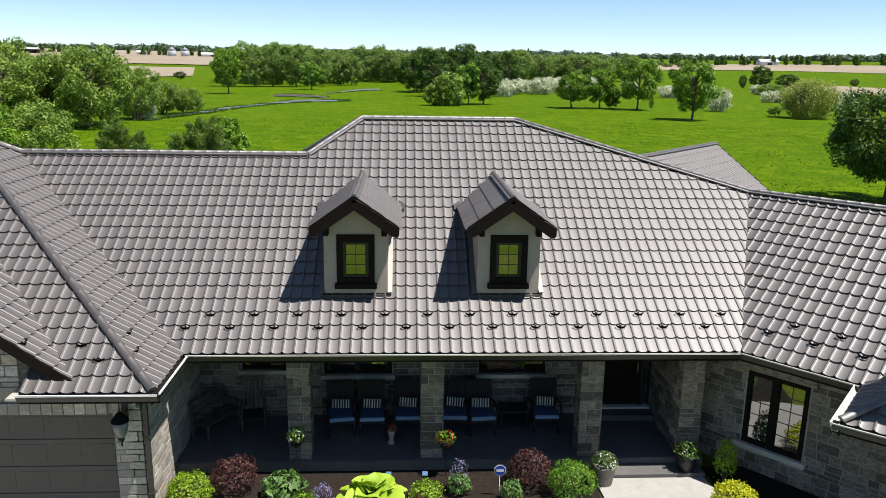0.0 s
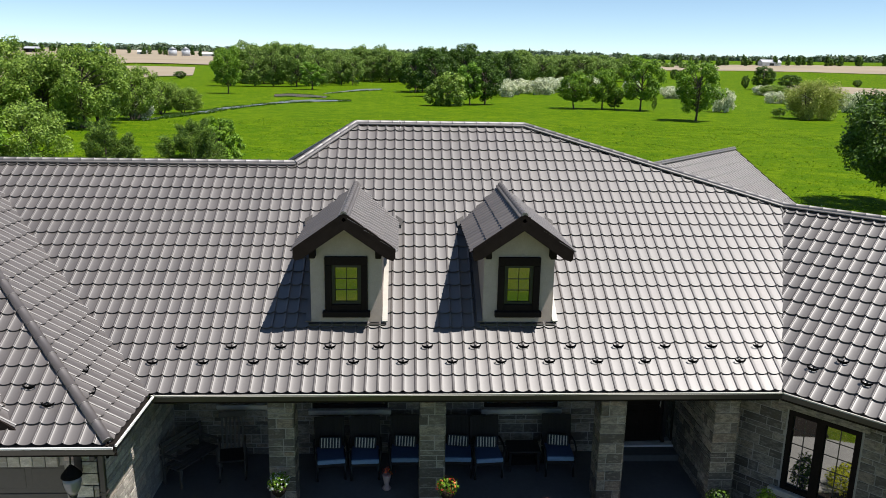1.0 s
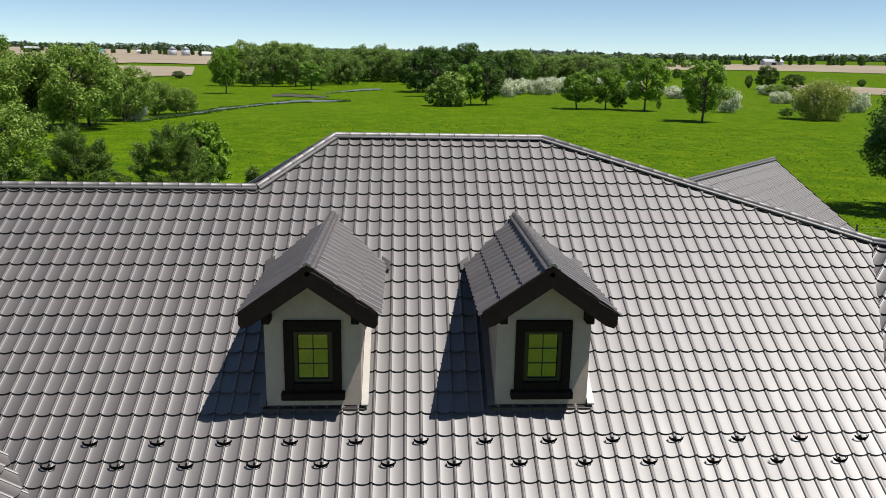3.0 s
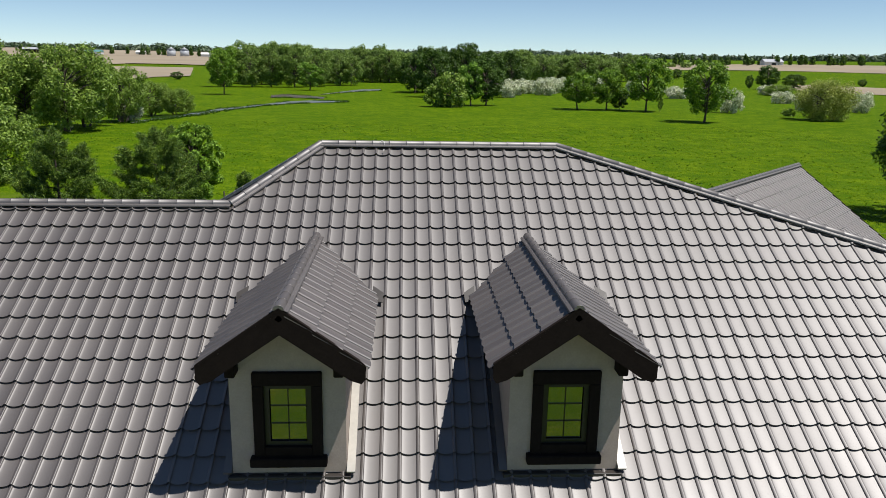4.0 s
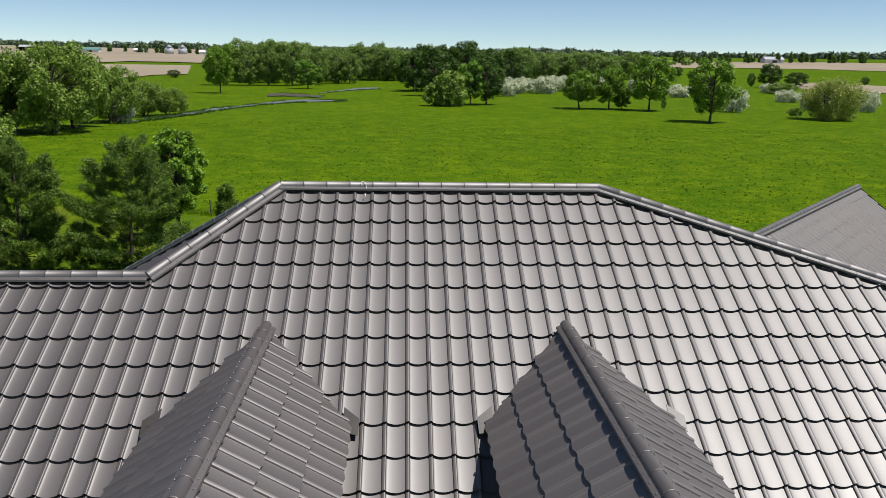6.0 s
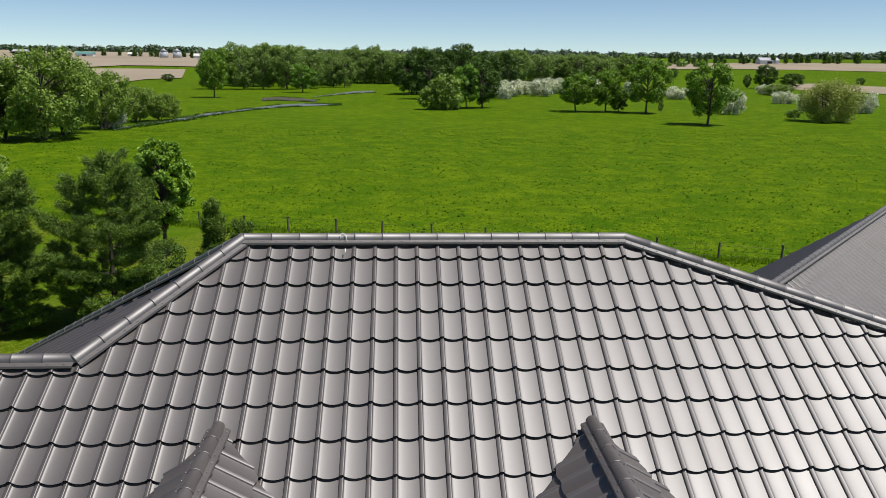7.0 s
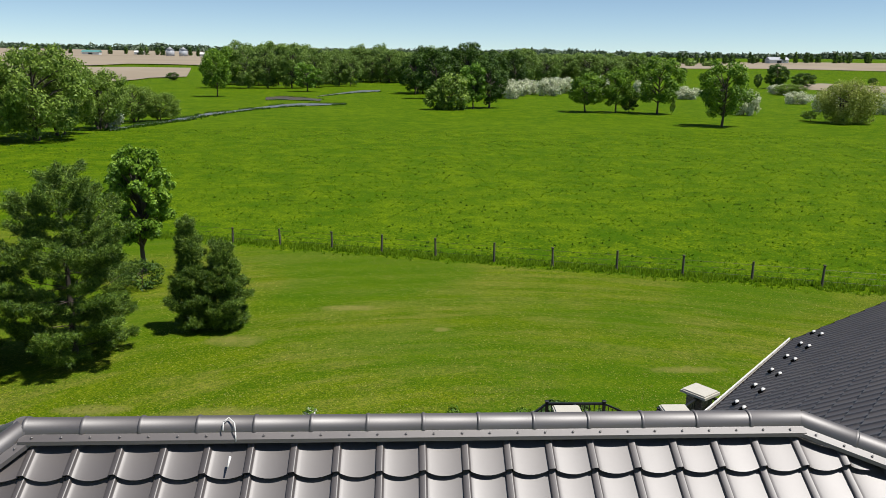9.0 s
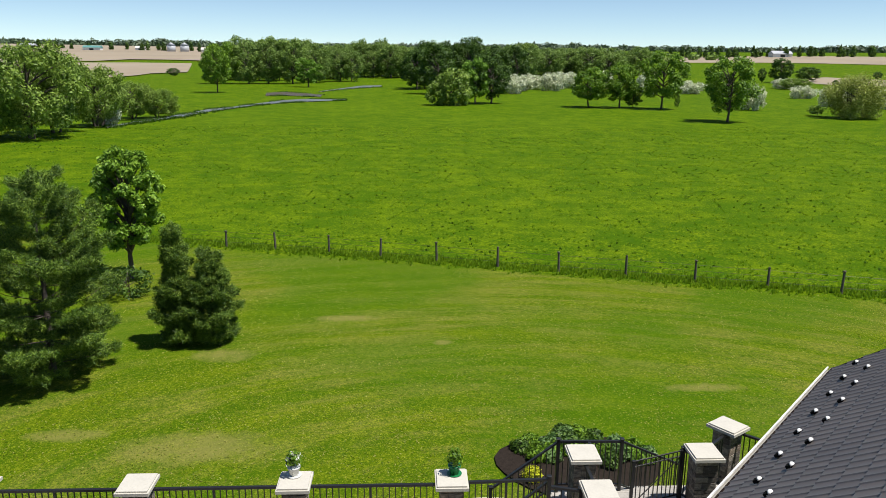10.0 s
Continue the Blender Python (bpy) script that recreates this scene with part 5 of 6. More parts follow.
def far_tree(kind, x, y, w, h, rnd=random.Random(9)):
    models = MODELS[kind]
    k = USED.get(kind, 0)
    USED[kind] = k + 1
    hh, ww = SIZES[kind]
    m = pose(x, y, land(x, y) - 0.1, 0, 0, rnd.uniform(0, 360))
    model = models[k % len(models)]
    scale = (w / ww * 1.08, w / ww * 1.08, h / hh * 1.03)
    if k < len(models):
        ob = model
        ob.matrix_basis = m @ Matrix.Diagonal((*scale, 1))
    else:
        ob = copy_thing(model, m)
        ob.matrix_basis = m @ Matrix.Diagonal((*scale, 1))
    return ob


for kind, x, y, w, h in (
        ("willow", -51, 124, 12.5, 13.0), ("willow", -56, 122, 10, 11), ("willow", -50, 144, 9, 10), ("willow", -52, 133, 9, 12), ("willow", -50, 160, 8, 7), ("willow", -46, 163, 7, 5.5),
        ("willow", -62, 120, 12, 11), ("willow", -66, 130, 12, 14), ("white", -50, 147, 5, 3.6)):
    far_tree(kind, x, y, w, h)
for kind, x, y, w, h in (
        ("oak", -61, 269, 9.2, 14), ("oak", -79, 356, 14.8, 17.6), ("forest", -69, 358, 15, 18), ("forest", -60, 361, 15, 19.4), ("forest", -50, 362, 15.6, 20),
        ("forest", -42, 379, 13, 18.4), ("light", -39, 324, 10, 11), ("forest", -33, 396, 12.2, 15.6), ("forest", -27, 398, 11, 15.4), ("forest", -19, 450, 13, 15), ("forest", -10, 469, 14.5, 14.2),
        ("forest", 0, 454, 14, 16.3), ("forest", 7, 414, 12, 15.5), ("dark", 10, 271, 11.3, 16.3), ("dark", 16, 286, 10, 17.2), ("dark", 22, 286, 12, 18.7), ("dark", 22, 217, 9, 12.5),
        ("bush", 12, 208, 8.5, 8.7), ("bush", 8, 208, 5.7, 5.8), ("light", 18, 214, 7.3, 11.2)):
    far_tree(kind, x, y, w, h)
for kind, x, y, w, h in (
        ("forest", 61, 465, 16.5, 18.5), ("forest", 69, 466, 16.6, 20.3), ("forest", 86, 486, 17.3, 17.7), ("forest", 101, 506, 18, 16.6), ("forest", 112, 490, 21, 18), ("forest", 124, 491, 17.6, 16),
        ("white", 36, 275, 7.7, 5), ("white", 48, 317, 11, 5.7), ("white", 54, 302, 9.3, 6), ("white", 66, 332, 9.4, 6), ("white", 77, 323, 9, 6.5), ("white", 42, 300, 9, 5.5), ("white", 60, 322, 9, 6),
        ("oak", 45, 203, 8.9, 9.4), ("oak", 52, 202, 8.3, 10.6), ("dark", 56, 204, 4.2, 5.7), ("oak", 61, 198, 10, 13.2), ("white", 88, 298, 6.3, 6.4), ("white", 100, 285, 10, 4.1)):
    far_tree(kind, x, y, w, h)
for kind, x, y, w, h in (
        ("oak", 62, 162, 9.5, 12.6), ("white", 82, 196, 6.1, 5.8), ("white", 126, 257, 7.6, 3.7), ("white", 164, 348, 8.5, 4.1), ("weeping", 93, 172, 11.5, 9.0), ("white", 112, 214, 7.5, 4.6),
        ("white", 120, 203, 6, 5), ("small", 89, 179, 3.2, 2.3), ("small", 64, 196, 1.3, 4.1), ("dark", 196, 416, 12, 12.8), ("dark", 219, 431, 12.5, 7.9), ("dark", 186, 416, 4, 7.6),
        ("dark", 200, 568, 6.6, 7.5), ("dark", -127, 445, 6.8, 4.4), ("willow", 164, 337, 12, 4.9), ("dark", 200, 370, 2.5, 3.3), ("dark", 275, 459, 5, 4.8)):
    far_tree(kind, x, y, w, h)
# the river woods behind, in loose ranks
rw = random.Random(17)
for k in range(26):
    far_tree("forest", -95 + k * 4.4 + rw.uniform(-3, 3), 385 + rw.uniform(0, 60) + (60 if k > 14 else 0), rw.uniform(12, 18), rw.uniform(14, 21))
for k in range(20):
    far_tree("forest", 20 + k * 7 + rw.uniform(-3, 3), 500 + rw.uniform(0, 50), rw.uniform(14, 20), rw.uniform(13, 19))
for k in range(12):
    far_tree("dark", 4 + rw.uniform(-6, 40), rw.uniform(300, 345), rw.uniform(9, 13), rw.uniform(13, 18))


def far_wood(name, rows, label, material=LEAF_HAZED, cone=0.0, sink=0.0, clump=1.25):
    """A distant belt of trees in one mesh; rows of x, y, width, height of each tree; cone: how much they taper."""
    gen = np.random.default_rng(len(rows))
    pos, nrm = [], []
    for x, y, w, h in rows:
        n = 110
        way = gen.normal(size=(n, 3))
        way /= np.linalg.norm(way, axis=1, keepdims=True)
        p = way * gen.uniform(0.5, 1.0, (n, 1))
        p[:, :2] *= (1 - cone * (p[:, 2:3] * 0.5 + 0.5))
        p = p * np.array([w / 2, w / 2, h / 2]) + np.array([x, y, land(x, y) + h * 0.40 - sink])
        pos.append(p)
        nrm.append(way + gen.normal(size=(n, 3)) * 0.4)
    ob = new(name, leaf_mesh(name, np.concatenate(pos), np.concatenate(nrm), clump, gen, material))
    tagged(ob, label, "woods", kind="stuff")


rows = []
for k in range(380):
    a, r = radians(-46 + k * 0.243 + rw.uniform(-0.2, 0.2)), 1420 + rw.uniform(-50, 50)
    x, y = r * math.sin(a), 15 + r * math.cos(a)
    swell = 0.9 + 0.5 * noise.noise(Vector((x * 0.006, 0, 4)))
    rows.append((x, y, rw.uniform(18, 32), 8 + rw.uniform(9, 14) * swell))
far_wood("far_woods", rows, "dull green tree line along the horizon, haze put in its colour", sink=7.0, clump=2.6)
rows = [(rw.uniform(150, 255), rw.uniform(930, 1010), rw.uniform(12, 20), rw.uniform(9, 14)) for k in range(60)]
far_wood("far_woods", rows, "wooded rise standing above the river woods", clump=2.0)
rows = [(rw.uniform(-30, 330), rw.uniform(790, 900), rw.uniform(8, 14), rw.uniform(4, 8)) for k in range(60)]
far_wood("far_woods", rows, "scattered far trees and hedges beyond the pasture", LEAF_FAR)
rows = [(300 + k * 7 + rw.uniform(-3, 3), 880 + rw.uniform(-20, 20), rw.uniform(6, 9), rw.uniform(8, 15)) for k in range(40) if rw.random() < 0.85]
far_wood("far_woods", rows, "row of tall dark conifers on the far rise", LEAF_DARK, 0.7)
rows = [(-470 + k * 7 + rw.uniform(-4, 4), 990 + rw.uniform(-15, 25), rw.uniform(5, 9), rw.uniform(7, 14)) for k in range(36) if rw.random() < 0.7]
far_wood("far_woods", rows, "dark conifers sheltering the far farm", LEAF_DARK, 0.6)


# ---- tufts of long grass and weeds ----
def tufts(name, spots, height, width, material, label, blades=9, lean=0.45):
    gen = np.random.default_rng(len(spots))
    c = np.repeat(np.array(spots), blades, 0)
    n = len(c)
    a = gen.uniform(0, 6.283, n)
    out = np.stack([np.cos(a), np.sin(a), np.zeros(n)], 1)
    side = np.stack([-np.sin(a), np.cos(a), np.zeros(n)], 1)
    root = c + out * gen.uniform(0, 1, (n, 1)) * width * 0.4
    h = height * gen.uniform(0.5, 1.2, (n, 1))
    tip = root + out * h * lean * gen.uniform(0.2, 1, (n, 1)) + np.array([0, 0, 1]) * h
    pts = np.stack([root - side * width * 0.10, root + side * width * 0.10, tip], 1).reshape(-1, 3)
    mesh = bpy.data.meshes.new(name)
    mesh.vertices.add(3 * n)
    mesh.vertices.foreach_set("co", pts.astype(np.float32).ravel())
    mesh.loops.add(3 * n)
    mesh.loops.foreach_set("vertex_index", np.arange(3 * n, dtype=np.int32))
    mesh.polygons.add(n)
    mesh.polygons.foreach_set("loop_start", np.arange(0, 3 * n, 3, dtype=np.int32))
    mesh.update(calc_edges=True)
    mesh.materials.append(material)
    tagged(new(name, mesh), label, "grass", kind="stuff")


GRASS = make_leaf("long_grass", (0.110, 0.220, 0.005), (0.190, 0.320, 0.008), (0.290, 0.400, 0.018), 0.45)
WEED = make_leaf("pasture_weeds", (0.030, 0.080, 0.004), (0.055, 0.125, 0.006), (0.095, 0.175, 0.010), 0.25)
fence_y = lambda x: 58.5 - 0.325 * x
spots = []
for k in range(4200):
    x = rw.uniform(-26, 40)
    y = fence_y(x) + rw.gauss(0.2, 0.55)
    spots.append((x, y, land(x, y)))
tufts("long_grass", spots, 0.20, 0.26, GRASS, "long uncut grass along the wire fence")
spots = []
while len(spots) < 1500:
    x, y = rw.uniform(-60, 70), rw.uniform(50, 150)
    if y < fence_y(x) + 1 or noise.noise(Vector((x * 0.11, y * 0.11, 3))) < rw.uniform(-0.1, 0.4):
        continue
    spots.append((x, y, land(x, y)))
tufts("pasture_weeds", spots, 0.13, 0.36, WEED, "dark tufts of weeds dotted over the pasture", 8)
spots = []
while len(spots) < 9000:
    x, y = rw.uniform(-60, 75), 50 + 95 * rw.random() ** 1.6
    if y < fence_y(x) + 0.5:
        continue
    spots.append((x, y, land(x, y)))
tufts("pasture_grass", spots, 0.10, 0.45, GRASS, "rough tussocky pasture grass", 6)
TURF = make_leaf("lawn_blades", (0.105, 0.185, 0.004), (0.210, 0.255, 0.010), (0.420, 0.400, 0.110), 0.45)
spots = []
while len(spots) < 42000:
    x, y = rw.uniform(-16, 24), 32.5 + 26 * rw.random() ** 1.5
    if y > fence_y(x) - 0.6 or (x - 2.6) ** 2 + (y - 32.6) ** 2 < 3.2 or ((x - 5.2) / 2.5) ** 2 + ((y - 35.5) / 1.8) ** 2 < 1:
        continue
    if noise.noise(Vector((x * 0.5, y * 0.9, 5))) < rw.uniform(-0.7, 0.5):
        continue
    spots.append((x, y, land(x, y) + 0.006))
tufts("lawn_grass", spots, 0.020, 0.26, TURF, "short mown lawn grass with straw-coloured tips", 1, 4.0)
spots = []
for bank in (BANK_NEAR, BANK_FAR, POOL_NEAR, POOL_FAR, UPPER_NEAR):
    for (x0, y0), (x1, y1) in zip(bank, bank[1:]):
        for k in range(70):
            f = rw.random()
            px, py = x0 + (x1 - x0) * f + rw.gauss(0, 0.7), y0 + (y1 - y0) * f + rw.gauss(0, 0.7)
            if noise.noise(Vector((px * 0.15, py * 0.15, 1))) > -0.05:
                spots.append((px, py, land(px, py)))
tufts("bank_grass", spots, 0.42, 0.8, WEED, "dark rank grass along the river banks", 7)

# ---- porch furniture ----
CUSHION = simple("blue_cloth", (0.060, 0.100, 0.185), 0.9, 0, 0.15, 12, 0.3, 0.2)
CUSHION_LIT = simple("lit_blue_cloth", (0.21, 0.31, 0.44), 0.9, 0, 0.15, 12, 0.3, 0.2)
STRIPE_A = simple("cream_cloth", (0.62, 0.60, 0.52), 0.9, 0, 0.1, 20, 0.2, 0.2)
STRIPE_B = simple("charcoal_cloth", (0.05, 0.05, 0.055), 0.9, 0, 0.2, 20, 0.2, 0.2)
WICKER = simple("dark_wicker", (0.022, 0.018, 0.016), 0.7, 0, 0.5, 40, 0.9, 0.3)


def armchair():
    root = thing("armchair", pose(0, 0, 0), "dark woven armchair with blue cushion and striped pillow", "chair", "chairs on the porch")
    for x in (-0.27, 0.27):
        for y in (-0.27, 0.27):
            bm = bmesh.new()
            tube(bm, (x, y, 0), (x * 0.96, y * 0.96, 0.36), 0.022, 0.026, 8)
            part("leg", bm, BLACK, root)
    part("seat", soft_box((-0.30, -0.30, 0.30), (0.30, 0.30, 0.37), 0.02, None, 2), WICKER, root)
    part("cushion", soft_box((-0.27, -0.33, 0.372), (0.27, 0.24, 0.48), 0.035, None, 3), CUSHION, root)
    # paler strip added in front, its light put into the colour
    part("cushion_front", soft_box((-0.265, -0.345, 0.385), (0.265, -0.30, 0.470), 0.018, None, 2), CUSHION_LIT, root, "light blue cushion front, lit in its colour")
    tilt = pose(0, 0.26, 0.40, -12, 0, 0)
    part("backrest", soft_box((-0.30, -0.02, 0.0), (0.30, 0.03, 0.66), 0.025, tilt, 2), WICKER, root)
    for k in range(5):
        part("back_slat", soft_box((-0.24 + k * 0.105, -0.035, 0.05), (-0.18 + k * 0.105, -0.018, 0.62), 0.006, tilt), WICKER, root)
    for s in (-1, 1):
        bm = bmesh.new()
        limb(bm, [Vector((s * 0.31, 0.30, 0.60)), Vector((s * 0.32, 0.0, 0.63)), Vector((s * 0.31, -0.27, 0.60)), Vector((s * 0.28, -0.28, 0.34))], 0.022, 0.020, 8)
        part("armrest", bm, BLACK, root)
    pil = pose(0, 0.10, 0.485, -24, 4, 0)
    pillow = part("pillow", soft_box((-0.22, -0.07, 0.0), (0.22, 0.05, 0.23), 0.045, pil, 3), STRIPE_B, root, "charcoal pillow with cream stripes")
    for k in range(7):
        part("stripe", soft_box((-0.19 + k * 0.058, -0.075, 0.02), (-0.172 + k * 0.058 + 0.006 * (k % 2), -0.066, 0.21), 0.002, pil), STRIPE_A, pillow)
    return root


first_chair = armchair()
spots = [(-1.71, 13.95, 8), (-1.03, 13.95, 3), (-0.24, 14.0, 0), (0.81, 14.0, -3), (1.39, 13.95, 5), (2.84, 14.0, -2)]
first_chair.matrix_basis = pose(spots[0][0], spots[0][1], FLOOR, 0, 0, spots[0][2])
for x, y, a in spots[1:]:
    copy_thing(first_chair, pose(x, y, FLOOR, 0, 0, a))

DARK_WOOD = simple("aged_dark_wood", (0.075, 0.066, 0.058), 0.8, 0, 0.3, 6, 0.3)
rocker = thing("rocking_chair", pose(-3.62, 13.95, FLOOR, 0, 0, 10), "dark slat-backed wooden rocking chair on the porch", "chair")
part("seat", soft_box((-0.26, -0.26, 0.40), (0.26, 0.26, 0.44), 0.012), WICKER, rocker)
for x in (-0.24, 0.24):
    for y in (-0.22, 0.22):
        bm = bmesh.new()
        tube(bm, (x, y, 0.05), (x, y, 0.41), 0.02)
        part("leg", bm, DARK_WOOD, rocker)
    bm = bmesh.new()
    limb(bm, [Vector((x, -0.42, 0.09)), Vector((x, -0.2, 0.035)), Vector((x, 0.1, 0.02)), Vector((x, 0.35, 0.05)), Vector((x, 0.55, 0.12))], 0.018, 0.018)
    part("runner", bm, DARK_WOOD, rocker)
    bm = bmesh.new()
    tube(bm, (x, -0.25, 0.44), (x, -0.25, 0.62), 0.016)
    tube(bm, (x, -0.3, 0.63), (x, 0.28, 0.66), 0.024)
    part("armrest", bm, DARK_WOOD, rocker)
for k in range(6):
    x = -0.20 + k * 0.08
    part("back_slat", soft_box((x - 0.02, 0.0, 0.0), (x + 0.02, 0.015, 0.66), 0.004, pose(0, 0.24, 0.44, -14, 0, 0)), DARK_WOOD, rocker)
part("top_rail", soft_box((-0.26, -0.005, 0.62), (0.26, 0.025, 0.74), 0.012, pose(0, 0.24, 0.44, -14, 0, 0)), DARK_WOOD, rocker)

bench = thing("bench", pose(-4.42, 13.95, FLOOR, 0, 0, 62), "grey weathered slatted bench in the porch corner", "bench")
for k in range(4):
    part("seat_slat", soft_box((-0.55, -0.22 + k * 0.11, 0.40), (0.55, -0.13 + k * 0.11, 0.425), 0.005), DARK_WOOD, bench)
for k in range(3):
    part("back_slat", soft_box((-0.55, 0.23, 0.52 + k * 0.13), (0.55, 0.25, 0.61 + k * 0.13), 0.005), DARK_WOOD, bench)
for x in (-0.5, 0.5):
    for y in (-0.2, 0.22):
        part("leg", soft_box((x - 0.025, y - 0.025, 0.0), (x + 0.025, y + 0.025, 0.40 if y < 0 else 0.88), 0.004), DARK_WOOD, bench)
    part("armrest", soft_box((x - 0.03, -0.24, 0.60), (x + 0.03, 0.22, 0.63), 0.005), DARK_WOOD, bench)

table = thing("side_table", pose(2.15, 14.15, FLOOR), "low dark woven side table between armchairs", "table")
part("tabletop", soft_box((-0.33, -0.25, 0.42), (0.33, 0.25, 0.46), 0.012), WICKER, table)
for x in (-0.28, 0.28):
    for y in (-0.2, 0.2):
        part("leg", soft_box((x - 0.02, y - 0.02, 0), (x + 0.02, y + 0.02, 0.42), 0.004), BLACK, table)
part("shelf", soft_box((-0.28, -0.2, 0.12), (0.28, 0.2, 0.14), 0.005), WICKER, table)

# ---- lantern on the garage ----
lamp = thing("wall_lantern", pose(-5.12, 10.93, 2.05), "black iron wall lantern with a clear glass globe", "lamp")
lamp.matrix_basis = pose(-5.21, 10.93, 1.93) @ Matrix.Diagonal((1.12, 1.12, 1.42, 1))
bm = bmesh.new()
box(bm, (-0.05, -0.01, 0.10), (0.05, 0.01, 0.42))
part("back_plate", bm, BLACK, lamp)
bm = bmesh.new()
limb(bm, [Vector((0, 0, 0.38)), Vector((0, -0.10, 0.47)), Vector((0, -0.20, 0.42)), Vector((0, -0.22, 0.28))], 0.014, 0.012, 8)
part("arm", bm, BLACK, lamp)
bm = bmesh.new()
lathe(bm, [(0.015, 0.28), (0.05, 0.25), (0.13, 0.17), (0.135, 0.15)], 14, (0, -0.22, 0))
part("hood", bm, GUARD_BLACK, lamp)
bm = bmesh.new()
lathe(bm, [(0.115, 0.149), (0.12, 0.08), (0.095, 0.0), (0.05, -0.07)], 14, (0, -0.22, 0))
part("globe", bm, simple("frosted_glass", (0.15, 0.15, 0.16), 0.08, 0, 0.1, 3, 0.05, 0.8), lamp, "clear glass globe")
bm = bmesh.new()
lathe(bm, [(0.055, -0.072), (0.04, -0.11), (0.012, -0.13), (0.02, -0.16), (0.004, -0.19)], 10, (0, -0.22, 0))
part("finial", bm, BLACK, lamp)


# ---- plants along the porch ----
def mound(name, seed, width, height, material, n, size, label, kind="shrub", flat=0.0, group="", stems=True):
    """A shrub of many small leaves on twigs, over an uneven dome."""
    gen = np.random.default_rng(seed)
    r = random.Random(seed)
    root = thing(name, pose(0, 0, 0), label, kind, group)
    if stems:
        bm = bmesh.new()
        for k in range(7):
            a = k * 0.9 + r.random()
            limb(bm, [Vector((0, 0, -0.02)), Vector((math.cos(a) * width * 0.15, math.sin(a) * width * 0.15, height * 0.4)), Vector((math.cos(a) * width * 0.3, math.sin(a) * width * 0.3, height * 0.75))], 0.012, 0.004, 5)
        part("woody_base", bm, BARK, root)
    way = gen.normal(size=(n, 3))
    way[:, 2] = np.abs(way[:, 2]) * 1.1 - 0.25
    way /= np.linalg.norm(way, axis=1, keepdims=True)
    lump = np.array([1 + 0.26 * noise.noise(Vector((float(w[0]) * 2.6, float(w[1]) * 2.6, float(w[2]) * 2.6 + seed))) for w in way])[:, None]
    rad = gen.uniform(0.72, 1.0, (n, 1)) * lump
    pos = way * rad * np.array([width / 2, width / 2, height * 0.62]) + np.array([0, 0, height * 0.40])
    pos[:, 2] = np.maximum(pos[:, 2], 0.03)
    nrm = way + gen.normal(size=(n, 3)) * 0.6
    part("foliage", leaf_mesh("foliage", pos, nrm, size, gen, material, 1.2), None, root)
    return root


def big_leaf(length, width, material):
    bm = bmesh.new()
    rows = []
    for k in range(6):
        f = k / 5
        half = width / 2 * math.sin(math.pi * (0.10 + 0.88 * f)) ** 0.6
        z = 0.34 * length * math.sin(f * 2.5)
        rows.append([bm.verts.new((s * half, f * length * 0.8, z + (abs(s) * 0.12 * width))) for s in (-1, -0.5, 0, 0.5, 1)])
    for a, b in zip(rows, rows[1:]):
        for k in range(4):
            bm.faces.new((a[k], a[k + 1], b[k + 1], b[k])).smooth = True
    mesh = bpy.data.meshes.new("leaf")
    bm.to_mesh(mesh)
    bm.free()
    mesh.materials.append(material)
    return mesh


LIME = make_leaf("lime_leaves", (0.13, 0.24, 0.012), (0.24, 0.38, 0.02), (0.36, 0.48, 0.04), 0.25)
YELLOW = make_leaf("golden_leaves", (0.32, 0.36, 0.01), (0.50, 0.52, 0.015), (0.66, 0.64, 0.03), 0.25)
BURGUNDY = make_leaf("burgundy_leaves", (0.030, 0.012, 0.012), (0.080, 0.030, 0.026), (0.16, 0.075, 0.06), 0.25)
BOX = make_leaf("boxwood_leaves", (0.06, 0.15, 0.012), (0.13, 0.27, 0.02), (0.22, 0.37, 0.04), 0.25)
PEONY = make_leaf("peony_leaves", (0.06, 0.14, 0.03), (0.12, 0.22, 0.05), (0.24, 0.34, 0.13), 0.25)
MAUVE = make_leaf("mauve_flowers", (0.12, 0.10, 0.20), (0.24, 0.20, 0.38), (0.42, 0.38, 0.58), 0.2)
RED = make_leaf("red_flowers", (0.35, 0.02, 0.015), (0.60, 0.05, 0.03), (0.75, 0.30, 0.06), 0.2)
WHITE_FLOWER = make_leaf("white_flowers", (0.45, 0.45, 0.38), (0.70, 0.70, 0.64), (0.85, 0.84, 0.80), 0.2)
HOSTA = make_leaf("hosta_leaves", (0.26, 0.42, 0.03), (0.40, 0.56, 0.05), (0.52, 0.66, 0.10), 0.3)
GZ0 = 0.035


def at(ob, x, y, z=GZ0, a=0.0):
    ob.matrix_basis = pose(x, y, z, 0, 0, a)
    return ob


at(mound("shrub", 101, 0.86, 0.60, LIME, 2600, 0.020, "rounded lime-green dwarf shrub"), -4.36, 11.5)
at(mound("barberry", 102, 0.95, 0.62, BURGUNDY, 1900, 0.023, "rounded burgundy barberry shrub", group="barberries"), -3.63, 12.0)
at(mound("barberry", 103, 0.92, 0.73, BURGUNDY, 1900, 0.023, "rounded burgundy barberry shrub", group="barberries"), 2.20, 12.0)
at(mound("peony", 104, 0.86, 0.46, PEONY, 420, 0.060, "broad-leaved green peony clump"), -2.63, 11.7)
at(mound("boxwood", 105, 0.95, 0.72, BOX, 3200, 0.020, "clipped round bright green boxwood"), 2.92, 11.55)
at(mound("shrub", 106, 0.90, 0.58, YELLOW, 2400, 0.022, "low mounded golden-yellow shrub"), 5.94, 10.95)
at(mound("shrub", 107, 0.44, 0.96, LIME, 1000, 0.024, "upright yellow-green young shrub"), 6.16, 12.0)
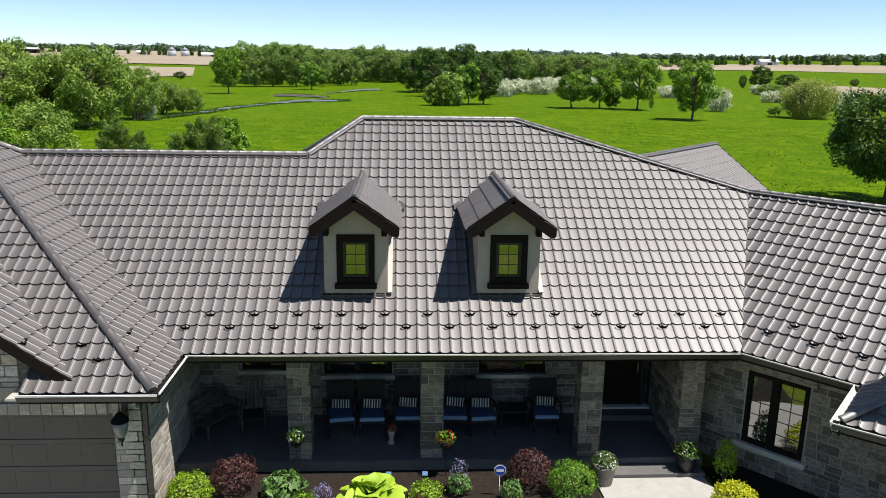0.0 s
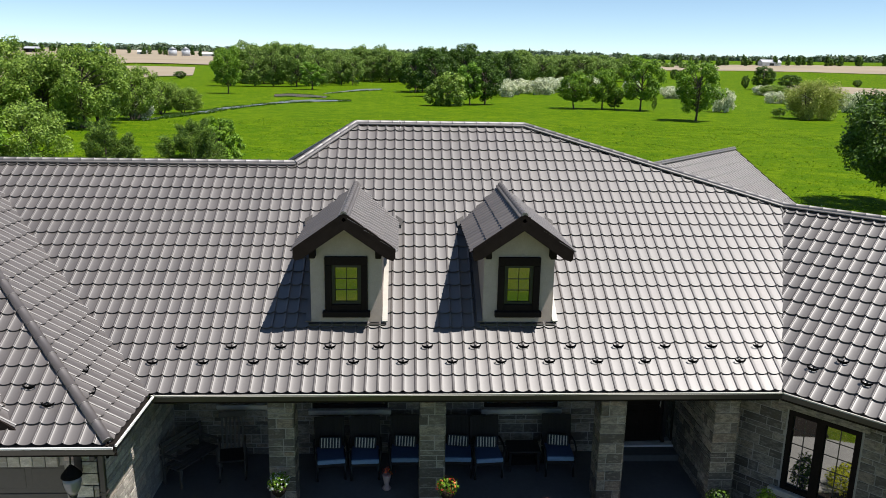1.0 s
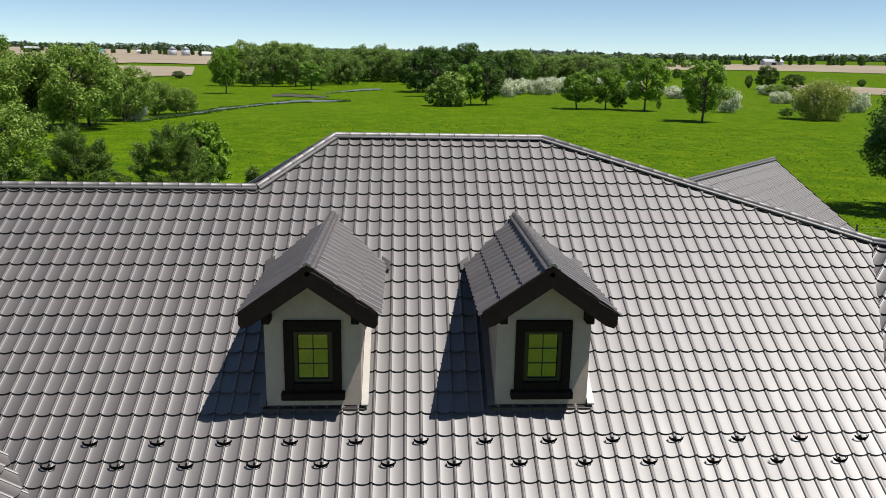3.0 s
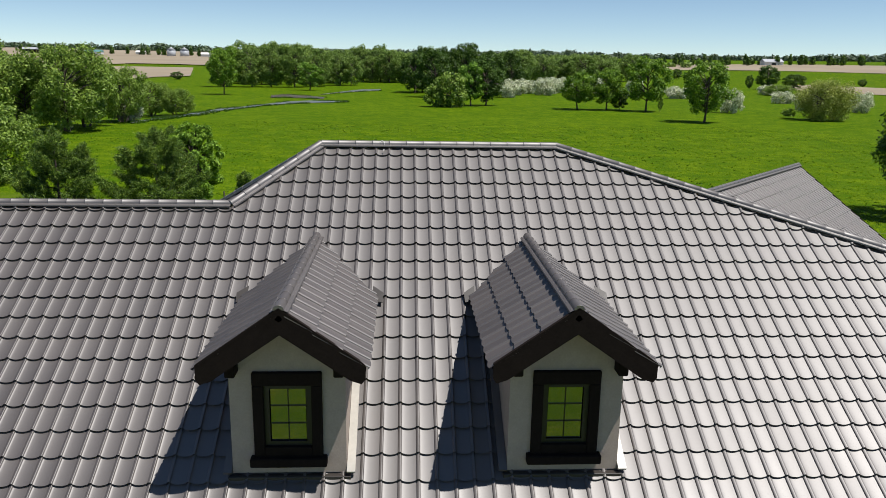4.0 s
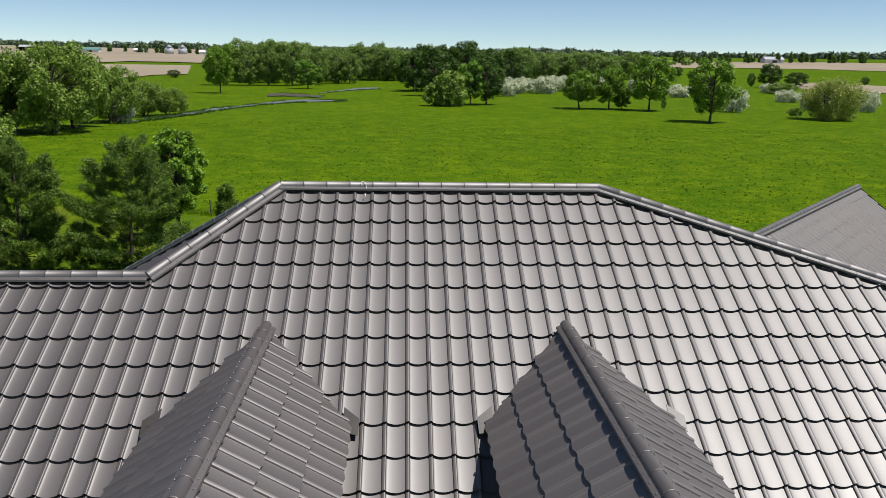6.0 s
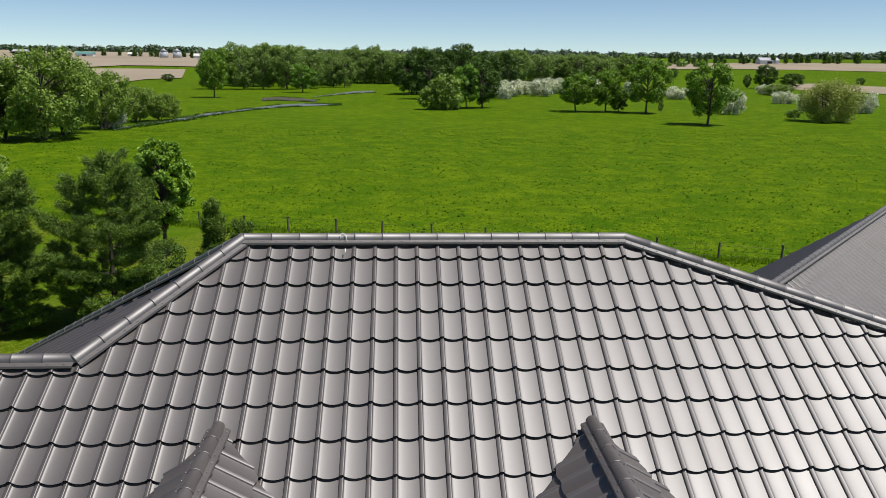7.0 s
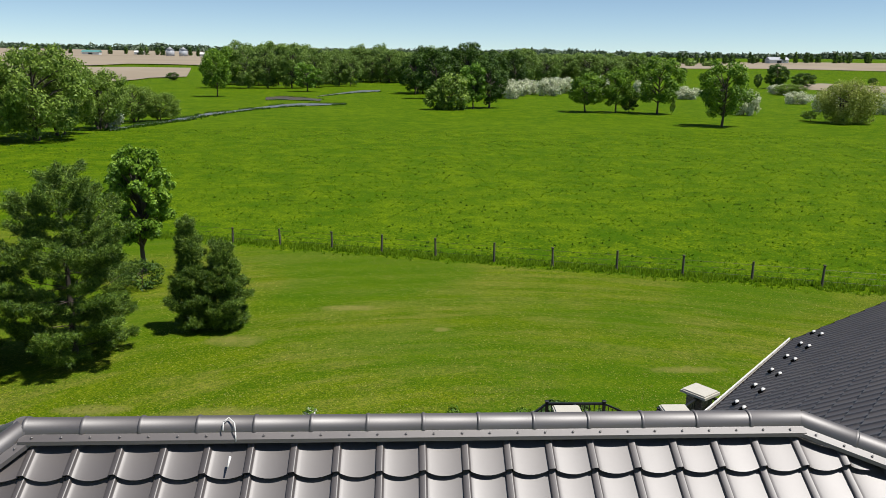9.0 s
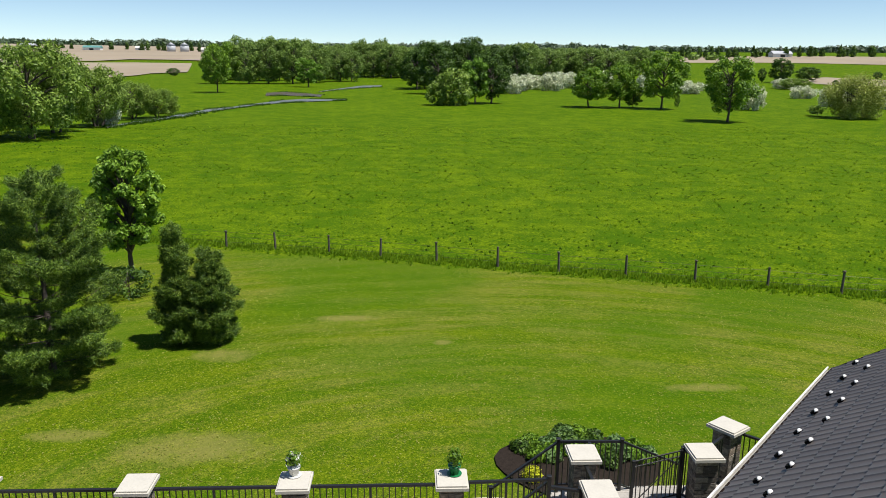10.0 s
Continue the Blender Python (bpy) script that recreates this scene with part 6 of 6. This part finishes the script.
at(mound("flower_clump", 108, 0.50, 0.40, PEONY, 500, 0.030, "green clump under mauve flowers", "flowers"), 0.75, 11.75)
at(mound("flower_clump", 109, 0.42, 0.66, MAUVE, 260, 0.016, "loose spikes of mauve flowers", "flowers"), 0.75, 11.85)
at(mound("fern", 110, 0.70, 0.36, LIME, 900, 0.022, "low feathery green perennial", "plant"), 0.09, 11.5)
at(mound("flower_clump", 111, 0.45, 0.38, MAUVE, 500, 0.014, "low dusky purple flower clump", "flowers"), -1.88, 11.45)
at(mound("fern", 112, 0.55, 0.36, LEAF_OAK, 800, 0.022, "low dark feathery green perennial", "plant"), -2.2, 11.2)
at(mound("fern", 113, 0.45, 0.46, PEONY, 500, 0.025, "pale variegated leafy perennial clump", "plant"), 1.74, 11.4)
at(mound("flower_clump", 114, 0.40, 0.36, BURGUNDY, 500, 0.016, "low bronze-leaved perennial clump", "plant"), -0.05, 11.1)

hosta = thing("hosta", pose(-0.96, 11.25, GZ0), "large chartreuse hosta with broad ribbed leaves", "plant")
hosta.matrix_basis = pose(-0.93, 11.25, GZ0) @ Matrix.Diagonal((1.18, 1.18, 0.78, 1))
HL_MESH = [big_leaf(0.40, 0.33, HOSTA), big_leaf(0.34, 0.29, HOSTA)]
rh = random.Random(5)
for k in range(46):
    ring = k / 46
    ob = new("leaf", HL_MESH[k % 2])
    ob.parent = hosta
    ob.matrix_basis = pose(0, 0, 0.12 + 0.26 * (1 - ring), 0, 0, k * 137.5) @ pose(0, 0.03 + 0.24 * ring, 0.04, 58 * (1 - ring) ** 1.3 - 4 + rh.uniform(-8, 8), rh.uniform(-18, 18), 0) @ Matrix.Diagonal((*[rh.uniform(0.95, 1.35)] * 3, 1))


def basket(name, x, y, top, flowers, label, seed):
    """A flower basket hung from a hooked rod."""
    root = thing(name, pose(x, y, GZ0), label, "hanging basket", "flower baskets")
    bm = bmesh.new()
    limb(bm, [Vector((0.0, 0.06, -0.05)), Vector((0.0, 0.06, top - 0.25))], 0.009, 0.009, 6)
    for k in range(4):
        a = k * 1.571
        limb(bm, [Vector((0, 0.06, top - 0.45)), Vector((0.13 * math.cos(a), 0.06 + 0.13 * math.sin(a), top - 0.24))], 0.005, 0.005, 4)
    part("rod", bm, BLACK, root)
    bm = bmesh.new()
    lathe(bm, [(0.05, top - 0.44), (0.12, top - 0.36), (0.15, top - 0.24)], 12, (0, 0.06, 0))
    part("bowl", bm, SOIL, root)
    gen = np.random.default_rng(seed)
    for nm, mat, n, s in (("foliage", LEAF_OAK, 260, 0.028), ("blossom", flowers, 90, 0.026)):
        way = gen.normal(size=(n, 3))
        way /= np.linalg.norm(way, axis=1, keepdims=True)
        pos = way * gen.uniform(0.6, 1.05, (n, 1)) * np.array([0.20, 0.20, 0.17]) + np.array([0, 0.06, top - 0.16])
        part(nm, leaf_mesh(nm, pos, way + gen.normal(size=(n, 3)) * 0.4, s, gen, mat, 1.1), None, root)


basket("flower_basket", 0.52, 12.3, 1.03, RED, "basket of red and orange flowers on a rod", 7)
basket("flower_basket", -2.48, 12.4, 1.08, WHITE_FLOWER, "basket of white flowers on a rod", 8)


def planter(x, y, z, h, material, flowers, label, seed, w=0.22, blooms=150):
    root = thing("planter", pose(x, y, z), label, "planter", "planters by the steps")
    bm = bmesh.new()
    lathe(bm, [(w * 0.75, 0), (w * 0.9, h * 0.5), (w, h * 0.94), (w * 1.06, h * 0.94), (w * 1.06, h), (w * 0.9, h)], 18)
    part("pot", bm, material, root)
    gen = np.random.default_rng(seed)
    for nm, mat, n, s in (("foliage", LEAF_DARK, 320, 0.030), ("blossom", flowers, blooms, 0.020)):
        way = gen.normal(size=(n, 3))
        way[:, 2] = np.abs(way[:, 2])
        way /= np.linalg.norm(way, axis=1, keepdims=True)
        pos = way * gen.uniform(0.6, 1.05, (n, 1)) * np.array([w * 1.2, w * 1.2, 0.28]) + np.array([0, 0, h])
        part(nm, leaf_mesh(nm, pos, way + gen.normal(size=(n, 3)) * 0.4, s, gen, mat, 1.1), None, root)


planter(3.69, 12.0, 0.05, 0.40, WOOD, WHITE_FLOWER, "wooden tub of small white flowers by the steps", 31)
planter(5.49, 12.35, 0.131, 0.35, BLACK, WHITE_FLOWER, "dark pot with leafy plants and a few pale flowers", 32, blooms=35)

vase = thing("vase", pose(-0.59, 13.35, FLOOR), "pale pink vase with red flowers on the porch", "vase")
bm = bmesh.new()
lathe(bm, [(0.07, 0), (0.09, 0.03), (0.04, 0.09), (0.06, 0.18), (0.085, 0.30), (0.075, 0.31)], 14)
part("body", bm, simple("pink_ceramic", (0.45, 0.30, 0.27), 0.5, 0, 0.1, 5, 0.1), vase)
gen = np.random.default_rng(3)
way = gen.normal(size=(60, 3))
part("blossom", leaf_mesh("blossom", way * 0.05 + np.array([0, 0, 0.38]), way, 0.022, gen, RED, 1.1), None, vase)

sign = thing("yard_sign", pose(1.53, 11.6, GZ0), "small blue octagonal yard sign with a white rim", "sign")
BLUE = simple("sign_blue", (0.03, 0.06, 0.36), 0.4, 0, 0.05, 3, 0.02)
bm = bmesh.new()
tube(bm, (0, 0.012, -0.1), (0, 0.012, 0.44), 0.008)
part("stake", bm, WHITE_METAL, sign)
for nm, rad, y0, mat in (("rim", 0.125, 0.0, WHITE_METAL), ("plate", 0.112, -0.005, BLUE)):
    bm = bmesh.new()
    prism(bm, [(rad * math.cos(radians(22.5 + 45 * k)), y0, 0.55 + rad * math.sin(radians(22.5 + 45 * k))) for k in range(8)], (0, 0.004 if nm == "plate" else 0.008, 0))
    part(nm, bm, mat, sign)
part("emblem", soft_box((-0.07, -0.008, 0.525), (0.07, -0.0055, 0.575), 0), WHITE_METAL, sign)

for k, (x, y) in enumerate(((0.09, 12.1), (-0.63, 12.1))):
    light = thing("solar_light", pose(x, y, GZ0), "small square solar path light", "garden light", "solar lights")
    bm = bmesh.new()
    tube(bm, (0, 0, -0.05), (0, 0, 0.28), 0.008)
    part("stake", bm, BLACK, light)
    part("panel", soft_box((-0.055, -0.055, 0.28), (0.055, 0.055, 0.30), 0.006, pose(0, 0, 0, 20, 0, 0)), simple("solar_panel", (0.10, 0.20, 0.32), 0.15, 0, 0.05, 5, 0.02, 0.8), light)

rock = thing("rock", pose(1.45, 11.2, GZ0), "pale rounded garden stone", "stone")
bm = bmesh.new()
bmesh.ops.create_icosphere(bm, subdivisions=2, radius=0.12)
for v in bm.verts:
    v.co *= 1 + 0.25 * noise.noise(v.co * 9)
    v.co.z *= 0.7
    v.co.z += 0.06
part("body", bm, CAPSTONE, rock)

# ---- wire fence ----
post_rng = random.Random(3)
POST_WOOD = simple("grey_cedar", (0.105, 0.092, 0.078), 0.9, 0, 0.35, 6, 0.6, 0.2)
POSTS = [(-13.6, 62.8), (-10.33, 61.6), (-7.28, 60.9), (-4.0, 59.9), (-0.98, 58.9), (2.21, 57.8), (5.51, 56.7), (8.69, 55.6), (12.04, 54.6), (15.33, 53.5), (18.63, 52.4), (21.8, 51.3), (25.1, 50.2), (28.4, 49.1), (31.6, 48.1)]
fence = thing("fence", pose(0, 0, 0), "old wire fence on grey cedar posts", "fence")
for k, (x, y) in enumerate(POSTS):
    z = land(x, y)
    lean = Vector((post_rng.uniform(-0.05, 0.05), post_rng.uniform(-0.05, 0.05), 0))
    h = post_rng.uniform(0.95, 1.15)
    bm = bmesh.new()
    limb(bm, [Vector((x, y, z - 0.2)), Vector((x, y, z + h * 0.5)) + lean * 0.5, Vector((x, y, z + h)) + lean], 0.070, 0.058, 8)
    tube(bm, Vector((x, y, z + h - 0.02)) + lean, Vector((x, y, z + h + 0.04)) + lean, 0.105 if k % 2 else 0.066, 0.05, 8)
    part("post", bm, POST_WOOD, fence)
for level in (0.3, 0.6, 0.9):
    bm = bmesh.new()
    last = None
    for x, y in POSTS:
        c = Vector((x, y, land(x, y) + level))
        ring = [bm.verts.new(c + Vector((0.002 * i, 0.006 * i, 0.006 * j))) for i, j in ((-1, 0), (0, -1), (1, 0), (0, 1))]
        for k in range(4 if last else 0):
            bm.faces.new((last[k], last[(k + 1) % 4], ring[(k + 1) % 4], ring[k]))
        last = ring
    part("wire", bm, GUTTER_DARK, fence)

# ---- far farm buildings ----
def barn(x, y, w, d, h, wall, roof_mat, label, turn=0.0):
    root = thing("barn", pose(x, y, land(x, y), 0, 0, turn), label, "barn", "far farm buildings")
    part("wall", soft_box((-w / 2, -d / 2, -0.5), (w / 2, d / 2, h), 0), wall, root)
    bm = bmesh.new()
    prism(bm, [(-w / 2 - 0.5, -d / 2 - 0.6, h), (-w / 2 - 0.5, 0, h + d * 0.26), (-w / 2 - 0.5, d / 2 + 0.6, h)], (w + 1, 0, 0))
    part("roof", bm, roof_mat, root)
    part("door", soft_box((-w * 0.12, -d / 2 - 0.08, 0), (w * 0.12, -d / 2 - 0.01, h * 0.75), 0), BLACK, root)


TEAL = simple("teal_sheet", (0.10, 0.26, 0.24), 0.5, 0, 0.1, 0.2, 0.05)
GREY_ROOF = simple("grey_sheet", (0.42, 0.43, 0.45), 0.5, 0, 0.1, 0.2, 0.05)
barn(-372, 960, 20, 9, 3.6, WHITE_METAL, TEAL, "long white barn with a teal roof on the far rise")
barn(-432, 930, 15, 9, 5, FASCIA, GREY_ROOF, "old dark barn with a grey roof on the far rise")
barn(-236, 985, 30, 9, 3.2, WHITE_METAL, WHITE_METAL, "long white farm shed on the far rise")
barn(-330, 1000, 10, 8, 3.5, WHITE_METAL, WHITE_METAL, "small white farm shed on the far rise")
barn(420, 880, 22, 12, 4, WHITE_METAL, GREY_ROOF, "white farm building beyond the fields")
for x, y in ((-285, 975), (-270, 978)):
    silo = thing("silo", pose(x, y, land(x, y)), "grey steel grain bin with a conical roof", "silo", "far farm buildings")
    bm = bmesh.new()
    lathe(bm, [(5, -0.5), (5, 8)], 20)
    part("wall", bm, GREY_ROOF, silo)
    bm = bmesh.new()
    lathe(bm, [(5.3, 8), (0.6, 11.2), (0.3, 11.6)], 20)
    part("roof", bm, GREY_ROOF, silo)

# ---- rear deck ----
FRONT_PART = set(bpy.data.objects)
DECK = 0.05
bm = bmesh.new()
box(bm, (-11.0, 23.55, DECK - 0.25), (4.3, 29.05, DECK - 0.03))
box(bm, (4.3, 23.55, DECK - 0.25), (7.6, 30.45, DECK - 0.03))
deck_floor = tagged(part("floor", bm, CONCRETE), "grey weathered deck behind the house", "deck", kind="structure")
PLANK = simple("grey_plank", (0.36, 0.335, 0.30), 0.85, 0, 0.22, 6, 0.3)
for k in range(30):
    y = 28.0 + k * 0.082
    part("plank", soft_box((4.05, y, DECK - 0.028), (7.5, y + 0.076, DECK), 0.003), PLANK, deck_floor)
for k in range(36):
    y = 25.1 + k * 0.108
    part("plank", soft_box((-10.9, y, DECK - 0.028), (4.04, y + 0.1, DECK), 0.003), PLANK, deck_floor)

P_HIGH = 1.22


def pillar(x, y, turn, label):
    root = thing("stone_pillar", pose(x, y, 0, 0, 0, turn), label, "pillar", "stone pillars of the deck")
    core = part("core", soft_box((-0.19, -0.19, -2.3), (0.19, 0.19, P_HIGH), 0), MORTAR, root)
    r = random.Random(int(x * 37 + y))
    z = -0.6
    while z < P_HIGH - 0.02:
        h = min(r.choice((0.08, 0.12, 0.16)), P_HIGH - z)
        if P_HIGH - z - h < 0.05:
            h = P_HIGH - z
        for side in range(4):
            f = r.choice((0.35, 0.5, 0.62))
            for a, b in ((-0.215, -0.215 + 0.41 * f), (-0.215 + 0.41 * f, 0.195)):
                ob = new("stone", r.choice(STONE_MESHES))
                ob.parent = core
                ob.matrix_basis = pose(0, 0, 0, 0, 0, 90 * side) @ Matrix.Translation((a + 0.004, -0.215, z + 0.005)) @ Matrix.Diagonal((b - a - 0.008, 0.035, h - 0.01, 1))
        z += h
    bm = bmesh.new()
    box(bm, (-0.30, -0.33, P_HIGH), (0.30, 0.33, P_HIGH + 0.09))
    bmesh.ops.bevel(bm, geom=[e for e in bm.edges if all(v.co.z > P_HIGH + 0.05 for v in e.verts)], offset=0.03, segments=2, affect="EDGES")
    part("cap", bm, CAPSTONE, root, "pale precast capstone")
    return root


PILLARS = [(-9.85, 28.8, 0), (-7.1, 28.8, 0), (-4.27, 28.8, 0), (-1.46, 28.8, 0), (1.39, 28.8, 0), (4.02, 28.35, 0), (4.02, 29.66, 0), (6.43, 29.65, 0), (7.36, 30.72, 35)]
for x, y, a in PILLARS:
    pillar(x, y, a, "dark split-stone deck pillar with a pale capstone")


def railing(a, b, label="black metal railing between stone pillars", end_posts=(False, False), mid=True):
    """Top and bottom rail with thin uprights from a to b, which are places on the top rail."""
    a, b = Vector(a), Vector(b)
    root = thing("railing", pose(0, 0, 0), label, "railing", "deck railings")
    d = b - a
    side = Vector((-d.y, d.x, 0)).normalized()
    for nm, drop, r, w in (("top_rail", 0.0, 0.022, 0.03), ("bottom_rail", 0.98, 0.016, 0.02)):
        bm = bmesh.new()
        p, q = a - Vector((0, 0, drop)), b - Vector((0, 0, drop))
        vs = [p - side * w - Vector((0, 0, r)), p + side * w - Vector((0, 0, r)), p + side * w + Vector((0, 0, r)), p - side * w + Vector((0, 0, r))]
        prism(bm, vs, q - p)
        part(nm, bm, BLACK, root)
    run = math.hypot(d.x, d.y)
    n = max(2, round(run / 0.113))
    for k in range(1, n):
        p = a.lerp(b, k / n)
        w = 0.022 if mid and k == n // 2 else 0.009
        low = 1.08 if w > 0.02 else 0.98
        part("baluster", soft_box((p.x - w, p.y - w, p.z - low), (p.x + w, p.y + w, p.z - 0.01), 0), BLACK, root)
    for flag, p in zip(end_posts, (a, b)):
        if flag:
            part("post", soft_box((p.x - 0.035, p.y - 0.035, p.z - 1.15), (p.x + 0.035, p.y + 0.035, p.z + 0.05), 0.006), BLACK, root)
            part("post_cap", soft_box((p.x - 0.045, p.y - 0.045, p.z + 0.05), (p.x + 0.045, p.y + 0.045, p.z + 0.075), 0.006), BLACK, root)


RT = 1.17
for (x0, y0, _), (x1, y1, _) in zip(PILLARS[:4], PILLARS[1:5]):
    railing((x0 + 0.22, 28.8, RT), (x1 - 0.22, 28.8, RT))
railing((1.61, 28.85, RT), (3.22, 28.92, RT), end_posts=(False, True))
railing((3.22, 28.92, RT - 0.15), (3.78, 28.75, RT - 0.15), end_posts=(False, True), mid=False)
railing((4.02, 28.60, RT), (4.02, 29.42, RT), mid=False)
railing((6.56, 29.90, RT), (7.22, 30.52, RT), mid=False)
railing((7.56, 30.60, RT), (8.9, 29.2, RT), mid=False)
railing((3.67, 30.34, RT), (4.98, 30.31, RT), end_posts=(True, True), mid=False)
railing((4.24, 30.0, RT), (4.3, 30.28, RT), end_posts=(True, False), mid=False)
railing((4.98, 30.31, RT), (6.35, 30.60, 0.45), "black metal stair railing", (False, True), False)
railing((3.67, 30.34, RT), (2.30, 30.34, 0.10), "black metal stair railing", (False, True), False)
railing((3.30, 29.10, RT - 0.1), (2.10, 29.10, 0.05), "black metal stair railing", (False, True), False)
railing((6.12, 29.93, RT), (6.22, 29.80, RT), end_posts=(True, False), mid=False)
gate = thing("gate", pose(0, 0, 0), "black metal gate standing open", "gate")
ga, gb = Vector((6.08, 29.90, RT)), Vector((4.98, 29.50, RT))
bm = bmesh.new()
for drop in (0.0, 0.12, 0.98):
    limb(bm, [ga - Vector((0, 0, drop)), gb - Vector((0, 0, drop))], 0.02, 0.02, 4)
limb(bm, [ga - Vector((0, 0, 0.12)), gb - Vector((0, 0, 0.98))], 0.014, 0.014, 4)
part("gate_frame", bm, BLACK, gate)
for p in (ga, gb):
    part("stile", soft_box((p.x - 0.03, p.y - 0.03, p.z - 1.05), (p.x + 0.03, p.y + 0.03, p.z + 0.03), 0.005), BLACK, gate)
for k in range(1, 11):
    p = ga.lerp(gb, k / 11)
    part("bar", soft_box((p.x - 0.009, p.y - 0.009, p.z - 0.97), (p.x + 0.009, p.y + 0.009, p.z - 0.01), 0), BLACK, gate)
stairs = tagged(new("stairs"), "grey deck stairs down to the lawn", "stairs", kind="structure")
for k in range(12):
    x = 3.55 - k * 0.27
    z = DECK - (k + 1) * 0.172
    part("tread", soft_box((x - 0.28, 29.15, z - 0.04), (x, 30.28, z), 0.006), PLANK, stairs)
    part("riser", soft_box((x - 0.012, 29.17, z), (x + 0.01, 30.26, z + 0.13), 0), PLANK, stairs)
part("landing", soft_box((3.56, 29.05, DECK - 0.2), (6.3, 30.4, DECK - 0.032), 0.01), PLANK, stairs)
bm = bmesh.new()
prism(bm, [(2.6 + 1.7 * math.cos(a), 32.6 + 1.3 * math.sin(a), land(2.5, 32.6) + 0.02) for a in [k * math.pi / 12 for k in range(24)]], (0, 0, 0.05))
tagged(part("pavement", bm, CONCRETE), "pale curved concrete pad at the stair foot", "paving", kind="structure")
bm = bmesh.new()
prism(bm, [(5.35 + 2.3 * math.cos(a) * (1 + 0.06 * math.sin(3 * a)), 35.5 + 1.7 * math.sin(a), land(5, 35.5) + 0.015) for a in [k * math.pi / 12 for k in range(24)]], (0, 0, 0.04))
tagged(part("planting_bed", bm, SOIL), "dark mulched bed below the deck stairs", "planting bed", kind="structure")
rb = random.Random(8)
for k in range(36):
    a = rb.uniform(-0.3, 2.9)
    x, y = 5.4 + 2.0 * math.cos(a) * rb.uniform(0.3, 1.05), 35.6 + 1.5 * math.sin(a) * rb.uniform(0.3, 1)
    at(mound("shrub", 150 + k, rb.uniform(0.45, 0.75), rb.uniform(0.24, 0.48), rb.choice((LEAF_OAK, PEONY, LEAF_DARK, LEAF_OAK)), 340, 0.048, "leafy green perennial in the mulched bed", "plant", group="bed perennials"), x, y, land(x, y))
at(mound("flower_clump", 170, 0.55, 0.45, YELLOW, 400, 0.035, "clump of bright yellow flowers", "flowers"), 3.9, 34.7, land(3.9, 34.7))


def cap_pot(x, y, material, flowers, label, seed, tall):
    root = thing("flower_pot", pose(x, y, P_HIGH + 0.09), label, "flower pot", "pots on the pillars")
    bm = bmesh.new()
    lathe(bm, [(0.075, 0), (0.11, 0.16), (0.12, 0.16), (0.12, 0.19), (0.10, 0.19)], 16)
    part("pot", bm, material, root)
    bm = bmesh.new()
    lathe(bm, [(0.12, 0.0), (0.14, 0.018), (0.135, 0.018)], 16)
    part("saucer", bm, material, root)
    gen = np.random.default_rng(seed)
    for nm, mat, n, s in (("foliage", LEAF_OAK, 240, 0.030), ("blossom", flowers, 60, 0.028)):
        way = gen.normal(size=(n, 3))
        way /= np.linalg.norm(way, axis=1, keepdims=True)
        pos = way * gen.uniform(0.3, 1.0, (n, 1)) * np.array([0.17, 0.17, tall * 0.5]) + np.array([0, 0, 0.2 + tall * 0.4])
        part(nm, leaf_mesh(nm, pos, way + gen.normal(size=(n, 3)) * 0.4, s, gen, mat, 1.2), None, root)


cap_pot(-1.49, 28.95, simple("white_pot", (0.60, 0.60, 0.57), 0.6, 0, 0.1, 5, 0.05), WHITE_FLOWER, "white pot of white flowers on a capstone", 61, 0.34)
cap_pot(1.45, 28.92, simple("green_pot", (0.012, 0.16, 0.05), 0.35, 0, 0.1, 5, 0.05), LEAF_LIGHT, "green pot with a leafy plant on a capstone", 62, 0.36)

SLING = simple("grey_sling", (0.17, 0.175, 0.165), 0.7, 0, 0.1, 30, 0.2)
for x, y, a in ((-5.30, 28.0, 4), (-4.62, 27.9, -3)):
    lc = thing("lounge_chair", pose(x, y, DECK, 0, 0, a), "grey sling patio chair facing the house", "chair", "patio chairs")
    part("seat", soft_box((-0.26, -0.55, 0.38), (0.26, 0.02, 0.41), 0.012), SLING, lc)
    part("backrest", soft_box((-0.26, -0.012, 0.0), (0.26, 0.012, 0.76), 0.01, pose(0, 0.02, 0.40, -18, 0, 0)), SLING, lc)
    for sx in (-0.28, 0.28):
        bm = bmesh.new()
        limb(bm, [Vector((sx, -0.5, 0)), Vector((sx, -0.52, 0.6)), Vector((sx, 0.1, 0.62)), Vector((sx, 0.2, 0))], 0.015, 0.015, 6)
        part("side_frame", bm, BLACK, lc)
ott = thing("ottoman", pose(-0.64, 28.36, DECK), "dark wicker ottoman with a blue cushion", "ottoman")
part("base", soft_box((-0.27, -0.2, 0.02), (0.27, 0.2, 0.36), 0.015), WICKER, ott)
part("cushion", soft_box((-0.28, -0.21, 0.362), (0.28, 0.21, 0.46), 0.03, None, 2), CUSHION, ott)

# the deck and what stands on it, set to its place behind the house
for ob in list(bpy.data.objects):
    if ob not in FRONT_PART and not ob.parent and not ob.name.startswith(("shrub", "flower_clump", "pavement", "planting_bed")):
        ob.location += Vector((0.02, 0.38, 0.01))
